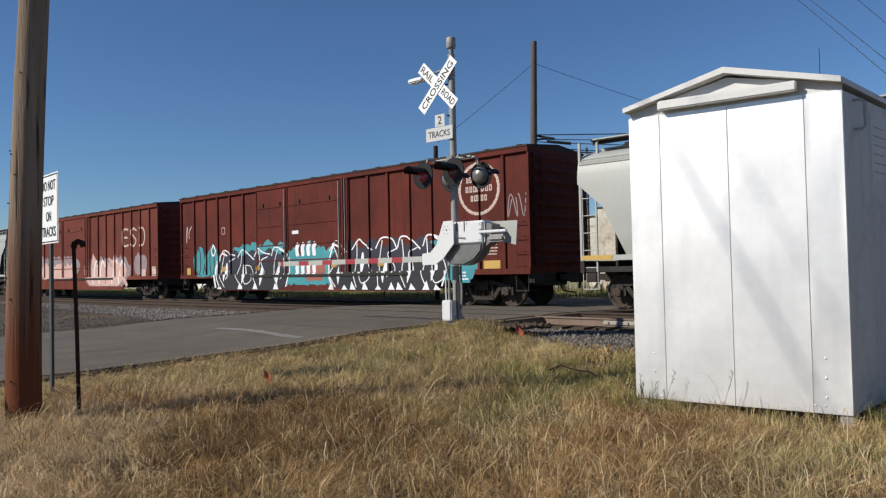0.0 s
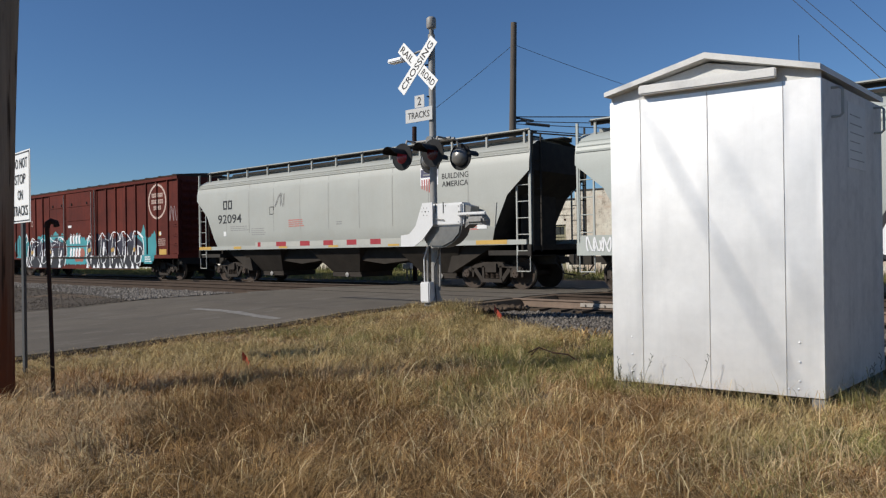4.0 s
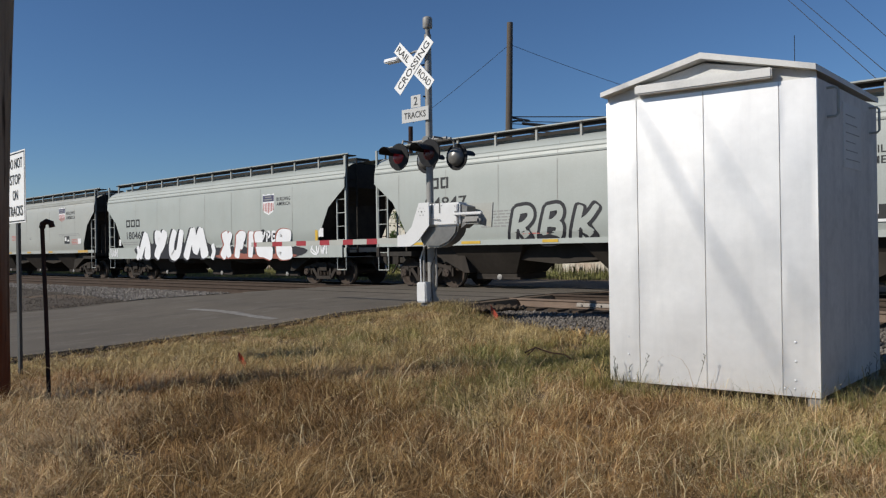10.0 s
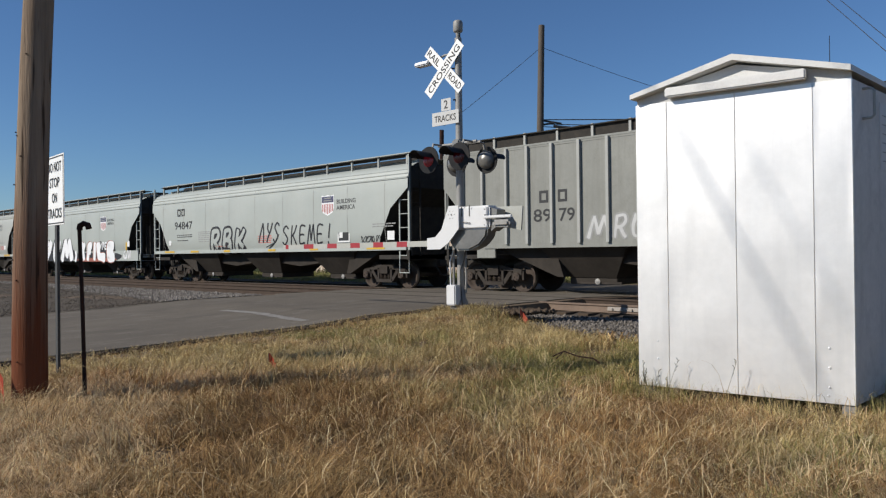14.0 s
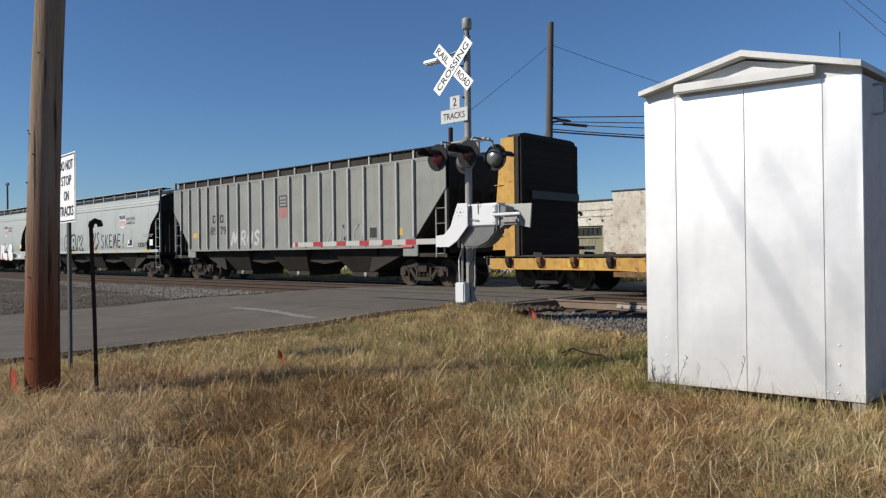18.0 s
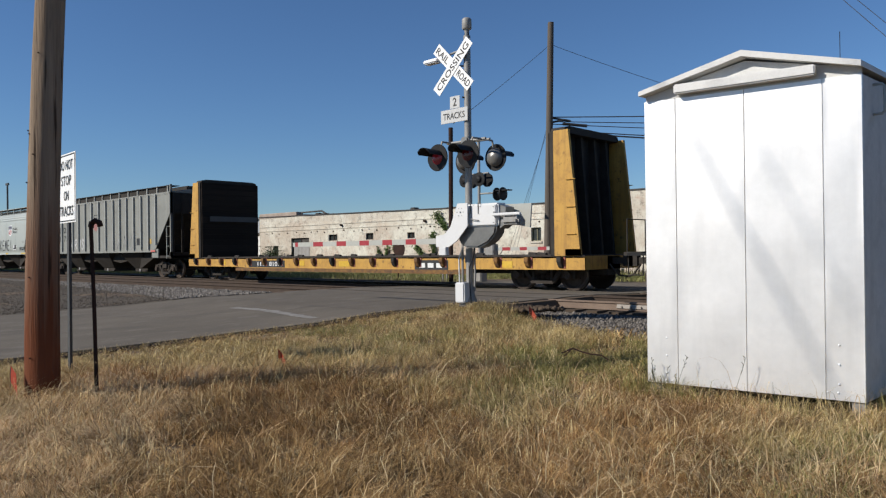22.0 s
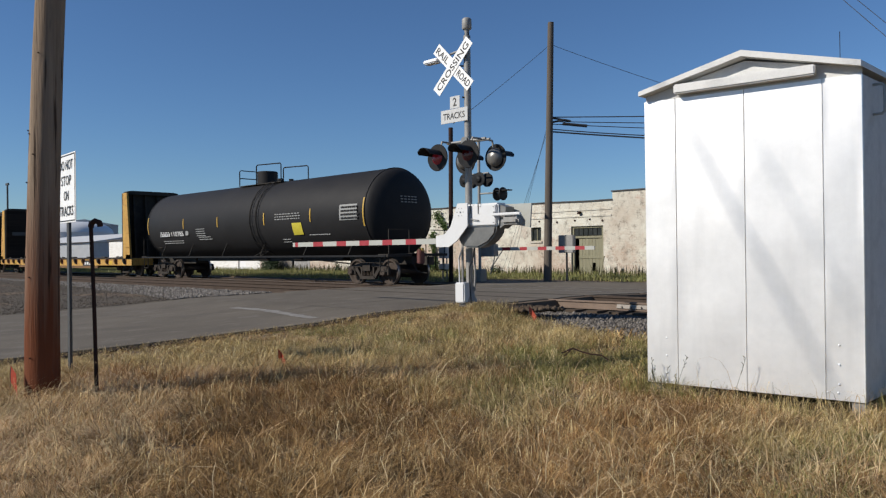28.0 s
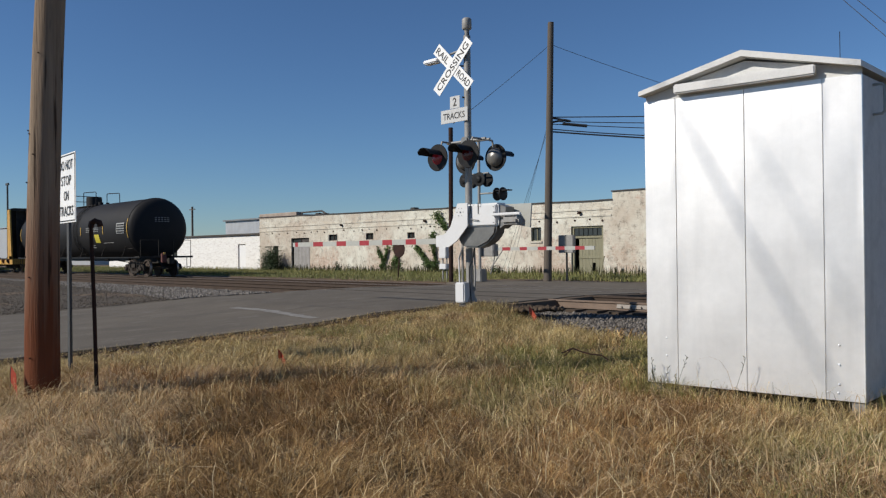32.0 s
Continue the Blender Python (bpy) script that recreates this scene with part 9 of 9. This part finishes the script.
for x, z, hh in ((-17.62, 2.6, .85), (-13.99, 2.6, .45), (-10.92, 2.58, .45), (-7.27, 2.57, .5), (-4.15, 2.6, .5), (-1.08, 2.6, 1.0)):
    curved_plate(x - ct, z, .06, hh, M['stripe'], "faded yellow vertical stripe")
curved_plate(-5.05 - ct, 2.12, .62, .46, M['placard'], "square lemon-yellow placard", "placard")
curved_plate(-1.9 - ct, 2.62, .98, .56, M['greystencil'], "grey stencil panel with unreadable print", "stencil_panel")
tyo = lambda z: ty(z) - .006
tagged(part("print_bars", lines_of_text(-2.3 - ct, 2.8, .85, 4, .07, .13, rt, lambda z: ty(z) - .03, 4), M['tank'], c8), kind="stuff")
initials(c8, ct, -16.42, -15.43, 2.15, .22, 4, tyo, M['stencil'], "plain white hollow shape in place of an initial")
part("car_number", lettering("110785", 1.18, .22, -14.7 - ct, 2.15, tyo), M['stencil'], c8, "white stencilled car number")
mark(c8, ct, [(-13.75, 2.2, .26, .28)], tyo, M['greystencil'], "small stencil box")
for x, z, w, n in ((-16.3, 1.82, 1.9, 2), (-12.9, 2.32, .8, 4), (-12.8, 1.95, 1.1, 2), (-6.5, 2.72, 1.65, 3), (-6.3, 1.72, .5, 2), (-4.4, 1.86, 1.2, 1)):
    tagged(part("print_bars", lines_of_text(x - ct, z, w, n, .035, .1, rt, tyo, 9), M['greystencil'], c8), kind="stuff")
# end head stencil
bm = bmesh.new()
for k in range(3):
    for i in range(5):
        y = -.4 + i * .17
        z = 3.15 - k * .1
        xx = hl + .62 * math.sqrt(max(0, 1 - ((y ** 2 + (z - zc) ** 2) / R ** 2)))
        bx(bm, xx - .01, xx + .006, y, y + .11, z, z + .035)
tagged(part("print_bars", bm, M['greystencil'], c8, "faint stencil on the tank head"), kind="stuff")
# underframe
for s in (-1, 1):
    part("stub_sill", box(s * (h - 3.4), s * h, -.32, .32, .72, 1.12), M['under'], c8)
    part("end_platform", box(s * (h - .5), s * h, -1.5, 1.5, 1.0, 1.1), M['under'], c8)
    for y in (-1, 1):
        bm = bmesh.new()
        slab(bm, [(y * .3, 1.0), (y * 1.25, 1.5), (y * 1.32, 2.0), (y * 1.05, 1.62), (y * .3, 1.2)], s * 7.78 - .25, s * 7.78 + .25, 'x')
        part("saddle", bm, M['under'], c8)
    part("side_rail", box(-h + .1, h - .1, s * 1.48 - .04, s * 1.48 + .04, 1.0, 1.07), M['black'], c8)
    for x in (-7.2, -4.5, -1.5, 1.5, 4.5, 7.2):
        part("rail_strut", rods([((x, s * 1.46, 1.08), (x + .25, s * 1.28, 1.8))], .025, 6), M['under'], c8)
    truck(c8, s * 7.78)
    for y in (-1.4, 1.4):
        part("step", rods([((s * (h - .5), y, 1.0), (s * (h - .5), y, .5)), ((s * (h - .08), y, 1.0), (s * (h - .08), y, .5)), ((s * (h - .5), y, .5), (s * (h - .08), y, .5))], .018, 6), M['under'], c8)
        part("end_rail", tube(bmesh.new(), [(s * (h - .05), y, 1.05), (s * (h - .05), y, 1.95), (s * (h - .05), y * .3, 1.95), (s * (h - .05), y * .3, 1.05)], .02, 6), M['under'], c8)
couplers(c8, h)
# brake pipes hung under the shell
part("brake_pipe", tube(bmesh.new(), [(-6.2, .5, 1.1), (-6.1, .5, .86), (5.1, .5, .86), (5.2, .5, 1.1)], .028, 6), M['black'], c8)
x = -5.8
while x < 4.9:
    part("pipe_hanger", rods([((x, .5, .83), (x, .5, 1.4))], .02, 6), M['black'], c8)
    x += rt.uniform(.38, .75)
# black filler added to darken the bright gap below the shell
part("bottom_skid", box(-5.6, 5.6, -.4, .4, .84, 1.0), M['black'], c8)
part("brake_cylinder", soft_box(2.4, 3.1, -.5, -.1, .82, 1.12, .08), M['under'], c8)
part("brake_lever", rods([((3.0, -.4, .95), (6.2, -.35, .72))], .03, 6), M['under'], c8)
# bottom outlet and top fittings
part("bottom_outlet", soft_box(-.6, .6, -.5, .5, .85, 1.2, .05), M['under'], c8)
bm = bmesh.new()
lathe(bm, [(.0, 4.8), (.42, 4.8), (.45, 4.76), (.45, 4.12), (.5, 4.1)], pose(-.1, 0, 0), 20)
part("manway", bm, M['tank'], c8, "black bolted manway on the shell top", smooth=True)
bm = bmesh.new()
rod(bm, (.9, 0, 4.15), (.9, 0, 4.42), .14, seg=12)
rod(bm, (1.4, .2, 4.15), (1.4, .2, 4.38), .1, seg=12)
part("valve_fitting", bm, M['tank'], c8)
part("top_platform", box(-1.25, 1.95, -.7, .7, 4.17, 4.2), M['under'], c8)
for z in (4.9, 4.55):
    part("end_guard_rail", tube(bmesh.new(), [(-1.25, -.7, 4.18), (-1.25, -.7, z - .06), (-1.25, -.64, z), (-1.25, .64, z), (-1.25, .7, z - .06), (-1.25, .7, 4.18)], .024, 6), M['black'], c8)
for y in (-.7, .7):
    part("safety_rail", tube(bmesh.new(), [(.1, y, 4.18), (.1, y, 4.96), (.18, y, 5.02), (1.87, y, 4.96), (1.95, y, 4.9), (1.95, y, 4.18)], .026, 6), M['black'], c8)
bm = bmesh.new()
for k in (1.15, 1.6):
    pts = []
    for i in range(9):
        a = math.radians(-50 + i * 15)
        pts.append((k, -(R + .1) * math.cos(a), zc + (R + .1) * math.sin(a)))
    tube(bm, [(k, -1.5, 1.05)] + pts, .022, 6)
for i in range(9):
    a = math.radians(-50 + i * 14)
    rod(bm, (1.15, -(R + .1) * math.cos(a), zc + (R + .1) * math.sin(a)), (1.6, -(R + .1) * math.cos(a), zc + (R + .1) * math.sin(a)), .007, seg=6)
part("side_ladder", bm, M['under'], c8)
et = part("end_marker", soft_box(h + .42, h + .62, -.55, -.3, .75, 1.25, .03), M['rustmark'], c8, "dull dark red end-of-train marker on the coupler")
part("marker_lens", soft_box(h + .6, h + .64, -.48, -.37, 1.18, 1.3, .01), M['orange'], et)


def motions():
    """The train rolls along the far track; its wheels turn with it."""
    times_ = [i * 1.0 for i in range(33)]
    for ob, ctr in CARS:
        walk(ob, [(t, pose(ctr - s_of(t), YF, ZF)) for t in times_])
    ts = [i / 10 for i in range(321)]
    for w, x in AXLES:
        walk(w, [(t, pose(x, 0, WR, 0, -math.degrees(s_of(t) - s_of(0)) / WR, 0)) for t in ts])


motions()
